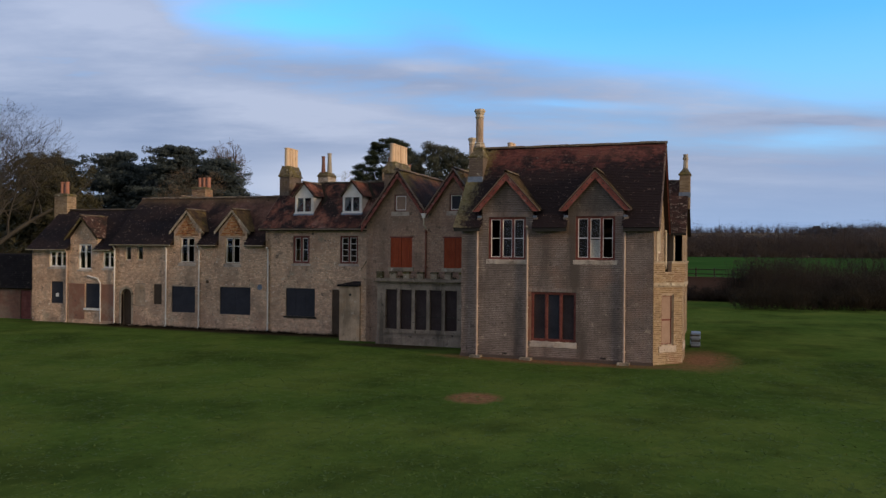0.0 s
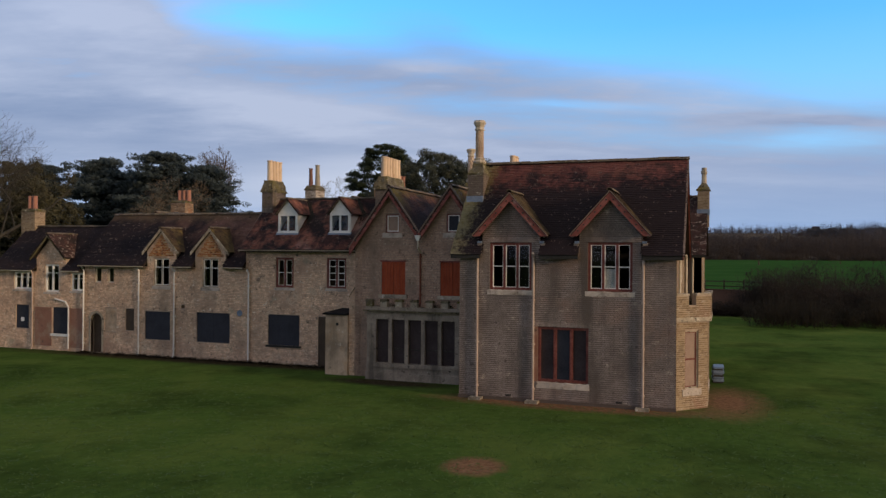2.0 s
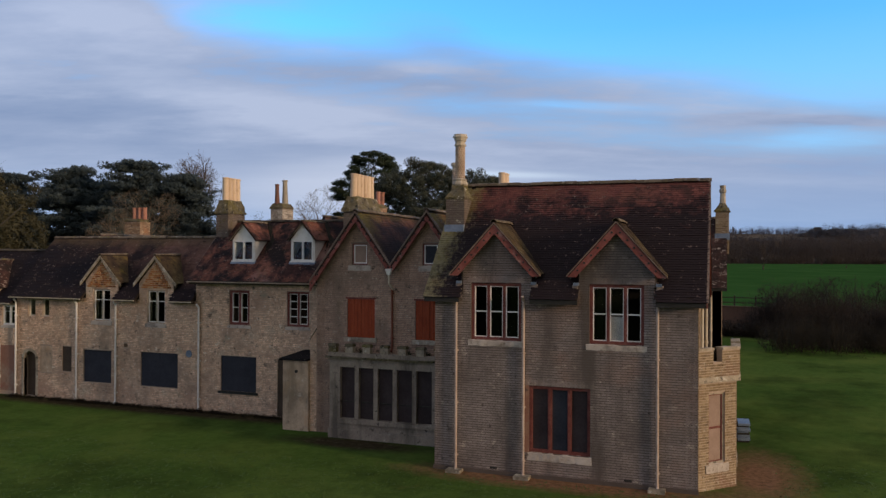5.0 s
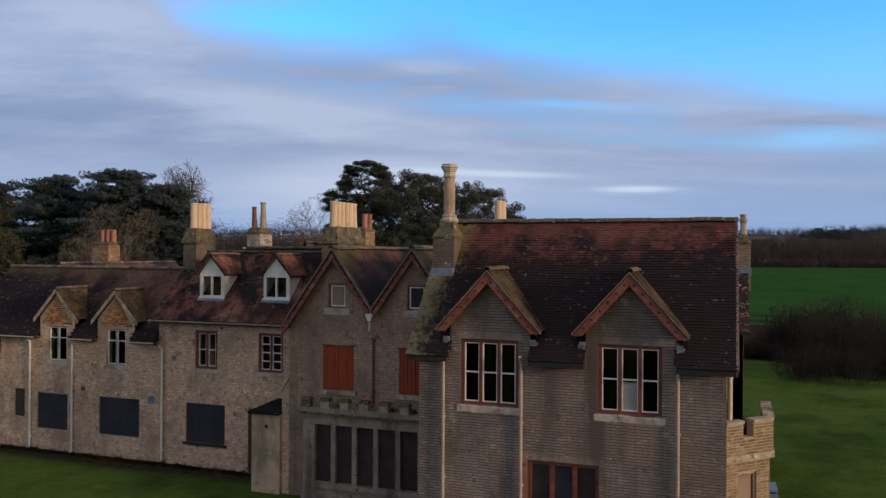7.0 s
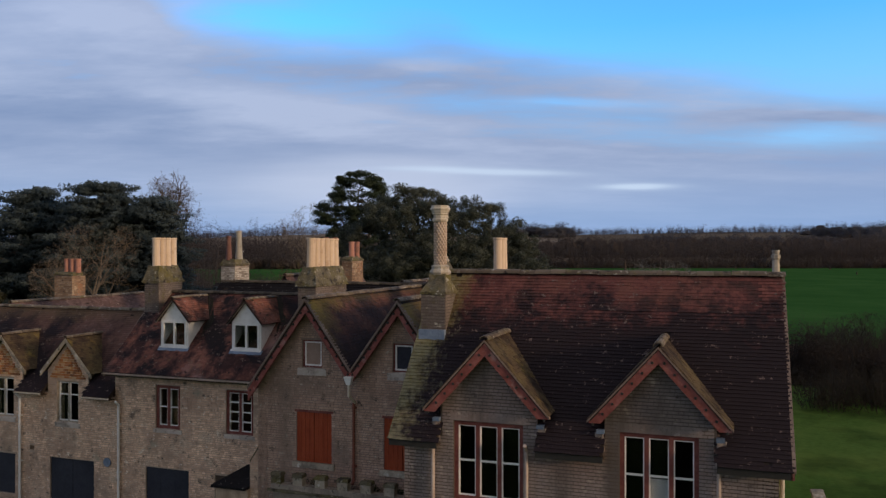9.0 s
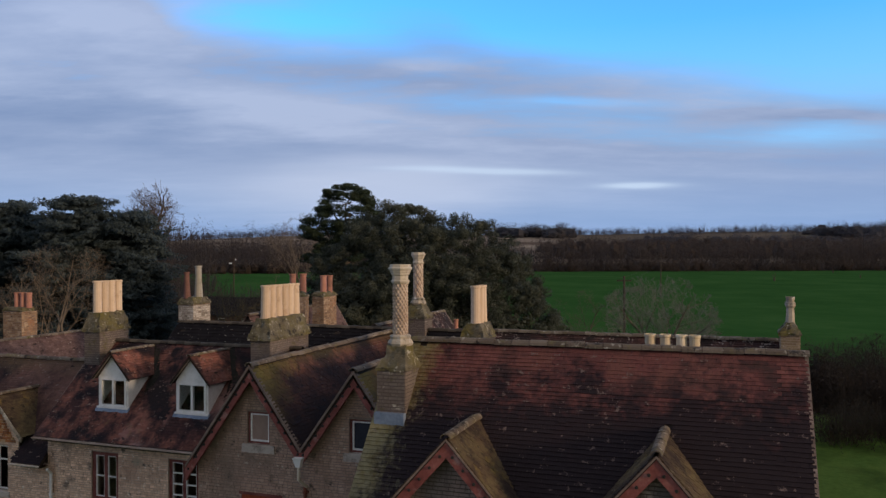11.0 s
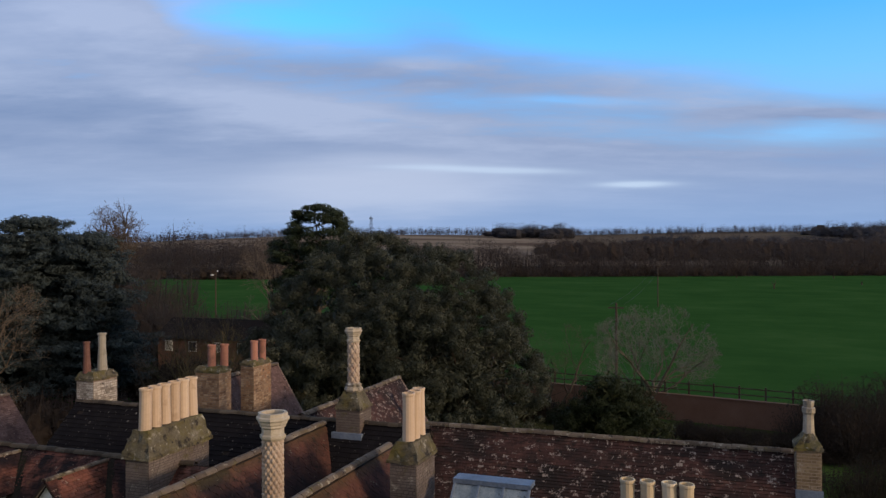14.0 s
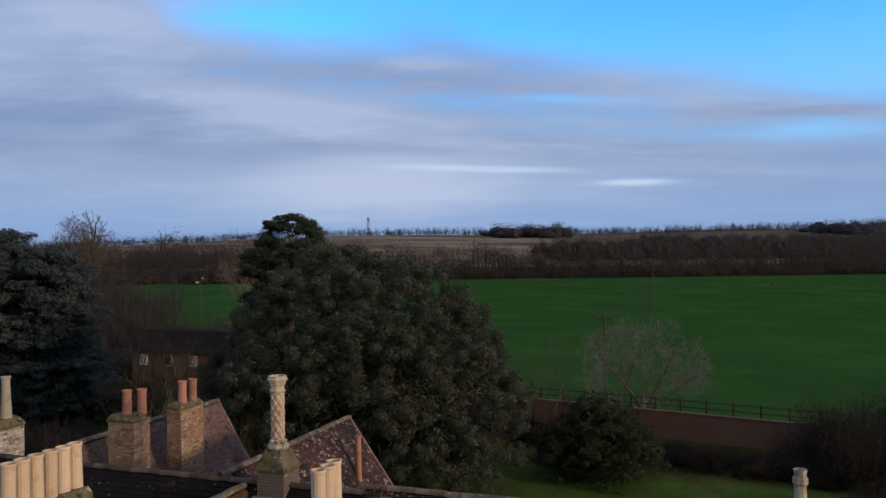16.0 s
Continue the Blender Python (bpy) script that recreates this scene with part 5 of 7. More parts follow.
# window bay with five lights and a crenellated parapet
fl = front(2.8)
lights = [(-13.50 + i * 0.805, -13.50 + i * 0.805 + 0.63, 0.78, 2.79) for i in range(5)]
bay = wall(mid, fl, -13.96, -8.52, 3.12, holes=lights, thick=0.25, face=False, bed=M_baystone, name="window_bay", label="rendered stone bay with five tall mullioned lights")
part("bay_end_wall", Shape().box(-13.96, -13.7, 3.05, 3.45, 0, 3.12), M_baystone, mid)
part("sill_band", Shape().box(-13.6, -9.4, 2.72, 2.82, 0.60, 0.77), M_baystone, mid)
part("plinth", Shape().box(-14.0, -8.52, 2.74, 2.8, -.1, .35), M_baystone, mid)
for a in lights:
    wn = boarded(mid, fl, *a, material=M_oldboard, recess=0.16, sheets=1, label="tall light closed with dark board")
    t = Shape()
    rect(t, fl, a[0], a[1], a[2] + 0.62, a[2] + .67, -.13, -.16)
    part("transom", t, M_iron, wn)
roughen(part("bay_cornice", Shape().box(-14.08, -8.52, 2.66, 3.45, 3.14, 3.21), M_mossy, mid, "thin mossy stone cornice"), 5, .02, 5.0)
roughen(part("bay_parapet", Shape().box(-14.0, -8.52, 2.74, 3.0, 3.20, 3.36), M_baystone, mid, "low lichened parapet course"), 5, .015, 5.0)
for i in range(7):
    x = -13.84 if i == 0 else -13.10 + (i - 1) * 0.745
    mer = Shape().box(x - .16, x + .16, 2.76, 2.99, 3.34, 3.60)
    ob = part("merlon", mer, M_stone if i else M_mossy, mid)
    cap = Shape().frustum(x - .19, x + .19, 2.72, 3.03, 3.602, x - .16, x + .16, 2.76, 2.99, 3.70)
    roughen(part("merlon_cap", cap, M_mossy, ob, "dark mossy cap"), 3, .02, 6.0)

# porch beside it
por = thing("rendered_porch", "small pale rendered porch with a flat dark roof", "porch")
part("wall", Shape().box(-16.38, -15.2, 3.3, 5.33, -.1, 2.86), M_render, por)
part("roof", Shape().prism([(-16.5, 3.2, 2.86), (-16.5, 5.31, 2.93), (-16.5, 5.31, 3.05), (-16.5, 3.2, 2.94)], (1.28, 0, 0)), M_slate, por, "flat dark felted porch roof")
part("vent", Shape().tube((-15.75, 3.31, 2.42), (-15.75, 3.27, 2.42), .07, .07, 8), M_iron, por)

# -- the dormered range --
drm = thing("dormered_range", "buff rubble range with two white attic dormers", "house")
fd = front(5.33)
dw = [(-20.39, -19.33, 4.00, 5.56), (-17.41, -16.31, 4.02, 5.56)]
dg, dd = (-20.83, -18.96, 0.99, 2.58), (-17.87, -17.0, 0.02, 2.55)
wall(drm, fd, -22.2, -14.9, 5.92, holes=[*dw, dg, dd], stone=M_rubble, bed=M_bed, rubble=True, seed=41, chosen=None)
wall(drm, Plane((-22.2, 0, 0), -Y, Z), -10.6, -5.33, lambda u: 8.45 - .93 * abs(u + 7.95), [-7.95], stone=M_rubble, bed=M_bed, rubble=True, seed=42)
room_floor(drm, -22, -15.2, 5.7, 10.4, 3.1)
# added back wall whose colour holds the room's shade
part("partition", Shape().box(-22, -15.4, 8.6, 8.8, 0, 6.0), M_roomdark, drm)
window(drm, fd, *dw[0], lights=2, inner=M_white, bars=(0.5,), sill=(0.08, 0.15), missing=(0,), label="two-light casement in dull red frame", fw=.12, lw=.028)
window(drm, fd, *dw[1], lights=2, inner=M_white, outer=M_redwood, bars=(0.25, 0.5, 0.75), sill=(0.08, 0.15), missing=(0, 1), label="broken two-light casement with glazing bars", fw=.10, lw=.028)
bdw = boarded(drm, fd, *dg, sheets=3, label="wide window closed with dark boards")
part("sill", Shape().box(dg[0] - .1, dg[1] + .1, 5.24, 5.36, dg[2] - .1, dg[2]), M_iron, bdw)
boarded(drm, fd, *dd, sheets=1, material=M_brownboard, label="doorway closed with brown board", name="door")
pd, sd = slope_front(4.95, 5.98, 7.93, 8.74)
rd = roof(drm, pd, -22.38, -13.0, sd, M_tile_red, seed=43, chosen=(-19.2, -17.7, 0.1, 3.9), piece=M_tile_red_piece)
pb, sb2 = slope_back(10.9, 5.98, 7.93, 8.74)
roof(drm, pb, 13.0, 22.38, sb2, M_tile_red, seed=44)
ridge(rd, (-22.38, 7.93, 8.78), (-14.2, 7.93, 8.78), M_ridge_dark, r=0.12)
gutter(drm, -22.4, -15.5, 4.90, 5.95, M_pipe)
part("fascia", Shape().box(-22.38, -15.5, 4.96, 5.0, 5.86, 5.97), M_brownboard, drm)
part("soffit", Shape().box(-22.38, -15.5, 5.0, 5.33, 5.83, 5.86), M_brownboard, drm)
part("verge_fillet", Shape().prism([(-22.42, 4.93, 5.94), (-22.42, 7.93, 8.80), (-22.42, 7.93, 8.70), (-22.42, 4.93, 5.84)], (.1, 0, 0)), M_ridge_face, drm)
d_at = lambda z: 4.95 + (z - 5.98) / 0.926


def white_dormer(cx):
    f = front(5.87)
    wn = (cx - .535, cx + .535, 6.90, 7.82)
    s = Shape()
    slab(s, Plane((0, 5.87, 6.74), X, Z), cx - .6, cx + .6, lambda u: 1.86 - 1.25 * abs(u - cx) if abs(u - cx) < .6 else 1.1, [cx], [(cx - .535, cx + .535, .16, 1.08)], 0.0, -.08)
    ob = part("dormer", s, M_white, drm, "white boarded attic dormer with two lights")
    for sx in (-1, 1):
        c = Shape().prism([(cx + sx * .6, 5.955, 6.80), (cx + sx * .6, 5.955, 7.87), (cx + sx * .6, d_at(7.87) + .1, 7.87)], (-sx * .06, 0, 0))
        part("cheek", c, M_white, ob)
    s = Shape()
    rect(s, f, wn[0], wn[1], wn[3] - .07, wn[3], .03, -.06)
    rect(s, f, wn[0], wn[1], wn[2], wn[2] + .07, .03, -.06)
    for a in (wn[0], cx - .04, wn[1] - .08):
        rect(s, f, a, a + .08, wn[2] + .07, wn[3] - .07, .03, -.06)
    part("window_frame", s, M_white, ob)
    for a, b in ((wn[0] + .08, cx - .04), (cx + .04, wn[1] - .08)):
        t = Shape()
        rect(t, f, a, b, wn[2] + .07, wn[3] - .07, -.005, -.01)
        p = part("pane", t, M_glass, ob)
        p.visible_shadow = False
    part("apron", Shape().prism([(cx - .66, 5.73, 6.72), (cx - .66, 5.73, 6.75), (cx - .66, 5.86, 6.90), (cx - .66, 5.88, 6.86)], (1.32, 0, 0)), M_lead, ob, "blue-grey lead apron")
    part("sill", Shape().box(cx - .62, cx + .62, 5.80, 5.9, 6.84, 6.90), M_white, ob)
    gable_roof(ob, cx, .74, 7.82, 8.66, 5.72, d_at, M_tile_red, seed=int(-cx * 3))
    ridge(ob, (cx, 5.70, 8.70), (cx, d_at(8.6), 8.70), M_ridge, r=0.09, step=.3)
    for sx in (-1, 1):
        t = Shape()
        strip(t, f, cx, 8.64, cx + sx * .74, 7.82, .08, .13, .10)
        part("bargeboard", t, M_greyboard, ob, "thin grey bargeboard")
        # a thin rough black sheet down each side of the dormer roof
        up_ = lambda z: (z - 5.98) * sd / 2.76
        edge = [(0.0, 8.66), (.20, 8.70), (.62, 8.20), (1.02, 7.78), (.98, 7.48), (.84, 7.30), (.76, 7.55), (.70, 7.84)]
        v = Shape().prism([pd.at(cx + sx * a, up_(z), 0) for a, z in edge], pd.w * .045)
        roughen(part("valley", v.weld(), M_valley, ob, "rough black sheet over the valley"), 5, .05, 6.0)


white_dormer(-20.0)
white_dormer(-16.94)
ca = stack(drm, -22.38, -21.72, 7.1, 8.5, 5.8, 9.16, M_stackstone, M_mortar, (0.07, 0.55, 0.10), label="brick stack with mossy cap and four buff pots")
pots(ca, [(-22.05, 7.36 + .33 * i) for i in range(4)], 0.15, 9.74, 10.90, M_pot, label="tall buff clay pot")
part("lead_flashing", Shape().box(-22.45, -21.65, 7.02, 7.12, 7.62, 7.9), M_lead, ca)
cb = stack(drm, -15.36, -14.66, 6.7, 9.1, 6.0, 9.14, M_stackstone, M_mortar, (0.08, 0.58, 0.12), label="long stone stack with mossy cap and six buff pots", rubble=True)
pots(cb, [(-15.0, 6.98 + .37 * i) for i in range(6)], 0.155, 9.78, 10.84, M_pot, label="tall buff clay pot")

# -- service wing --
wing = thing("service_wing", "low buff rubble service wing with two gabled dormers and boarded windows", "house")
WG = (-27.64, -24.43)
ww = [(-28.16, -27.12, 3.93, 5.46), (-24.95, -23.93, 3.92, 5.46)]
wb = [(-28.74, -27.04, .94, 2.50), (-25.30, -23.19, .94, 2.54)]
wn_ = [(-32.25, -31.81, 4.03, 4.92), (-31.34, -30.91, 4.03, 4.92)]
wd, wbk, wc = (-32.52, -31.74, 0.02, 2.02), (-31.50, -30.70, 1.27, 2.57), (-30.08, -29.48, 1.37, 2.60)
hole = (-26.3, -26.08, 2.72, 2.90)


def wing_top(u):
    for g in WG:
        if abs(u - g) < .98:
            return 6.95 - 1.12 * abs(u - g)
    return 5.0


arch_hole = (wd[0], wd[1], wd[2], 2.30)
wwall = wall(wing, fd, -33.0, -22.2, wing_top, [c for g in WG for c in (g - .98, g, g + .98)], [*ww, *wb, *wn_, arch_hole, wbk, wc, hole], stone=M_rubble, bed=M_bed, rubble=True, seed=51)
wall(wing, Plane((-33.0, 0, 0), -Y, Z), -10.6, -5.33, lambda u: 7.75 - .95 * abs(u + 7.95), [-7.95], stone=M_rubble, bed=M_bed, rubble=True, seed=52, face=False)
room_floor(wing, -32.8, -22.4, 5.7, 10.4, 2.9)
part("partition", Shape().box(-32.8, -22.4, 8.4, 8.6, 0, 5.0), M_roomdark, wing)
for w in ww:
    window(wing, fd, *w, lights=2, outer=M_stone, inner=M_white, bars=(0.68,), sill=(0.1, 0.2), missing=(1,), label="stone cross window with white casements", fw=.045, lw=.032)
for k, w in enumerate(wb):
    boarded(wing, fd, *w, sheets=1 + k, label="wide window closed with black boards")
for w in wn_:
    window(wing, fd, *w, lights=1, outer=M_cream, inner=M_cream, label="narrow cream-framed window", fw=.05, lw=.02)
boarded(wing, fd, *wbk, material=M_render, recess=0.03, sheets=1, label="blocked window filled with render")
boarded(wing, fd, *wc, material=M_brownboard, recess=0.05, sheets=1, label="narrow boarded window")
# arched doorway
arch = Shape()
r, cxd = (wd[1] - wd[0]) / 2, (wd[0] + wd[1]) / 2
for i in range(10):
    t0, t1 = math.pi * i / 10, math.pi * (i + 1) / 10
    o = [fd.at(cxd + q * math.cos(t), 1.90 + q * math.sin(t) * .95, .03) for t in (t0, t1) for q in (r - .0, r + .14)]
    arch.prism([o[0], o[1], o[3], o[2]], Y * .3)
    c = [fd.at(cxd + r * math.cos(t), 1.90 + r * math.sin(t) * .95, -.002) for t in (t0, t1)]
    arch.prism([c[0], c[1], fd.at(c[1].x, 2.31, -.002), fd.at(c[0].x, 2.31, -.002)], Y * .3)
arch.box(wd[0] - .13, wd[0], 5.30, 5.5, 0, 1.9).box(wd[1], wd[1] + .13, 5.30, 5.5, 0, 1.9)
dk = part("arched_doorway", arch, M_stone, wing, "arched stone doorway with a dark plank door")
t = Shape()
for i in range(5):
    rect(t, fd, wd[0] + i * .156 + .003, wd[0] + (i + 1) * .156 - .003, .03, 2.28, -.24, -.28)
part("plank_door", t, M_brownboard, dk)
pw, sw = slope_front(5.0, 5.03, 7.9, 7.98)
wcuts = [(g - .98, g + .98, -.1, 1.3) for g in WG]
rw = roof(wing, pw, -33.15, -22.2, sw, M_tile_wing, wcuts, seed=53)
pb, sb3 = slope_back(10.8, 5.03, 7.9, 7.98)
roof(wing, pb, 22.2, 33.15, sb3, M_tile_wing, seed=54)
ridge(rw, (-33.15, 7.9, 8.02), (-22.3, 7.9, 8.02), M_ridge, r=0.13)
# the wing's cross gable, running back from its ridge
p_, s_ = slope_right(-27.6, 4.93, -30.2, 8.16)
r_ = roof(wing, p_, 7.9, 16.45, s_, M_tile_pink, seed=55)
p_, s_ = slope_left(-32.8, 4.93, -30.2, 8.16)
roof(wing, p_, -16.45, -7.9, s_, M_tile_pink, seed=56)
ridge(r_, (-30.2, 7.9, 8.18), (-30.2, 16.45, 8.18), M_ridge, r=.12)
part("rear_wall", Shape().box(-32.5, -27.9, 10.6, 16.2, 0, 4.95), M_bed, wing)
part("gable_end", Shape().prism([(-32.5, 16.0, 4.94), (-27.9, 16.0, 4.94), (-30.2, 16.0, 7.95)], (0, .2, 0)), M_bed, wing)
w_at = lambda z: 5.0 + (z - 5.03) / 1.017
for g in WG:
    for x0 in (g - .98, g + .75):
        part("dormer_cheek", Shape().box(x0, x0 + .23, 5.34, 6.0, 4.8, 5.82), M_rubble, wing)
    gable_roof(wing, g, 1.22, 5.80, 7.12, 5.20, w_at, M_tile_gold, seed=int(-g * 2))
    ridge(wing, (g, 5.18, 7.15), (g, w_at(7.1), 7.15), M_ridge, r=0.11)
    tri, pick = Shape(), random.Random(int(-g * 5))
    for k in range(13):
        z, x = 5.56 + k * .092, g - .84 + .066 * k
        while x < g + .84 - .066 * k - .05:
            b = min(x + pick.uniform(.09, .22), g + .86 - .066 * k)
            rect(tri, fd, x, b - .012, z + pick.uniform(0, .015), z + .082, pick.uniform(.012, .06), -.01)
            x = b
    part("patched_gable", tri, M_orange, wing, "orange and buff patched gable stone")
    for sgn in (-1, 1):
        t = Shape()
        strip(t, fd, g, 7.10, g + sgn * 1.22, 5.80, .17, .15, .09)
        part("verge_stone", t, M_stone, wing)
for a, b in ((-33.15, WG[0] - .98), (WG[0] + .98, WG[1] - .98), (WG[1] + .98, -22.2)):
    gutter(wing, a, b, 4.93, 5.0, M_cream)
    part("fascia", Shape().box(a, b, 4.98, 5.02, 4.92, 5.02), M_brownboard, wing)
    part("soffit", Shape().box(a, b, 5.02, 5.33, 4.91, 4.93), M_brownboard, wing)
for x in (-21.98, -26.72, -29.1, -33.0):
    downpipe(wing, x, 5.33, 0.0, 4.75, M_white)
plq = part("plaque", Shape().tube(fd.at(-22.55, 2.58, .03), fd.at(-22.55, 2.58, .05), .17, .165, 16), M_lead, wing, "round pale blue wall plaque")
cw = stack(wing, -33.8, -32.65, 13.8, 14.7, 4.5, 9.12, M_patchstack, M_bed_dark, (0.03, 0.08, 0.05), label="patched tan stack with three red pots", rubble=True)
pots(cw, [(-33.4 + .36 * i, 14.25) for i in range(3)], 0.14, 9.25, 9.98, M_pot_red, label="red clay pot")
part("lean_to", Shape().box(-35, -32.51, 12.5, 16, 0, 4.6), M_bed, wing)

# -- end cottage of the wing --
cot = thing("end_cottage", "small gabled stone cottage at the end of the wing", "house")
fc = front(5.36)
EG = -35.55
cwn = [(-38.37, -36.90, 3.54, 4.56), (-35.97, -34.93, 3.42, 5.02), (-34.02, -33.10, 3.52, 4.54)]
cbd = [(-38.20, -37.20, 1.21, 2.60), (-35.38, -34.19, .98, 2.52)]
cot_top = lambda u: 6.62 - 1.06 * abs(u - EG) if abs(u - EG) < 1.1 else 4.62
wall(cot, fc, -39.8, -33.0, cot_top, [EG - 1.1, EG, EG + 1.1], [*cwn, *cbd], stone=M_rubble, bed=M_bed, rubble=True, seed=61)
wall(cot, Plane((-39.8, 0, 0), -Y, Z), -10.4, -5.36, lambda u: 7.05 - .9 * abs(u + 7.9), [-7.9], stone=M_rubble, bed=M_bed, rubble=True, seed=62)
room_floor(cot, -39.6, -33.2, 5.7, 10, 2.9)
part("partition", Shape().box(-39.6, -33.2, 8.2, 8.4, 0, 4.6), M_roomdark, cot)
window(cot, fc, *cwn[0], lights=3, outer=M_white, inner=M_white, bars=(0.7,), sill=(.1, .14), missing=(1,), label="three-light cream window", fw=.05)
window(cot, fc, *cwn[1], lights=2, outer=M_white, inner=M_white, bars=(0.7,), sill=(.1, .14), label="two-light cream window", fw=.05)
window(cot, fc, *cwn[2], lights=2, outer=M_white, inner=M_white, bars=(0.7,), sill=(.1, .14), label="two-light cream window", fw=.05)
boarded(cot, fc, *cbd[0], sheets=1, label="boarded ground floor window")
bb = boarded(cot, fc, *cbd[1], sheets=1, label="boarded ground floor window with white sill")
part("sill", Shape().box(cbd[1][0] - .1, cbd[1][1] + .1, 5.28, 5.38, cbd[1][2] - .14, cbd[1][2]), M_white, bb)
note = Shape()
rect(note, fc, -37.85, -37.6, 1.62, 1.85, -.04, -.06)
part("notice", note, M_white, cot)
infill = Shape()
rect(infill, fc, -36.7, -35.45, 0.25, 2.5, .03, -.01)
part("red_patch", infill, M_redbrick, cot, "patch of red brickwork")
infill = Shape()
rect(infill, fc, -34.15, -33.1, 0.2, 2.5, .03, -.01)
part("red_patch", infill, M_redbrick, cot, "patch of red brickwork")
pc, sc_ = slope_front(5.02, 4.68, 7.9, 7.3)
ccut = [(EG - 1.1, EG + 1.1, -.1, 1.2)]
rc = roof(cot, pc, -39.95, -33.15, sc_, M_tile_wing, ccut, seed=63)
pb, sb4 = slope_back(10.7, 4.68, 7.9, 7.3)
roof(cot, pb, 33.15, 39.95, sb4, M_tile_wing, seed=64)
ridge(rc, (-39.95, 7.9, 7.34), (-33.1, 7.9, 7.34), M_ridge_dark)
c_at = lambda z: 5.02 + (z - 4.68) / .91
gable_roof(cot, EG, 1.32, 5.40, 6.80, 5.05, c_at, M_tile_pale, seed=65)
ridge(cot, (EG, 5.02, 6.84), (EG, c_at(6.8), 6.84), M_ridge, r=.11)
for sgn in (-1, 1):
    t = Shape()
    strip(t, fc, EG, 6.78, EG + sgn * 1.32, 5.40, .14, .31, .22)
    part("bargeboard", t, M_mossy, cot)
for a, b in ((-39.95, EG - 1.1), (EG + 1.1, -33.15)):
    gutter(cot, a, b, 4.96, 4.66, M_cream)
downpipe(cot, -36.85, 5.36, 0, 4.5, M_pipe)
waste = Shape().tube((-35.15, 5.28, 3.02), (-34.35, 5.27, 2.86), .045, .045, 7).tube((-34.35, 5.27, 2.87), (-34.12, 5.27, 2.55), .045, .045, 7).tube((-34.12, 5.27, 2.56), (-34.12, 5.27, .15), .045, .045, 7)
part("waste_pipe", waste, M_white, cot, "bent white waste pipe")
cc = stack(cot, -40.3, -39.2, 7.6, 8.4, 5.5, 8.3, M_gold, M_bed, (0.04, 0.08, 0.06), label="yellow brick stack with two red pots")
pots(cc, [(-40.0, 8.0), (-39.6, 8.0)], 0.14, 8.42, 9.28, M_pot_red, label="red clay pot")

# -- low red outbuilding --
outb = thing("brick_outbuilding", "low red brick outbuilding with a dark slate roof", "outbuilding")
fo = front(6.1)
wall(outb, fo, -47.0, -39.85, 2.05, holes=[(-41.6, -40.7, .02, 1.9)], stone=M_redbrick, seed=71)
boarded(outb, fo, -41.6, -40.7, .02, 1.9, sheets=1, material=M_redwood, label="faded red plank door", name="door")
wall(outb, Plane((-47, 0, 0), -Y, Z), -9, -6.1, 2.05, stone=M_redbrick, seed=72)
po, so = slope_front(5.85, 2.05, 8.3, 4.35)
roof(outb, po, -47.2, -39.9, so, M_slate, seed=73, gauge=.18, width=.25)
pb, so2 = slope_back(10.7, 2.05, 8.3, 4.35)
roof(outb, pb, 39.9, 47.2, so2, M_slate, seed=74, gauge=.18, width=.25)

# -- ranges behind --
rear = thing("rear_range", "slate-roofed rear range with tall chimneys", "house")
wall(rear, front(10.3), -22.8, -15.3, 6.3, face=False, bed=M_mortar)
wall(rear, Plane((-22.8, 0, 0), -Y, Z), -15.5, -10.3, lambda u: 8.75 - .95 * abs(u + 12.9), [-12.9], stone=M_brick, seed=81)
pr, s_ = slope_front(10.1, 6.4, 12.9, 8.95)
rr = roof(rear, pr, -22.95, -9.6, s_, M_slate, seed=82, gauge=.17, width=.24)
pr, s_ = slope_back(15.7, 6.4, 12.9, 8.95)
roof(rear, pr, 9.6, 22.95, s_, M_slate, seed=83, gauge=.17, width=.24)
ridge(rr, (-22.95, 12.9, 8.99), (-9.6, 12.9, 8.99), M_ridge_dark)
# cross gables running back
for cx, k, y0, y1, half, apex, mt, sd_ in ((-13.95, 1.4, 12.9, 20.85, 2.1, 9.03, M_tile_pale, 84), (-20.0, 1.6, 13.5, 21.3, 1.75, 9.25, M_tile_pink, 86)):
    p_, s_ = slope_right(cx + half, apex - k * half, cx, apex)
    r_ = roof(rear, p_, y0, y1, s_, mt, seed=sd_)
    p_, s_ = slope_left(cx - half, apex - k * half, cx, apex)
    roof(rear, p_, -y1, -y0, s_, mt, seed=sd_ + 1)
    ridge(r_, (cx, y0, apex + .04), (cx, y1, apex + .04), M_ridge)
    part("gable_walls", Shape().box(cx - half + .25, cx + half - .25, y0, y1 - .35, 0, apex - k * half + .3), M_mortar, rear)
    part("gable_end", Shape().prism([(cx - half + .25, y1 - .35, apex - k * half + .2), (cx + half - .25, y1 - .35, apex - k * half + .2), (cx, y1 - .35, apex - .1)], (0, .2, 0)), M_mortar, rear)
    part("verge_fillet", Shape().prism([(cx, y1 - .06, apex + .06), (cx + half, y1 - .06, apex + .06 - k * half), (cx + half, y1 - .06, apex - .04 - k * half), (cx, y1 - .06, apex - .06)], (0, .1, 0)), M_ridge_face, rear)
twisted_chimney(rear, -12.15, 12.95, 0.8, 7.5, 9.40, 11.86, "lozenge")
part("lead_flashing", Shape().box(-12.65, -11.65, 12.42, 12.56, 8.35, 8.72), M_lead, rear)
c_ = stack(rear, -22.95, -22.2, 12.86, 14.0, 7.0, 9.72, M_limestack, M_bed_dark, (0.04, 0.18, 0.06), label="pale stone stack with mossy cap and two odd pots", rubble=True)
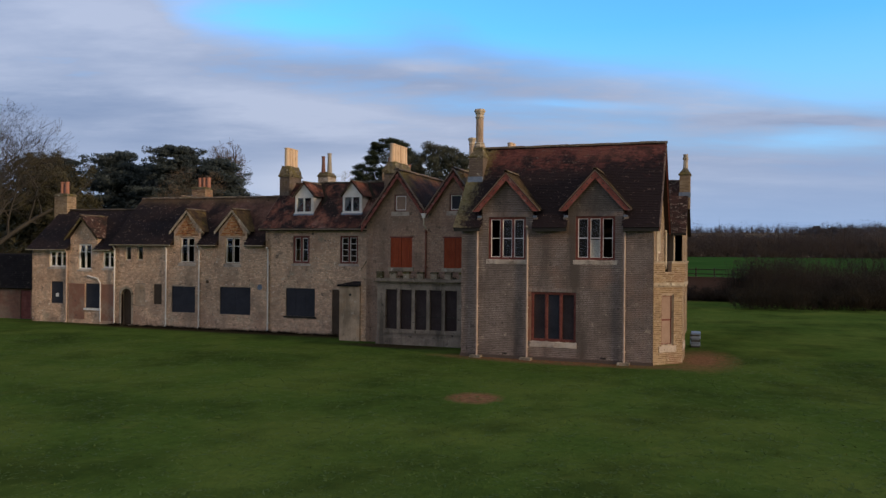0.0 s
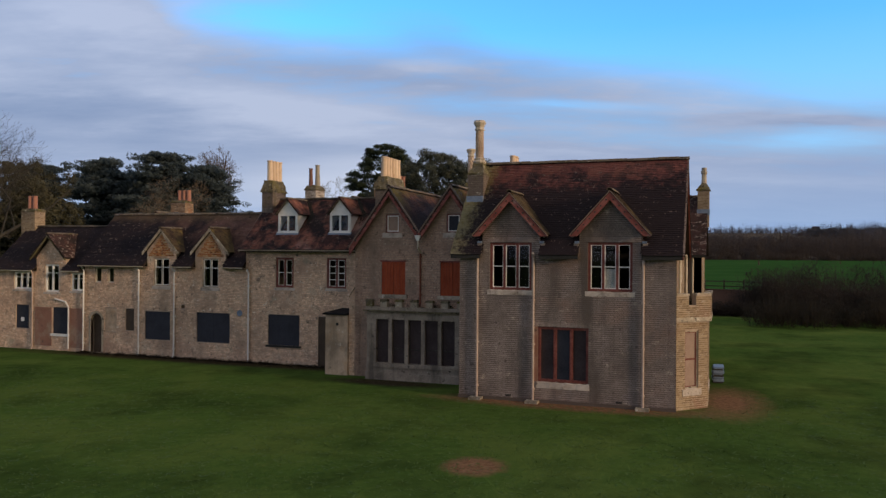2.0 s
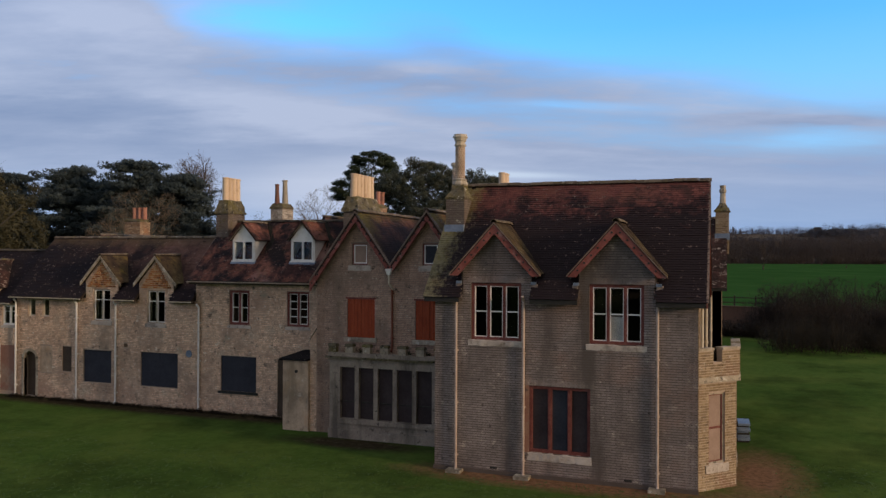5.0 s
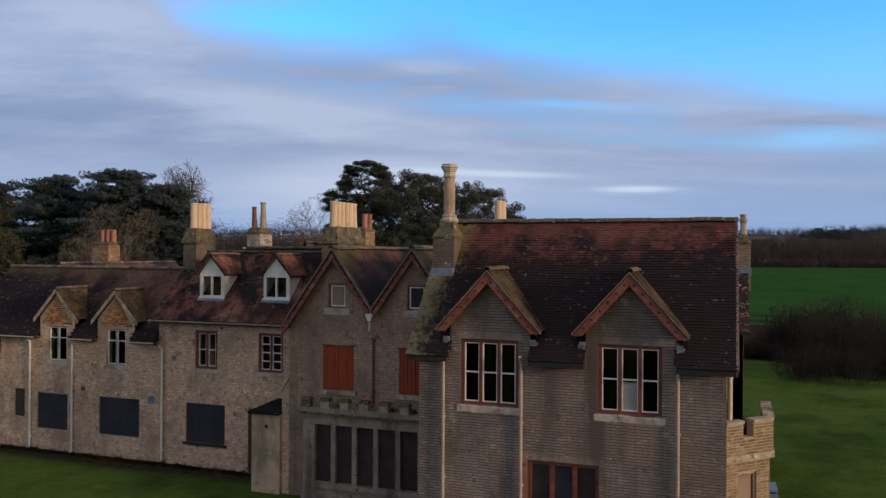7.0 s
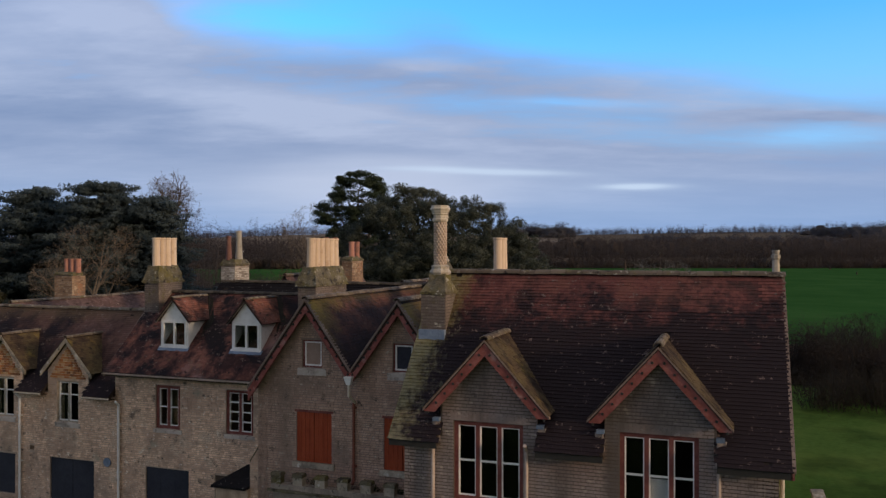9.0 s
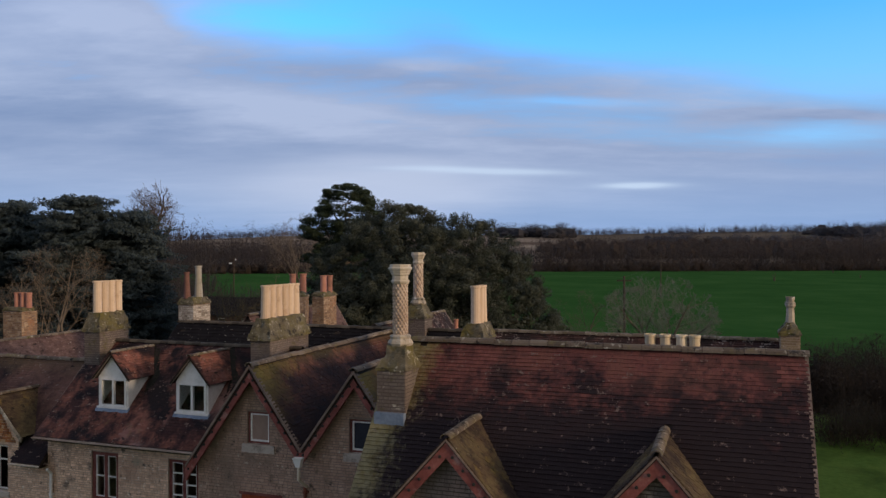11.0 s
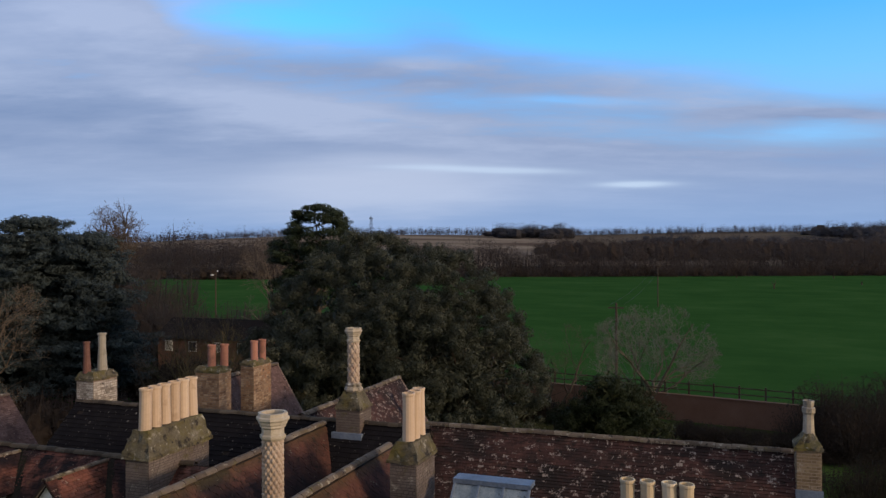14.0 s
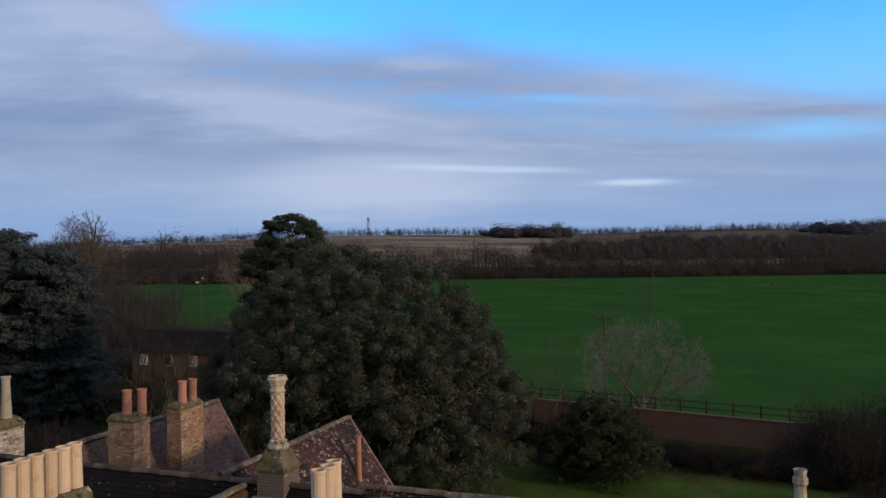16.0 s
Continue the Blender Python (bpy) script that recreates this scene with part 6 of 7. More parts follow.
pots(c_, [(-22.62, 13.0)], 0.13, 9.95, 11.06, M_pot_dark, "tall", label="dark red tapered pot")
pots(c_, [(-22.45, 13.55)], 0.16, 9.95, 11.32, M_pot_white, "tall", label="tall pale pot")
c_ = stack(rear, -18.71, -17.74, 13.9, 14.6, 6.5, 10.05, M_patchstack, M_bed_dark, (0.03, 0.10, 0.08), label="patched tan stack with two red pots", rubble=True)
pots(c_, [(-18.25, 14.2), (-17.95, 14.5)], 0.14, 10.2, 10.98, M_pot_red, label="red clay pot")
c_ = stack(rear, -18.62, -18.05, 16.5, 17.7, 6.0, 9.92, M_patchstack, M_bed_dark, (0.03, 0.10, 0.08), label="patched tan stack with two red pots", rubble=True)
pots(c_, [(-18.25, 16.85), (-18.22, 17.35)], 0.14, 10.05, 10.83, M_pot_red, label="red clay pot")
pots(rear, [(-12.74, 19.1)], 0.10, 7.2, 8.83, M_pot_red, label="slim pink clay flue pot")
cC = stack(mid, -8.87, -8.2, 8.2, 9.45, 6.5, 9.22, M_stackstone, M_mortar, (0.06, 0.38, 0.10), label="grey stone stack with three buff pots", rubble=True)
pots(cC, [(-8.5, 8.47), (-8.5, 8.83), (-8.5, 9.19)], 0.15, 9.66, 10.84, M_pot, label="tall buff clay pot")

gar = thing("garden_range", "clay-tiled range behind the main block", "house")
fr = front(10.55)
wall(gar, fr, -8.5, 0.62, 6.0, stone=M_brick, seed=91, face=False)
wall(gar, Plane((0.62, 0, 0), Y, Z), 10.55, 16.5, lambda u: 8.7 - .92 * abs(u - 13.5), [13.5], stone=M_gold, bed=M_bed, seed=92)
wall(gar, Plane((0, 16.5, 0), -X, Z), -0.62, 9.6, 6.0, face=False, stone=M_brick)
pr, s_ = slope_front(10.2, 5.85, 13.5, 8.92)
rg = roof(gar, pr, -10.0, 0.84, s_, M_tile_pale, seed=93, chosen=(-8.0, 0.0, 3.5, 4.5), piece=M_tile_pale_piece)
pr, s_ = slope_back(16.8, 5.85, 13.5, 8.92)
roof(gar, pr, -0.84, 10.0, s_, M_tile_pale, seed=94)
ridge(rg, (-10.0, 13.5, 8.96), (0.84, 13.5, 8.96), M_ridge, r=.13, step=.4)
part("fascia", Shape().box(-8.5, .84, 10.15, 10.2, 5.72, 5.84), M_iron, gar)
c_ = stack(gar, 0.36, 0.92, 12.6, 13.22, 7.3, 9.23, M_gold, M_bed, (0.05, 0.29, 0.17), label="buff brick end stack with an octagonal stone pot")
pp = Shape().lathe(.66, 12.92, [(.165, 9.5), (.145, 9.62), (.125, 10.06), (.165, 10.12), (.165, 10.23), (.125, 10.25), (.145, 10.41), (.10, 10.41), (.09, 10.2)], 8, .39)
part("stone_pot", pp, M_stone, c_)
part("lead_flashing", Shape().box(.32, .96, 12.48, 12.59, 7.92, 8.22), M_lead, c_, "blue lead flashing")
downpipe(gar, 0.2, 10.55, 0, 5.6, M_cream)
lan = thing("roof_lantern", "low lead-clad glazed roof lantern between the ridges", "roof lantern")
part("lantern_base", Shape().box(-7.5, -5.6, 8.4, 9.8, 4.0, 8.2), M_lead, lan)
for i in range(3):
    t = Shape().prism([(-7.44 + i * .61, 8.42, 8.2), (-7.44 + i * .61, 8.9, 8.70), (-7.44 + i * .61, 8.93, 8.67), (-7.44 + i * .61, 8.46, 8.17)], (.58, 0, 0))
    part("pane", t, M_wired, lan, "clouded blue-grey wired glass")
part("lantern_ridge", Shape().box(-7.5, -5.6, 8.82, 9.3, 8.68, 8.79), M_lead, lan, "pale blue-grey lead ridge")
for i in range(4):
    part("glazing_bar", Shape().prism([(-7.48 + i * .61, 8.38, 8.22), (-7.48 + i * .61, 8.88, 8.76), (-7.48 + i * .61, 8.94, 8.74), (-7.48 + i * .61, 8.44, 8.18)], (.05, 0, 0)), M_lead, lan)


# ---- ground ----
def rise(x, y):
    """Height of the land: level about the house, a field that climbs gently, low hills beyond."""
    d = -0.336 * x + 0.942 * y
    s = 0.942 * x + 0.336 * y
    t = min(max((d - 470) / 900, 0.0), 1.0)
    h = 32 * t * t * (3 - 2 * t)
    near = min(max((d - 75) / 225, 0.0), 1.0)
    h += 3.5 * near * near * (3 - 2 * near)
    h += t * (7 * math.sin(s / 310 + 0.6) + 4 * math.sin(s / 140 + d / 400))
    far = min(max((d - 1500) / 800, 0.0), 1.0)
    return h - 45 * far


gs, us = Shape(), sorted({*np.round(np.concatenate([np.linspace(-60, 40, 26), np.linspace(-400, 400, 41), np.linspace(-2600, 2600, 53)]), 1).tolist()})
vs_ = sorted({*np.round(np.concatenate([np.linspace(-60, 70, 27), np.linspace(-300, 500, 41), np.linspace(-600, 2400, 76)]), 1).tolist()})
gs.v = [(0.942 * s - 0.336 * d, 0.336 * s + 0.942 * d, rise(0.942 * s - 0.336 * d, 0.336 * s + 0.942 * d)) for d in vs_ for s in us]
nu = len(us)
gs.f = [(j * nu + i, j * nu + i + 1, (j + 1) * nu + i + 1, (j + 1) * nu + i) for j in range(len(vs_) - 1) for i in range(nu - 1)]
gs.smooth = True


def ground_material():
    m = bpy.data.materials.new("grass_and_fields")
    m.use_nodes = True
    nt = m.node_tree
    b = nt.nodes["Principled BSDF"]
    b.inputs["Roughness"].default_value = 0.95
    b.inputs["Specular IOR Level"].default_value = 0.0
    L = nt.links.new
    geo = nt.nodes.new("ShaderNodeNewGeometry")
    pos = geo.outputs["Position"]

    def nz(sc, det, ro, stretch=(1, 1, 1), w=0.0):
        mp = nt.nodes.new("ShaderNodeMapping")
        mp.inputs["Scale"].default_value = stretch
        L(pos, mp.inputs[0])
        n = nt.nodes.new("ShaderNodeTexNoise")
        n.noise_dimensions = "4D"
        n.inputs["Scale"].default_value, n.inputs["Detail"].default_value, n.inputs["Roughness"].default_value, n.inputs["W"].default_value = sc, det, ro, w
        L(mp.outputs[0], n.inputs["Vector"])
        return n.outputs[0]

    def ramp(f, stops):
        r = nt.nodes.new("ShaderNodeValToRGB")
        e = r.color_ramp.elements
        while len(e) < len(stops):
            e.new(.5)
        for el, (p, c) in zip(e, stops):
            el.position, el.color = p, (*c, 1)
        L(f, r.inputs[0])
        return r.outputs[0]

    def mix(f, a, c):
        n = nt.nodes.new("ShaderNodeMix")
        n.data_type = "RGBA"
        L(f, n.inputs["Factor"])
        L(a, n.inputs[6])
        if isinstance(c, tuple):
            n.inputs[7].default_value = (*c, 1)
        else:
            L(c, n.inputs[7])
        return n.outputs[2]

    def dist(v, scale, radius, soft, wob=0.0):
        """A blotch about a place."""
        a = nt.nodes.new("ShaderNodeVectorMath")
        a.operation = "SUBTRACT"
        L(pos, a.inputs[0])
        a.inputs[1].default_value = v
        s = nt.nodes.new("ShaderNodeVectorMath")
        s.operation = "MULTIPLY"
        L(a.outputs[0], s.inputs[0])
        s.inputs[1].default_value = scale
        l = nt.nodes.new("ShaderNodeVectorMath")
        l.operation = "LENGTH"
        L(s.outputs[0], l.inputs[0])
        k = nt.nodes.new("ShaderNodeMath")
        k.operation = "MULTIPLY_ADD"
        L(nz(2.2, 5, .7), k.inputs[0])
        k.inputs[1].default_value = wob
        L(l.outputs["Value"], k.inputs[2])
        return ramp(k.outputs[0], [(0.0, (1, 1, 1)), (radius, (1, 1, 1)), (min(radius + soft, 1.0), (0, 0, 0))])

    grass = ramp(nz(0.16, 6, .62), [(.30, (.036, .070, .017)), (.5, (.056, .102, .023)), (.68, (.088, .132, .034))])
    tuft = ramp(nz(2.6, 6, .7), [(.30, (.026, .048, .012)), (.5, (.055, .100, .023)), (.74, (.096, .142, .038))])
    f1 = nt.nodes.new("ShaderNodeValue")
    f1.outputs[0].default_value = 0.5
    col = mix(f1.outputs[0], grass, tuft)
    col = mix(ramp(nz(1.1, 5, .6, w=4.0), [(.62, (0, 0, 0)), (.74, (.75, .75, .75))]), col, (.098, .118, .034))
    col = mix(ramp(nz(0.9, 4, .6, w=9.0), [(.70, (0, 0, 0)), (.76, (.35, .35, .35))]), col, (.016, .022, .008))
    col = mix(ramp(nz(.22, 4, .55, w=14.0), [(.46, (0, 0, 0)), (.64, (.60, .60, .60))]), col, (.098, .136, .034))
    col = mix(ramp(nz(.30, 5, .6, w=21.0), [(.48, (0, 0, 0)), (.64, (.65, .65, .65))]), col, (.024, .042, .012))
    dirt = ramp(nz(5.0, 5, .7), [(.3, (.10, .055, .03)), (.7, (.27, .155, .095))])
    col = mix(dist((-4.8, -9.8, 0), (.55, .5, 0), .50, .25, .35), col, dirt)
    col = mix(dist((1.9, 2.8, 0), (.36, .15, 0), .42, .5, .5), col, dirt)
    col = mix(dist((-4.0, -.15, 0), (.10, .50, 0), .52, .35, .42), col, dirt)
    soil = ramp(nz(3.0, 5, .7, w=2.0), [(.3, (.022, .018, .011)), (.55, (.05, .04, .024)), (.75, (.11, .085, .055))])
    col = mix(dist((-24.5, 4.75, 0), (.034, .55, 0), .40, .35, .30), col, soil)
    col = mix(dist((-12.6, 2.1, 0), (.16, .55, 0), .40, .35, .30), col, soil)
    # brown leaf litter, with the trees' shade painted into its dark tones
    shaded_litter = ramp(nz(1.6, 6, .7, w=6.0), [(.3, (.018, .020, .010)), (.5, (.040, .036, .020)), (.7, (.062, .052, .030))])
    col = mix(dist((-3, 53.5, 0), (.034, .10, 0), .50, .35, .35), col, shaded_litter)
    col = mix(dist((-40, 48, 0), (.022, .035, 0), .50, .35, .30), col, shaded_litter)
    # fields far off: grass, then ploughed land on the hills
    d = nt.nodes.new("ShaderNodeVectorMath")
    d.operation = "DOT_PRODUCT"
    L(pos, d.inputs[0])
    d.inputs[1].default_value = (-.000336, .000942, 0)
    field = ramp(nz(.05, 8, .7, (1, 1.4, 1)), [(.32, (.022, .066, .018)), (.5, (.031, .086, .023)), (.68, (.043, .102, .030))])
    col = mix(ramp(d.outputs["Value"], [(.058, (0, 0, 0)), (.066, (1, 1, 1))]), col, field)
    plough = ramp(nz(.006, 5, .5, (1, 2.5, 1)), [(.35, (.10, .073, .060)), (.5, (.21, .17, .135)), (.62, (.27, .225, .18)), (.66, (.08, .10, .06))])
    across = nt.nodes.new("ShaderNodeVectorMath")
    across.operation = "DOT_PRODUCT"
    L(pos, across.inputs[0])
    across.inputs[1].default_value = (.000942, .000336, 0)
    plough = mix(ramp(across.outputs["Value"], [(.12, (0, 0, 0)), (.15, (.8, .8, .8))]), plough, (.105, .088, .070))
    col = mix(ramp(d.outputs["Value"], [(.47, (0, 0, 0)), (.49, (1, 1, 1))]), col, plough)
    floor_ = ramp(d.outputs["Value"], [(.298, (0, 0, 0)), (.302, (1, 1, 1)), (.475, (1, 1, 1)), (.485, (0, 0, 0))])
    col = mix(floor_, col, (.045, .034, .028))
    L(col, b.inputs["Base Color"])
    bp = nt.nodes.new("ShaderNodeBump")
    bp.inputs["Strength"].default_value, bp.inputs["Distance"].default_value = .8, .08
    L(nz(6.0, 6, .7), bp.inputs["Height"])
    L(bp.outputs[0], b.inputs["Normal"])
    return m


ground = part("ground", gs, ground_material(), None, "rough green lawn with fields and low hills beyond", "structure")
ground["category"] = "ground"


# ---- trees ----
def bare_tree(name, at, height, label, seed, wide=0.8, bark=None, twigs=None, buds=900, trunk=0.26, twig=0.012, category="tree", group="bare trees", low=0.30):
    """A leafless tree: a trunk that forks into limbs, each branching three or four times more, all kept within a rounded crown."""
    rng = random.Random(seed)
    w, half = height * wide / 2, height * (1 - low) / 2
    mid_z = height * low + half
    share = (buds / 1000) ** (1 / 3)
    kids = [0, max(3, round(7 * share)), max(3, round(6 * share)), max(2, round(4 * share)), 3]
    deep = 5 if buds > 300 else 3
    a, b = Shape(), Shape()

    def room(p, d):
        """How far it is from p along d to the crown's outside."""
        o = Vector((p.x / w, p.y / w, (p.z - mid_z) / half))
        e = Vector((d.x / w, d.y / w, d.z / half))
        q, h, c = e.dot(e), o.dot(e), o.dot(o) - 1
        k = h * h - q * c
        return max(0.0, (-h + math.sqrt(k)) / q) if k > 0 else 0.0

    def limb(p, d, length, r, level):
        n = (0, 6, 5, 3, 2, 1)[level]
        pts, ways, rads = [p], [d], [r]
        for i in range(n):
            sway = .21 if level < 3 else .26
            d = (d + Vector((rng.gauss(0, sway), rng.gauss(0, sway), rng.gauss(.05, sway)))).normalized()
            p = p + d * (length / n)
            pts.append(p)
            ways.append(d)
            rads.append(max(r * (1 - .88 * (i + 1) / n), twig * .22))
        for i in range(n):
            (a if level < 3 else b).tube(pts[i], pts[i + 1], rads[i], rads[i + 1], 6 if level == 1 else 4 if level == 2 else 3)
        if level >= deep:
            return
        m, turn = kids[level], rng.uniform(0, 6.28)
        for i in range(m):
            t = (.22 + .78 * (i + rng.random()) / m) * n
            k = min(int(t), n - 1)
            q = pts[k].lerp(pts[k + 1], t - k)
            turn += 2.4 + rng.uniform(-.4, .4)
            u = ways[k].orthogonal().normalized()
            v = ways[k].cross(u)
            lean = radians(rng.uniform(30, 58))
            e = (ways[k] * math.cos(lean) + (u * math.cos(turn) + v * math.sin(turn)) * math.sin(lean) + Z * .12).normalized()
            l = min(length * rng.uniform(.50, .75) * (1.15 - .5 * t / n), room(q, e) * rng.uniform(.66, 1.10))
            if l > height * .012:
                limb(q, e, l, max(rads[k] * rng.uniform(.42, .62), twig * (.5 if level < 4 else .3)), level + 1)

    fork = Vector((rng.gauss(0, .02) * height, rng.gauss(0, .02) * height, height * trunk))
    base_r = height * .021 + twig * 3
    a.tube((0, 0, -.2), fork * .5, base_r * 1.25, base_r, 9)
    a.tube(fork * .5, fork, base_r, base_r * .85, 9)
    limbs = max(5, round(8 * share))
    for i in range(limbs):
        t, e = 2.4 * i + rng.uniform(-.3, .3), radians(82 - 58 * math.sqrt((i + .3) / limbs) + rng.uniform(-6, 6))
        d = Vector((math.cos(t) * math.cos(e), math.sin(t) * math.cos(e), math.sin(e)))
        p = fork * rng.uniform(.72, 1.0)
        limb(p, d, room(p, d) * rng.uniform(.85, 1.0) if room(p, d) > 0 else height * .10, base_r * rng.uniform(.40, .62), 1)
    ob = thing(name, label, category, group, at=at)
    part("trunk", a, bark or M_bark, ob)
    part("twig_mass", b, twigs or M_twig, ob, kind="stuff")
    return ob


def leaf_quads(rng, centres, radii, per, size, flat=1.0, up=0.0):
    """Small leaf faces scattered through clumps, turned every way."""
    n = len(centres) * per
    c = np.repeat(np.asarray(centres), per, axis=0)
    r = np.repeat(np.asarray(radii), per)[:, None]
    d = rng.normal(size=(n, 3))
    d /= np.linalg.norm(d, axis=1)[:, None]
    p = c + d * r * (rng.random((n, 1)) ** .28) * np.array([1, 1, flat])
    a = np.cross(d * np.array([1, 1, 1 + up]) + rng.normal(size=(n, 3)) * .35, rng.normal(size=(n, 3)))
    a /= np.linalg.norm(a, axis=1)[:, None]
    b = np.cross(a, d + rng.normal(size=(n, 3)) * .35)
    b /= np.linalg.norm(b, axis=1)[:, None]
    s = size * (.6 + .8 * rng.random((n, 1)))
    return np.stack([p - a * s, p - b * s * .5, p + a * s, p + b * s * .5], axis=1).reshape(-1, 3)


def crown_tree(name, at, label, seed, lobes, clumps, per, size, material, clump_r=(.6, 1.1), trunk_h=3.0, trunk_r=.4, flat=.8, category="tree", skirt=0.0, bark=None, core=True, bulges=0):
    """A tree whose crown is many leaf clumps over the skin of several lobes. lobes: (x, y, z, rx, ry, rz)."""
    rng = np.random.default_rng(seed)
    lobes = np.asarray(lobes, float)
    area = lobes[:, 3] * lobes[:, 5]
    cs, rs, lumps = [], [], []

    def skin(lo, hi):
        """A place on the outside of the lobes, and the way out from there."""
        while True:
            k = rng.choice(len(lobes), p=area / area.sum())
            d = rng.normal(size=3)
            d /= np.linalg.norm(d)
            q = lobes[k, :3] + d * lobes[k, 3:] * rng.uniform(lo, hi)
            if d[2] > -.75 and q[2] >= skirt and not ((((q - lobes[:, :3]) / (lobes[:, 3:] * .80)) ** 2).sum(1) < 1).any():
                return q, d

    for _ in range(bulges):
        lumps.append((*skin(.82, .98), rng.uniform(.9, 1.7)))
    while len(cs) < clumps:
        if bulges and rng.random() < .85:
            q, d, r = lumps[rng.integers(bulges)]
            e = rng.normal(size=3)
            e /= np.linalg.norm(e)
            if e @ (d + np.array([0, 0, .5])) < -.1:
                continue
            q = q + e * r * rng.uniform(.75, 1.0)
        else:
            q, d = skin(.80, 1.0 if bulges else 1.10)
        cs.append(q)
        rs.append(rng.uniform(*clump_r))
    ob = thing(name, label, category, at=at)
    heart = [tuple(lobes[k, :3] + lobes[k, 3:] * rng.normal(size=3) * .30) for k in rng.choice(len(lobes), clumps // 4 if core else 3, p=area / area.sum())]
    leaves = np.concatenate([leaf_quads(rng, cs, rs, per, size, flat), leaf_quads(rng, heart, [clump_r[1] * 2.2] * len(heart), 70, size * 3.0, flat)])
    leaves = leaves.reshape(-1, 4, 3)[:, :3].reshape(-1, 3)
    part("crown", quads("crown", leaves, material, 3), None, ob, kind="stuff")
    r2 = random.Random(seed)
    s = Shape()
    s.tube((0, 0, -.2), (0, 0, trunk_h), trunk_r * 1.25, trunk_r, 9)
    for k in range(len(lobes)):
        c = Vector(lobes[k, :3])
        s.tube((0, 0, trunk_h * .8), c, trunk_r * .5, trunk_r * .16, 6)
        for _ in range(4):
            d = Vector((r2.gauss(0, 1), r2.gauss(0, 1), r2.gauss(.3, .7))).normalized()
            s.tube(c, c + Vector((d.x * lobes[k, 3], d.y * lobes[k, 4], d.z * lobes[k, 5])) * .62, trunk_r * .16, .03, 5)
    part("trunk", s, bark or M_bark, ob)
    return ob


def cedar(name, at, height, reach, label, seed, tiers=20, bare_below=.18, material=None):
    """A cedar: a straight trunk with level plates of needles on long boughs."""
    rng = np.random.default_rng(seed)
    s, cs, rs = Shape(), [], []
    s.tube((0, 0, -.2), (0, 0, height * .96), height * .035, .06, 9)
    for t in range(tiers):
        f = bare_below + (1 - bare_below) * (t / (tiers - 1)) ** .9
        z = height * min(1.0, f + rng.uniform(-.02, .02))
        length = reach * (1 - .62 * f ** 2.2) * rng.uniform(.75, 1.1)
        n = int(rng.integers(5, 8))
        for i in range(n):
            a = 2 * math.pi * (i + rng.random() * .7) / n + t
            l = length * rng.uniform(.6, 1.1)
            root = z - .4 + rng.uniform(-.035, .035) * height
            tip = Vector((math.cos(a) * l, math.sin(a) * l, min(root + rng.uniform(-.03, .13) * height * .5, height)))
            s.tube((0, 0, root), Vector((0, 0, root)).lerp(tip, .8), .10, .03, 5)
            for k in range(int(7 + l * 4.4)):
                q = rng.uniform(.18, 1.0)
                w = l * .26 * (1 - .4 * q)
                c = Vector((0, 0, root)).lerp(tip, q) + Vector((rng.normal() * w, rng.normal() * w, rng.uniform(-.30, .30) - .25 * q))
                cs.append(tuple(c))
                rs.append(rng.uniform(.35, .75))
    for _ in range(12):
        cs.append((rng.normal() * .4, rng.normal() * .4, height * rng.uniform(.93, 1.0)))
        rs.append(.5)
    ob = thing(name, label, "tree", at=at)
    part("trunk", s, M_bark, ob)
    leaves = leaf_quads(rng, cs, rs, 26, .22, .42, .5).reshape(-1, 4, 3)[:, :3].reshape(-1, 3)
    part("foliage", quads("foliage", leaves, material or M_cedarleaf, 3), None, ob, kind="stuff")
    return ob


# cedars and dark evergreens beyond the wing
cedar("cedar_tree", (-60.5, 46, 0), 17.0, 8.4, "dark blue-green cedar with level plates of foliage", 1)
cedar("cedar_tree", (-70, 47, 0), 16.9, 8.5, "broad flat-topped dark cedar behind the service wing", 2)
cedar("cedar_tree", (-80, 46, 0), 16.2, 8.5, "broad flat-topped dark cedar behind the service wing", 3)
cedar("cedar_tree", (-75, 56, 0), 16.0, 8.5, "dark cedar standing in the second row", 4)
cedar("cedar_tree", (-89, 42, 0), 15.0, 8.0, "dark cedar at the end of the row", 41)

cedar("cedar_tree", (-55.6, 47.6, 0), 15.6, 6.4, "lower dark cedar beside the bare oak", 42)
crown_tree("ivy_clad_tree", (-64, 30, 0), "brown-green ivy-clad tree beyond the end cottage", 43,
           [(0, 0, 10.5, 4.2, 3.6, 4.2), (-3.5, 0, 8.0, 3.6, 3.2, 3.8), (3.2, -.5, 8.2, 3.4, 3.2, 3.6), (0, 0, 5.0, 5.0, 4.2, 4.0)],
           420, 110, .13, M_ivy, (.40, .80), 5.0, .4, .8, bulges=60)
# the great holm oak, the pine over it
crown_tree("holm_oak", (-23.6, 41, 0), "great round evergreen holm oak with dense grey-green crown", 5,
           [(0, 0, 8.0, 8.4, 7.0, 6.9), (-5.0, -1, 5.2, 4.8, 6, 4.6), (6.0, -1, 5.4, 5.0, 6, 5.6), (7.4, -1, 3.6, 3.4, 5, 4.2), (1.0, -3.5, 5.0, 6.4, 5.0, 5.4), (-1.2, 1, 10.4, 4.4, 5, 4.6), (3.2, 1, 8.8, 5.4, 5, 4.6), (-4.4, -2.5, 7.8, 3.4, 3.4, 3.2), (4.4, -4.0, 7.0, 3.2, 3.2, 3.4), (-1.5, -5.5, 7.4, 3.4, 2.8, 3.2), (6.8, -3.5, 4.4, 2.8, 2.6, 3.0)],
           1500, 250, .092, M_oakleaf, (.35, .62), 2.6, .75, .85, bulges=190)
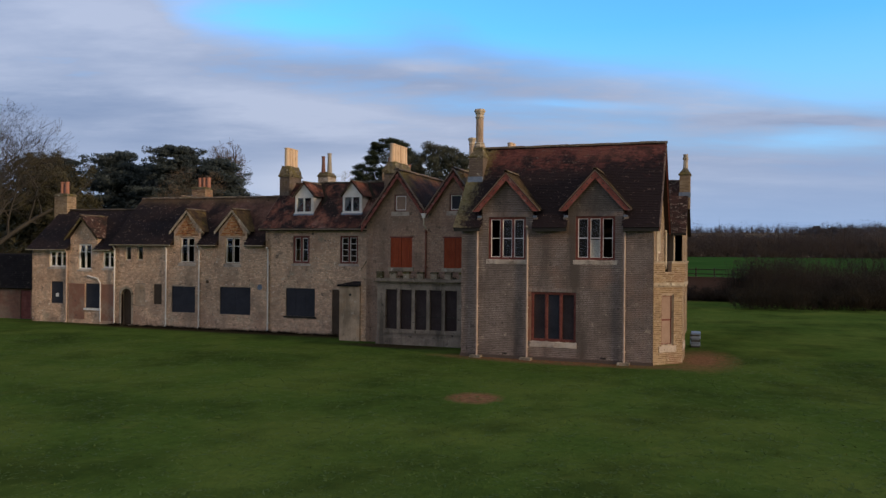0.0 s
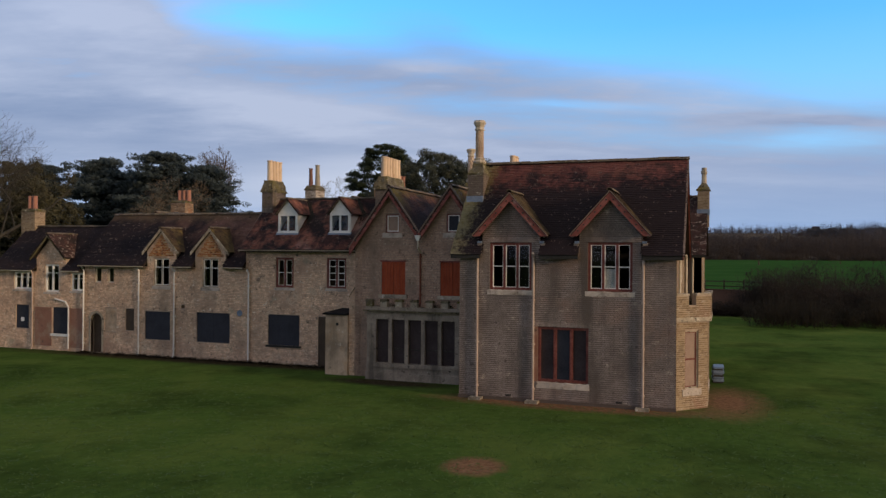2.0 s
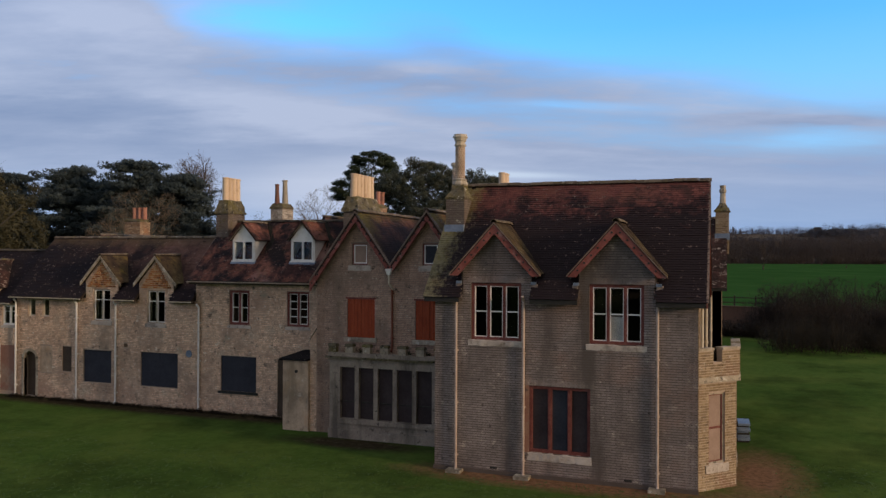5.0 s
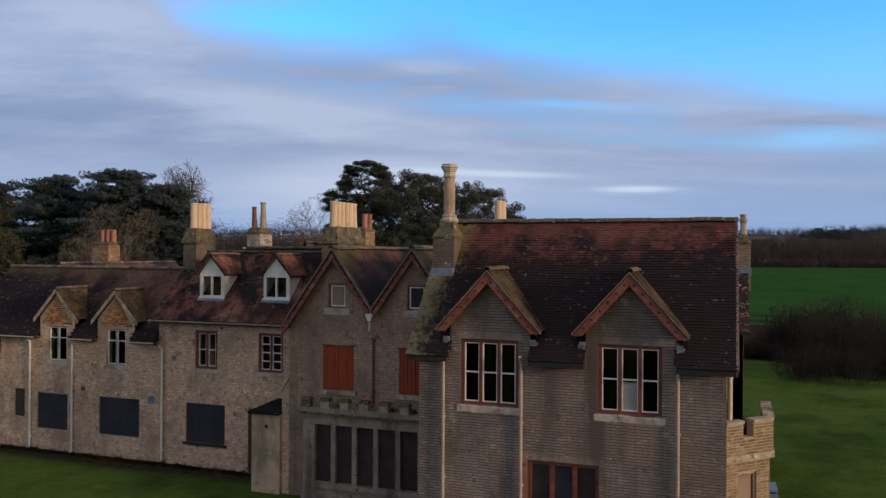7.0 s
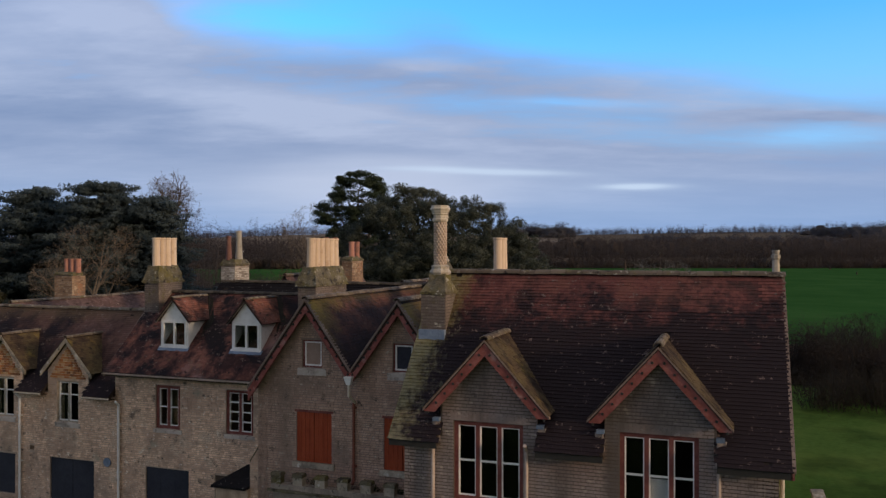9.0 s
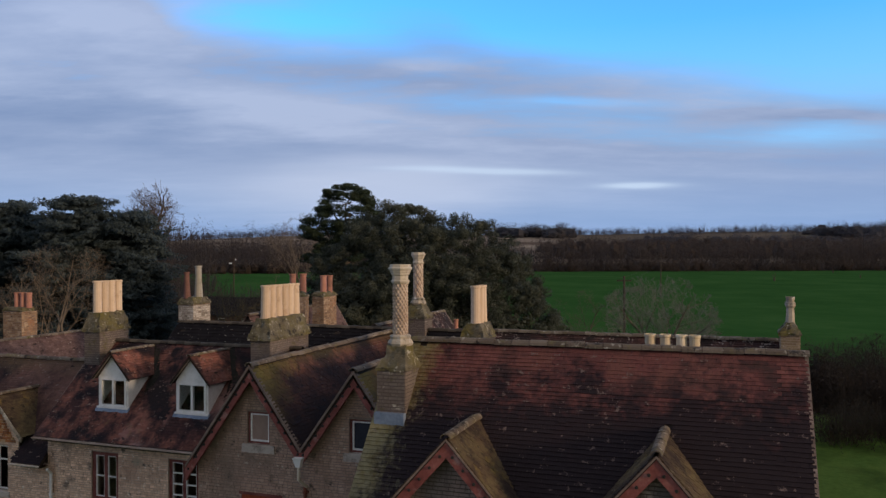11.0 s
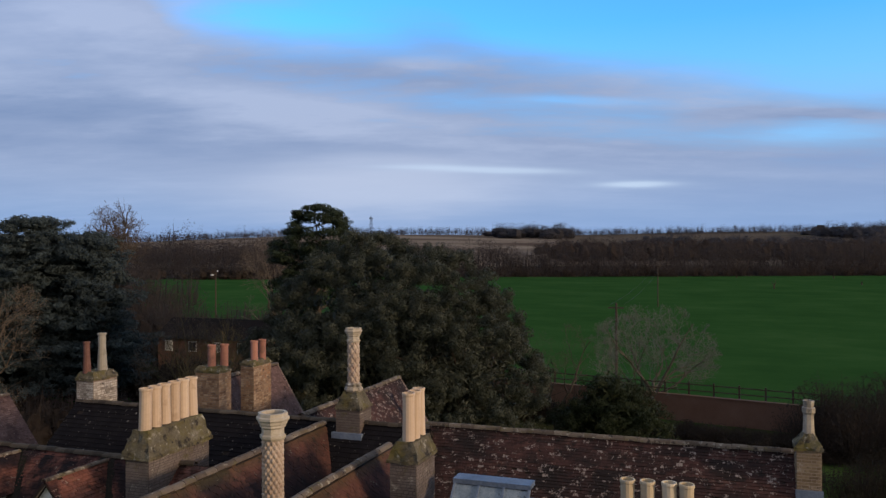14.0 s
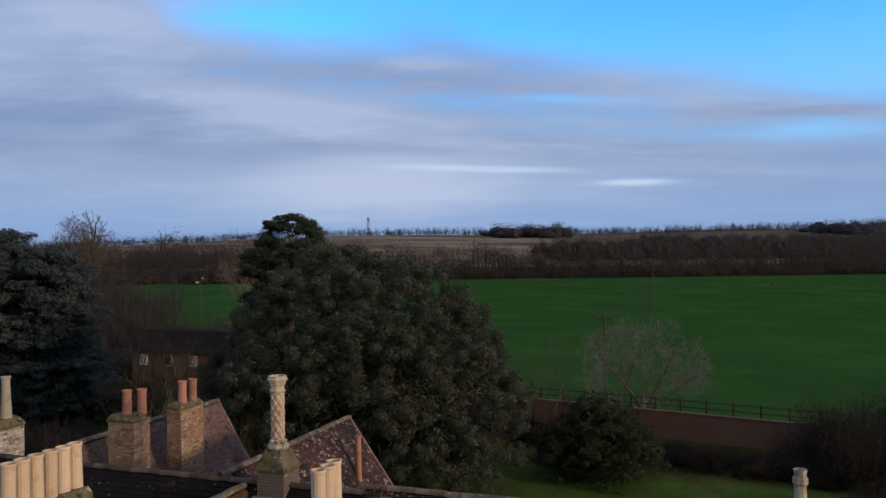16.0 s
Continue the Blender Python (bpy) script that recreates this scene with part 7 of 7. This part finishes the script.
crown_tree("pine_tree", (-35.5, 53.3, 0), "tall dark pine with a ragged flat-topped crown", 6,
           [(0, 0, 16.4, 2.6, 2.4, 1.7), (-2.0, 0, 14.0, 2.4, 2.2, 1.5), (1.6, .4, 13.6, 2.6, 2.4, 1.5), (-.6, 0, 11.2, 3.2, 2.8, 1.7), (.4, 0, 15.2, 3.1, 2.6, 1.4)],
           300, 210, .12, M_pineleaf, (.45, .85), 11.0, .38, .42, core=False)
crown_tree("yew_bush", (-9.0, 46.5, 0), "dark rounded evergreen bush on the back lawn", 7,
           [(0, 0, 2.1, 2.8, 2.8, 2.4), (-1.4, .5, 1.6, 2.1, 2.2, 1.9), (1.5, 0, 1.7, 2.1, 2.2, 1.9), (0, 0, 3.7, 1.6, 1.7, 1.7)],
           300, 180, .08, M_yew, (.30, .55), 1.2, .22, .8, category="bush", bulges=40)

# bare trees
bare_tree("bare_tree", (-7.3, 61, 0), 9.7, "grey gnarled bare tree behind the garden wall", 8, 1.2, M_bark_pale, M_twig_pale, 900, .17, .030, low=.10)
bare_tree("bare_tree", (-61.6, 57.0, 0), 20.1, "tall bare oak among the cedars", 9, .42, M_twig, M_twig, 1100, .60, .046, low=.50)
bare_tree("bare_tree", (-50, 73, 0), 16.8, "bare tree far behind the roofs", 10, .8, M_twig_tan, M_twig_tan, 1100, .25, .034)
bare_tree("bare_tree", (-44.0, 27.6, 0), 12.6, "small bare tree in front of the cedars", 11, .72, M_twig_tan, M_twig_tan, 1000, .22, .018)
bare_tree("bare_tree", (-52.5, 12.6, 0), 17.2, "tall fine-twigged bare tree beyond the outbuilding", 12, .86, M_twig_grey, M_twig_grey, 2300, .22, .022)
bare_tree("bare_tree", (-27, 33, 0), 6.0, "olive-twigged bare shrub behind the roofs", 14, 1.2, M_twig_olive, M_twig_olive, 900, .12, .018, low=.1)
bare_tree("bare_tree", (-30.2, 30.2, 0), 11.7, "upright olive-stemmed willow behind the roofs", 15, .66, M_twig_olive, M_twig_olive, 420, .08, .018, low=.08)
bare_tree("bare_tree", (-42, 44, 0), 8.5, "bare tree behind the roofs", 16, 1.1, None, None, 1000, .15, .013, low=.2)
bare_tree("bare_tree", (-13.2, 50, 0), 9.0, "thin bare tree beside the holm oak", 17, .75, None, None, 700, .2, .012)

for k, (x, y, h) in enumerate(((-31, 36.5, 8.6), (-37.5, 41, 10.0), (-41.5, 41.5, 10.5), (-45, 47, 11.0))):
    bare_tree("bare_tree", (x, y, 0), h, "upright brown-twigged bare tree in the thicket", 80 + k, .75, M_twig_olive, M_twig_olive if k < 2 else M_twig, 700, .14, .017, low=.2)

# garden wall with a fence above it
gw_ = thing("garden_wall", "long low red-brown brick garden wall", "wall")
wpl = Plane((-26, 63.4, 0), (.980, -.196, 0), Z)
s = Shape()
slab(s, wpl, 0, 36, lambda u: 2.1, (), (), 0, -.3)
part("wall_body", s, M_gardenwall, gw_)
s = Shape()
rect(s, wpl, -.1, 36.1, 2.1, 2.19, .07, -.37)
part("coping", s, M_gardenwall, gw_)
fen = thing("post_fence", "dark wooden post and rail fence along the field", "fence")
for i in range(18):
    s = Shape()
    rect(s, wpl, 2 * i, 2 * i + .13, 0, 3.2, -.75, -.88)
    part("post", s, M_brownboard, fen)
for z in (2.45, 2.95):
    s = Shape()
    rect(s, wpl, -.1, 34.3, z, z + .09, -.71, -.75)
    part("rail", s, M_brownboard, fen)


# ---- hedges, woods and far trees ----
def hearts(rng, spots):
    """The dense middles of bushes, one a spot, as lumpy closed skins."""
    tri, m, n = [], 6, 7
    for x, y, z, r, h in spots:
        rad = 1 + .5 * (rng.random((m, n)) - .5)
        rad[0], rad[-1] = 1, 1
        th, ph = np.linspace(.02, np.pi - .02, m)[:, None], np.linspace(0, 2 * np.pi, n, endpoint=False)[None] + rng.random() * 6
        c = np.stack([x + r * .50 * rad * np.sin(th) * np.cos(ph), y + r * .50 * rad * np.sin(th) * np.sin(ph), z + h * .28 + h * .33 * rad * np.cos(th) + 0 * ph], 2)
        a, b, d, e = c[:-1], np.roll(c[:-1], -1, 1), np.roll(c[1:], -1, 1), c[1:]
        tri += [np.stack([a, e, d], 2).reshape(-1, 3), np.stack([a, d, b], 2).reshape(-1, 3)]
    return np.concatenate(tri)


def thicket(name, rng, spots, material, label, blades=70, size=.5, fuzz=170, core=True, thin=1.0):
    """Twiggy growth: thin upright slivers fanned over mounds. spots: (x, y, z, radius, height)."""
    pts = [hearts(np.random.default_rng(len(spots) + 1), spots)] if core else []
    for x, y, z, r, h in spots if blades else ():
        n = blades
        a, q = rng.random(n) * 2 * np.pi, np.sqrt(rng.random(n))
        top = h * (1 - .55 * q ** 2) * (.75 + .4 * rng.random(n))
        p0 = np.stack([x + np.cos(a) * q * r * .55, y + np.sin(a) * q * r * .55, np.full(n, z) + top * rng.random(n) * .55], 1)
        p1 = np.stack([x + np.cos(a) * q * r, y + np.sin(a) * q * r, z + top], 1)
        w = np.stack([rng.normal(size=n), rng.normal(size=n), rng.normal(size=n) * .2], 1)
        w /= np.linalg.norm(w, axis=1)[:, None]
        w *= (thin * size * (.4 + .9 * rng.random(n)))[:, None]
        pts.append(np.stack([p0 - w * .5, p0 + w * .5, p1], 1).reshape(-1, 3))
    g2 = np.random.default_rng(len(spots))
    sp = np.asarray(spots)
    if fuzz:
        for k in range(4):
            o = g2.normal(size=(len(sp), 2)) * sp[:, 3:4] * .45
            c = np.stack([sp[:, 0] + o[:, 0], sp[:, 1] + o[:, 1], sp[:, 2] + sp[:, 4] * g2.uniform(.06, .80, len(sp))], 1)
            q = leaf_quads(g2, c, np.minimum(sp[:, 3] * .85, sp[:, 4] * .32), fuzz, size * .62).reshape(-1, 4, 3)
            pts.append(q[:, :3].reshape(-1, 3))
    me = quads(name, np.concatenate(pts), material, 3)
    return part(name, me, None, None, label, "stuff")


rg_ = np.random.default_rng(20)


def along_line(a, b, n, wide, r, h, seed):
    g = np.random.default_rng(seed)
    t = g.random(n)
    return [(a[0] + (b[0] - a[0]) * k + g.uniform(-1.4, 1.4) * wide, a[1] + (b[1] - a[1]) * k + g.uniform(-1.4, 1.4) * wide, 0.0, r * g.uniform(.7, 1.3), h * g.uniform(.55, 1.15)) for k in t]


def place(d, s):
    return 0.942 * s - 0.336 * d, 0.336 * s + 0.942 * d


tagged(thicket("hedge", rg_, along_line((5, 40), (60, 60), 220, 1.6, 1.6, 2.8, 1), M_scrub, "dark leafless hedge along the lawn", 130, .16, fuzz=75, core=False, thin=.22), category="hedge")
tagged(thicket("hedge", rg_, along_line((7, 56), (40, 52), 110, 1.4, 1.4, 3.0, 2), M_scrub, "dark leafless hedge along the field", 130, .16, fuzz=75, core=False, thin=.22), category="hedge")
tagged(thicket("hedge", rg_, along_line((-60, 38), (-20, 36), 160, 2.5, 1.5, 4.0, 3), M_wood_far, "dark undergrowth behind the house", 24, .16, fuzz=60), category="undergrowth")
tagged(thicket("hedge", rg_, along_line((-68, 52), (-40, 57), 130, 2.5, 1.6, 4.6, 15), M_scrub, "dark undergrowth between the cedars and the cottage", 24, .16, fuzz=60), category="undergrowth")
tagged(thicket("hedge", rg_, along_line((-88, 68), (-52, 82), 150, 4.0, 2.0, 4.5, 16), M_wood_far, "brown scrub beyond the cottage", 24, .16, fuzz=60), category="scrub")
tagged(thicket("hedge", rg_, along_line((-62, 18), (-44, 24), 110, 2.5, 1.8, 5.0, 4), M_scrub, "dark undergrowth beyond the outbuilding", 24, .16, fuzz=60), category="undergrowth")
tagged(thicket("hedge", rg_, along_line((-95, 40), (-64, 54), 160, 4.0, 2.2, 7.0, 5), M_scrub, "dark undergrowth under the cedars", 24, .2, fuzz=60), category="undergrowth")
tagged(thicket("hedge", rg_, along_line((-110, 95), (-30, 75), 260, 5.0, 2.5, 7.0, 6), M_wood_far, "brown winter scrub before the far wood", 24, .25, fuzz=60), category="scrub")
tagged(thicket("hedge", rg_, along_line((5, 51), (30, 46), 130, 1.8, 1.7, 3.6, 8), M_litter, "dark leafless shrubs before the garden wall", 130, .16, fuzz=75, core=False, thin=.22), category="shrubs")
tagged(thicket("hedge", rg_, along_line((4.5, 53), (34, 59), 110, 2.2, 1.9, 5.0, 12), M_litter, "tall bare shrubs beside the garden wall", 130, .16, fuzz=75, core=False, thin=.22), category="shrubs")
tagged(thicket("hedge", rg_, along_line((-5.0, 52.5), (7, 49.5), 80, 1.0, 1.2, 1.5, 14), M_litter, "low brown shrubs on the lawn before the garden wall", 130, .16, fuzz=75, core=False, thin=.22), category="shrubs")
tagged(thicket("hedge", rg_, along_line((-19, 55.5), (-11, 55.5), 40, .8, 1.2, 2.6, 9), M_scrub, "dark shrubs at the foot of the garden wall", 24, .13, fuzz=60), category="shrubs")
for k, (x, y, h) in enumerate(((6, 54, 5.2), (10, 56, 5.4), (14, 55, 5.0), (21, 52, 5.2), (30, 54, 5.6), (17, 58, 5.6), (25, 57, 5.2), (8, 50, 4.6))):
    bare_tree("bare_tree", (x, y, 0), h, "low bare thorn tree in the hedge", 30 + k, 1.1, M_twig_dark, M_twig_dark, 700, .14, .020, low=.2)


def wood_spots(d0, d1, s0, s1, n, r, h, seed):
    g = np.random.default_rng(seed)
    out = []
    for _ in range(n):
        d, s = g.uniform(d0, d1), g.uniform(s0, s1)
        x, y = place(d, s)
        out.append((x, y, rise(x, y), r * g.uniform(.7, 1.3), h * g.uniform(.5, 1.15)))
    return out


tagged(thicket("far_wood", rg_, wood_spots(302, 334, -60, 205, 400, 4.3, 15.0, 1), M_wood_far, "brown leafless wood beyond the green field", 3, .50, fuzz=98, core=False), category="wood")
tagged(thicket("far_wood", rg_, wood_spots(290, 375, -215, -62, 260, 6, 20.0, 2), M_wood_far, "brown leafless wood on the left rise", 2, .60, fuzz=100, core=False), category="wood")
tagged(thicket("far_wood", rg_, wood_spots(1180, 1230, -780, 780, 1500, 4.5, 14, 3), M_skyline_haze, "line of trees along the skyline", 5, .8, fuzz=22, core=False), category="wood")
tagged(thicket("far_wood", rg_, wood_spots(1020, 1130, 60, 170, 60, 16, 19, 4), M_skyline_haze, "dark copse on the skyline", 0, 1.6, fuzz=60), category="wood")
tagged(thicket("far_wood", rg_, wood_spots(880, 1130, 500, 720, 140, 16, 20, 5), M_skyline_haze, "dark wood on the hill", 0, 1.6, fuzz=60), category="wood")

tagged(thicket("far_wood", rg_, wood_spots(112, 150, -74, -54, 120, 3.4, 13.0, 13), M_wood_far, "brown leafless trees before the small field", 8, .32, fuzz=130, core=False), category="wood")
tagged(thicket("far_wood", rg_, wood_spots(480, 640, -330, -55, 280, 7.5, 17.0, 7), M_wood_far, "brown leafless wood behind the first belt of trees", 4, .9, fuzz=70, core=False), category="wood")
tagged(thicket("far_wood", rg_, [q for q in wood_spots(560, 740, 60, 470, 420, 8, 17.0, 8) if .942 * q[0] + .336 * q[1] > 78], M_wood_far, "low dark wood on the rising ground", 0, .95, fuzz=50), category="wood")

tagged(thicket("far_wood", rg_, wood_spots(296, 303, -60, 205, 260, 2.5, 4.6, 11), M_wood_far, "brown undergrowth along the edge of the wood", 5, .45, fuzz=60, core=False), category="wood")
tagged(thicket("far_wood", rg_, wood_spots(283, 292, -215, -62, 120, 3.2, 6.0, 12), M_wood_far, "brown undergrowth along the edge of the wood", 0, .5, fuzz=50), category="wood")
tagged(thicket("far_wood", rg_, wood_spots(800, 900, 200, 800, 200, 12, 13, 9), M_skyline_haze, "dark hedgerow trees on the hill", 0, 1.4, fuzz=40), category="wood")

# poles
def pole(at, h, label, lamp=False):
    ob = thing("utility_pole", label, "pole", at=at)
    part("post", Shape().tube((0, 0, 0), (0, 0, h), .13, .09, 8), M_brownboard, ob)
    part("crossarm", Shape().box(-.7, .7, -.05, .05, h - .5, h - .38), M_brownboard, ob)
    if lamp:
        part("lantern", Shape().box(-1.05, -.55, -.16, .16, h - 1.15, h - .90), M_white, ob, "small white street lantern")
        part("insulator", Shape().box(.35, .50, -.07, .07, h - .38, h - .12), M_white, ob)
    return ob


pole((-10.6, 63.3, 0), 9.4, "dark wooden utility pole by the bare tree")
x, y = place(168, 43.5)
pole((x, y, rise(x, y)), 9.5, "dark wooden utility pole standing in the field")
pole((-93, 118.6, rise(-93, 118.6)), 9.8, "pale pole with a lantern beside a small field", True)
wires = Shape()
x2, y2 = place(168, 43.5)
for off in (-.6, .6):
    last = None
    for i in range(13):
        t = i / 12
        p = Vector((-10.6 + (x2 + 10.6) * t + off, 63.3 + (y2 - 63.3) * t, 9.2 + (.2 + rise(x2, y2)) * t - 4 * .9 * t * (1 - t)))
        if last is not None:
            wires.tube(last, p, .012, .012, 3)
        last = p
tagged(part("overhead_wire", wires, M_iron), "thin dark overhead wires between two poles", "wire")

# small young trees standing in the field, a mast on the skyline, a house among the trees
for k, (d, q, h) in enumerate(((222, 92, 3.3), (276, 136, 2.8), (284, 104, 2.1), (238, 126, 1.8))):
    x, y = place(d, q)
    bare_tree("young_tree", (x, y, rise(x, y)), h, "thin dark young tree standing in the green field", 60 + k, .5, None, None, 60, .3, .05, group="young trees in the field")
# the mast wears the skyline colour too, haze painted in, not bare steel
mast = thing("lattice_mast", "small steel lattice mast on the skyline", "mast")
x, y = place(1180, -112)
z = rise(x, y)
for i in range(4):
    a, b = (1 if i % 2 else -1), (1 if i > 1 else -1)
    part("leg", Shape().tube((x + a * 2.4, y + b * 2.4, z), (x + a * .9, y + b * .9, z + 27), .28, .22, 4), M_skyline_haze, mast)
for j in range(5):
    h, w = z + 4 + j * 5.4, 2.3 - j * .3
    part("brace", Shape().tube((x - w, y - w, h), (x + w, y - w, h + 4), .2, .2, 4).tube((x + w, y - w, h), (x - w, y - w, h + 4), .2, .2, 4), M_skyline_haze, mast)
part("platform", Shape().box(x - 2.2, x + 2.2, y - 2.2, y + 2.2, z + 25, z + 26), M_skyline_haze, mast)
farm = thing("distant_cottage", "brown brick cottage half hidden by bare trees", "house")
fx, fy = -57.0, 67.0
part("wall", Shape().box(fx - 7, fx + 7, fy, fy + 6, 0, 4.2), M_gardenwall, farm)
part("roof", Shape().prism([(fx - 7.3, fy - .4, 4.1), (fx - 7.3, fy + 3, 6.2), (fx - 7.3, fy + 6.4, 4.1)], (14.6, 0, 0)), M_slate, farm)
for i in range(4):
    wq = part("window", Shape().box(fx - 6 + i * 3.3, fx - 4.9 + i * 3.3, fy - .05, fy + .02, 2.6, 3.8), M_white, farm)
    part("pane", Shape().box(fx - 5.9 + i * 3.3, fx - 5.0 + i * 3.3, fy - .07, fy - .045, 2.7, 3.7), M_board if i % 2 else M_curtain, wq)

tagged(thicket("weeds", rg_, along_line((-33, 4.95), (-17.2, 4.95), 220, .10, .22, .17, 21), M_scrub, "dead dark weeds along the foot of the wing", 16, .03, fuzz=24, core=False), category="weeds")
tagged(thicket("weeds", rg_, [(-13.3 + .8 * k + .2 * math.sin(k * 5.0), 3.12, 3.26, .20, .30 + .12 * math.sin(k * 3.0)) for k in range(6)], M_yew, "dark weeds growing behind the crenellated parapet", 40, .03, fuzz=60, core=False), category="weeds")
tagged(thicket("weeds", rg_, [(.45, 1.3, 3.54, .28, .75), (.75, 1.75, 3.54, .30, .85), (.6, 2.4, 3.54, .3, .7)], M_scrub, "dark brambles growing out of the bay roof", 90, .03, fuzz=160, core=False), category="weeds")

# tufts standing out of the lawn
g3 = np.random.default_rng(77)
n = 32000
px_, py_ = g3.uniform(-42, 26, n), g3.uniform(-33, 5, n)
keep = ~((px_ > -41) & (py_ > -.4) & (px_ < 2.4)) & ~((px_ > -47) & (px_ < -8.4) & (py_ > 2.5))
px_, py_ = px_[keep], py_[keep]
m = len(px_)
tuft = []
for k in range(4):
    a = g3.uniform(0, 6.28, m)
    h, w = g3.uniform(.010, .034, m), g3.uniform(.010, .026, m)
    ox, oy = px_ + g3.normal(size=m) * .06, py_ + g3.normal(size=m) * .06
    tuft.append(np.stack([np.stack([ox - np.cos(a) * w, oy - np.sin(a) * w, np.zeros(m)], 1), np.stack([ox + np.cos(a) * w, oy + np.sin(a) * w, np.zeros(m)], 1),
                          np.stack([ox + g3.normal(size=m) * .09, oy + g3.normal(size=m) * .09, h], 1)], 1).reshape(-1, 3))
M_tuft = surface("grass_blades", [(.034, .064, .015), (.050, .092, .021), (.066, .114, .027), (.086, .126, .034)], scale=.3, island=True, bump=0)
tagged(part("grass_tufts", quads("grass_tufts", np.concatenate(tuft), M_tuft, 3), None, None, "rough tufts of lawn grass", "stuff"), category="grass")

# a sheet lying beside the bay
sheet = thing("metal_sheets", "low stack of grey-blue sheets lying beside the bay", "building material")
for k in range(10):
    o = .04 * math.sin(k * 2.3)
    part("sheet", Shape().prism([(1.22 + o, 7.55 - o, .01 + .072 * k), (1.66 + o, 7.62 - o, .01 + .072 * k), (1.62 + o, 8.5 + o, .03 + .072 * k), (1.18 + o, 8.45 + o, .03 + .072 * k)], (0, 0, .071)), M_iron if k % 4 == 0 else M_lead, sheet)



# ---- single bricks and tiles, last of all ----
def tile_piece(pl, width, gauge):
    s = Shape()
    l = width - .006
    pts = [pl.u * a + pl.v * b + pl.w * c for a, b, c in ((0, -.02, -.013), (l, -.02, -.013), (l, gauge + .03, -.026), (0, gauge + .03, -.026), (0, -.02, 0), (l, -.02, 0), (l, gauge + .03, -.014), (0, gauge + .03, -.014))]
    s.add(pts, [(4, 5, 6, 7), (0, 1, 5, 4), (1, 2, 6, 5), (3, 0, 4, 7)])
    return s.mesh("tile")


for name, owner, pl, singles, material in pending:
    if name == "brick":
        place_pieces("brick", owner, pl, singles, material)
    else:
        me = tile_piece(pl, .165, .10)
        me.materials.append(material)
        for u, v, lift in singles:
            ob = new("tile", me)
            ob.parent, ob.location = owner, pl.at(u, v, lift)
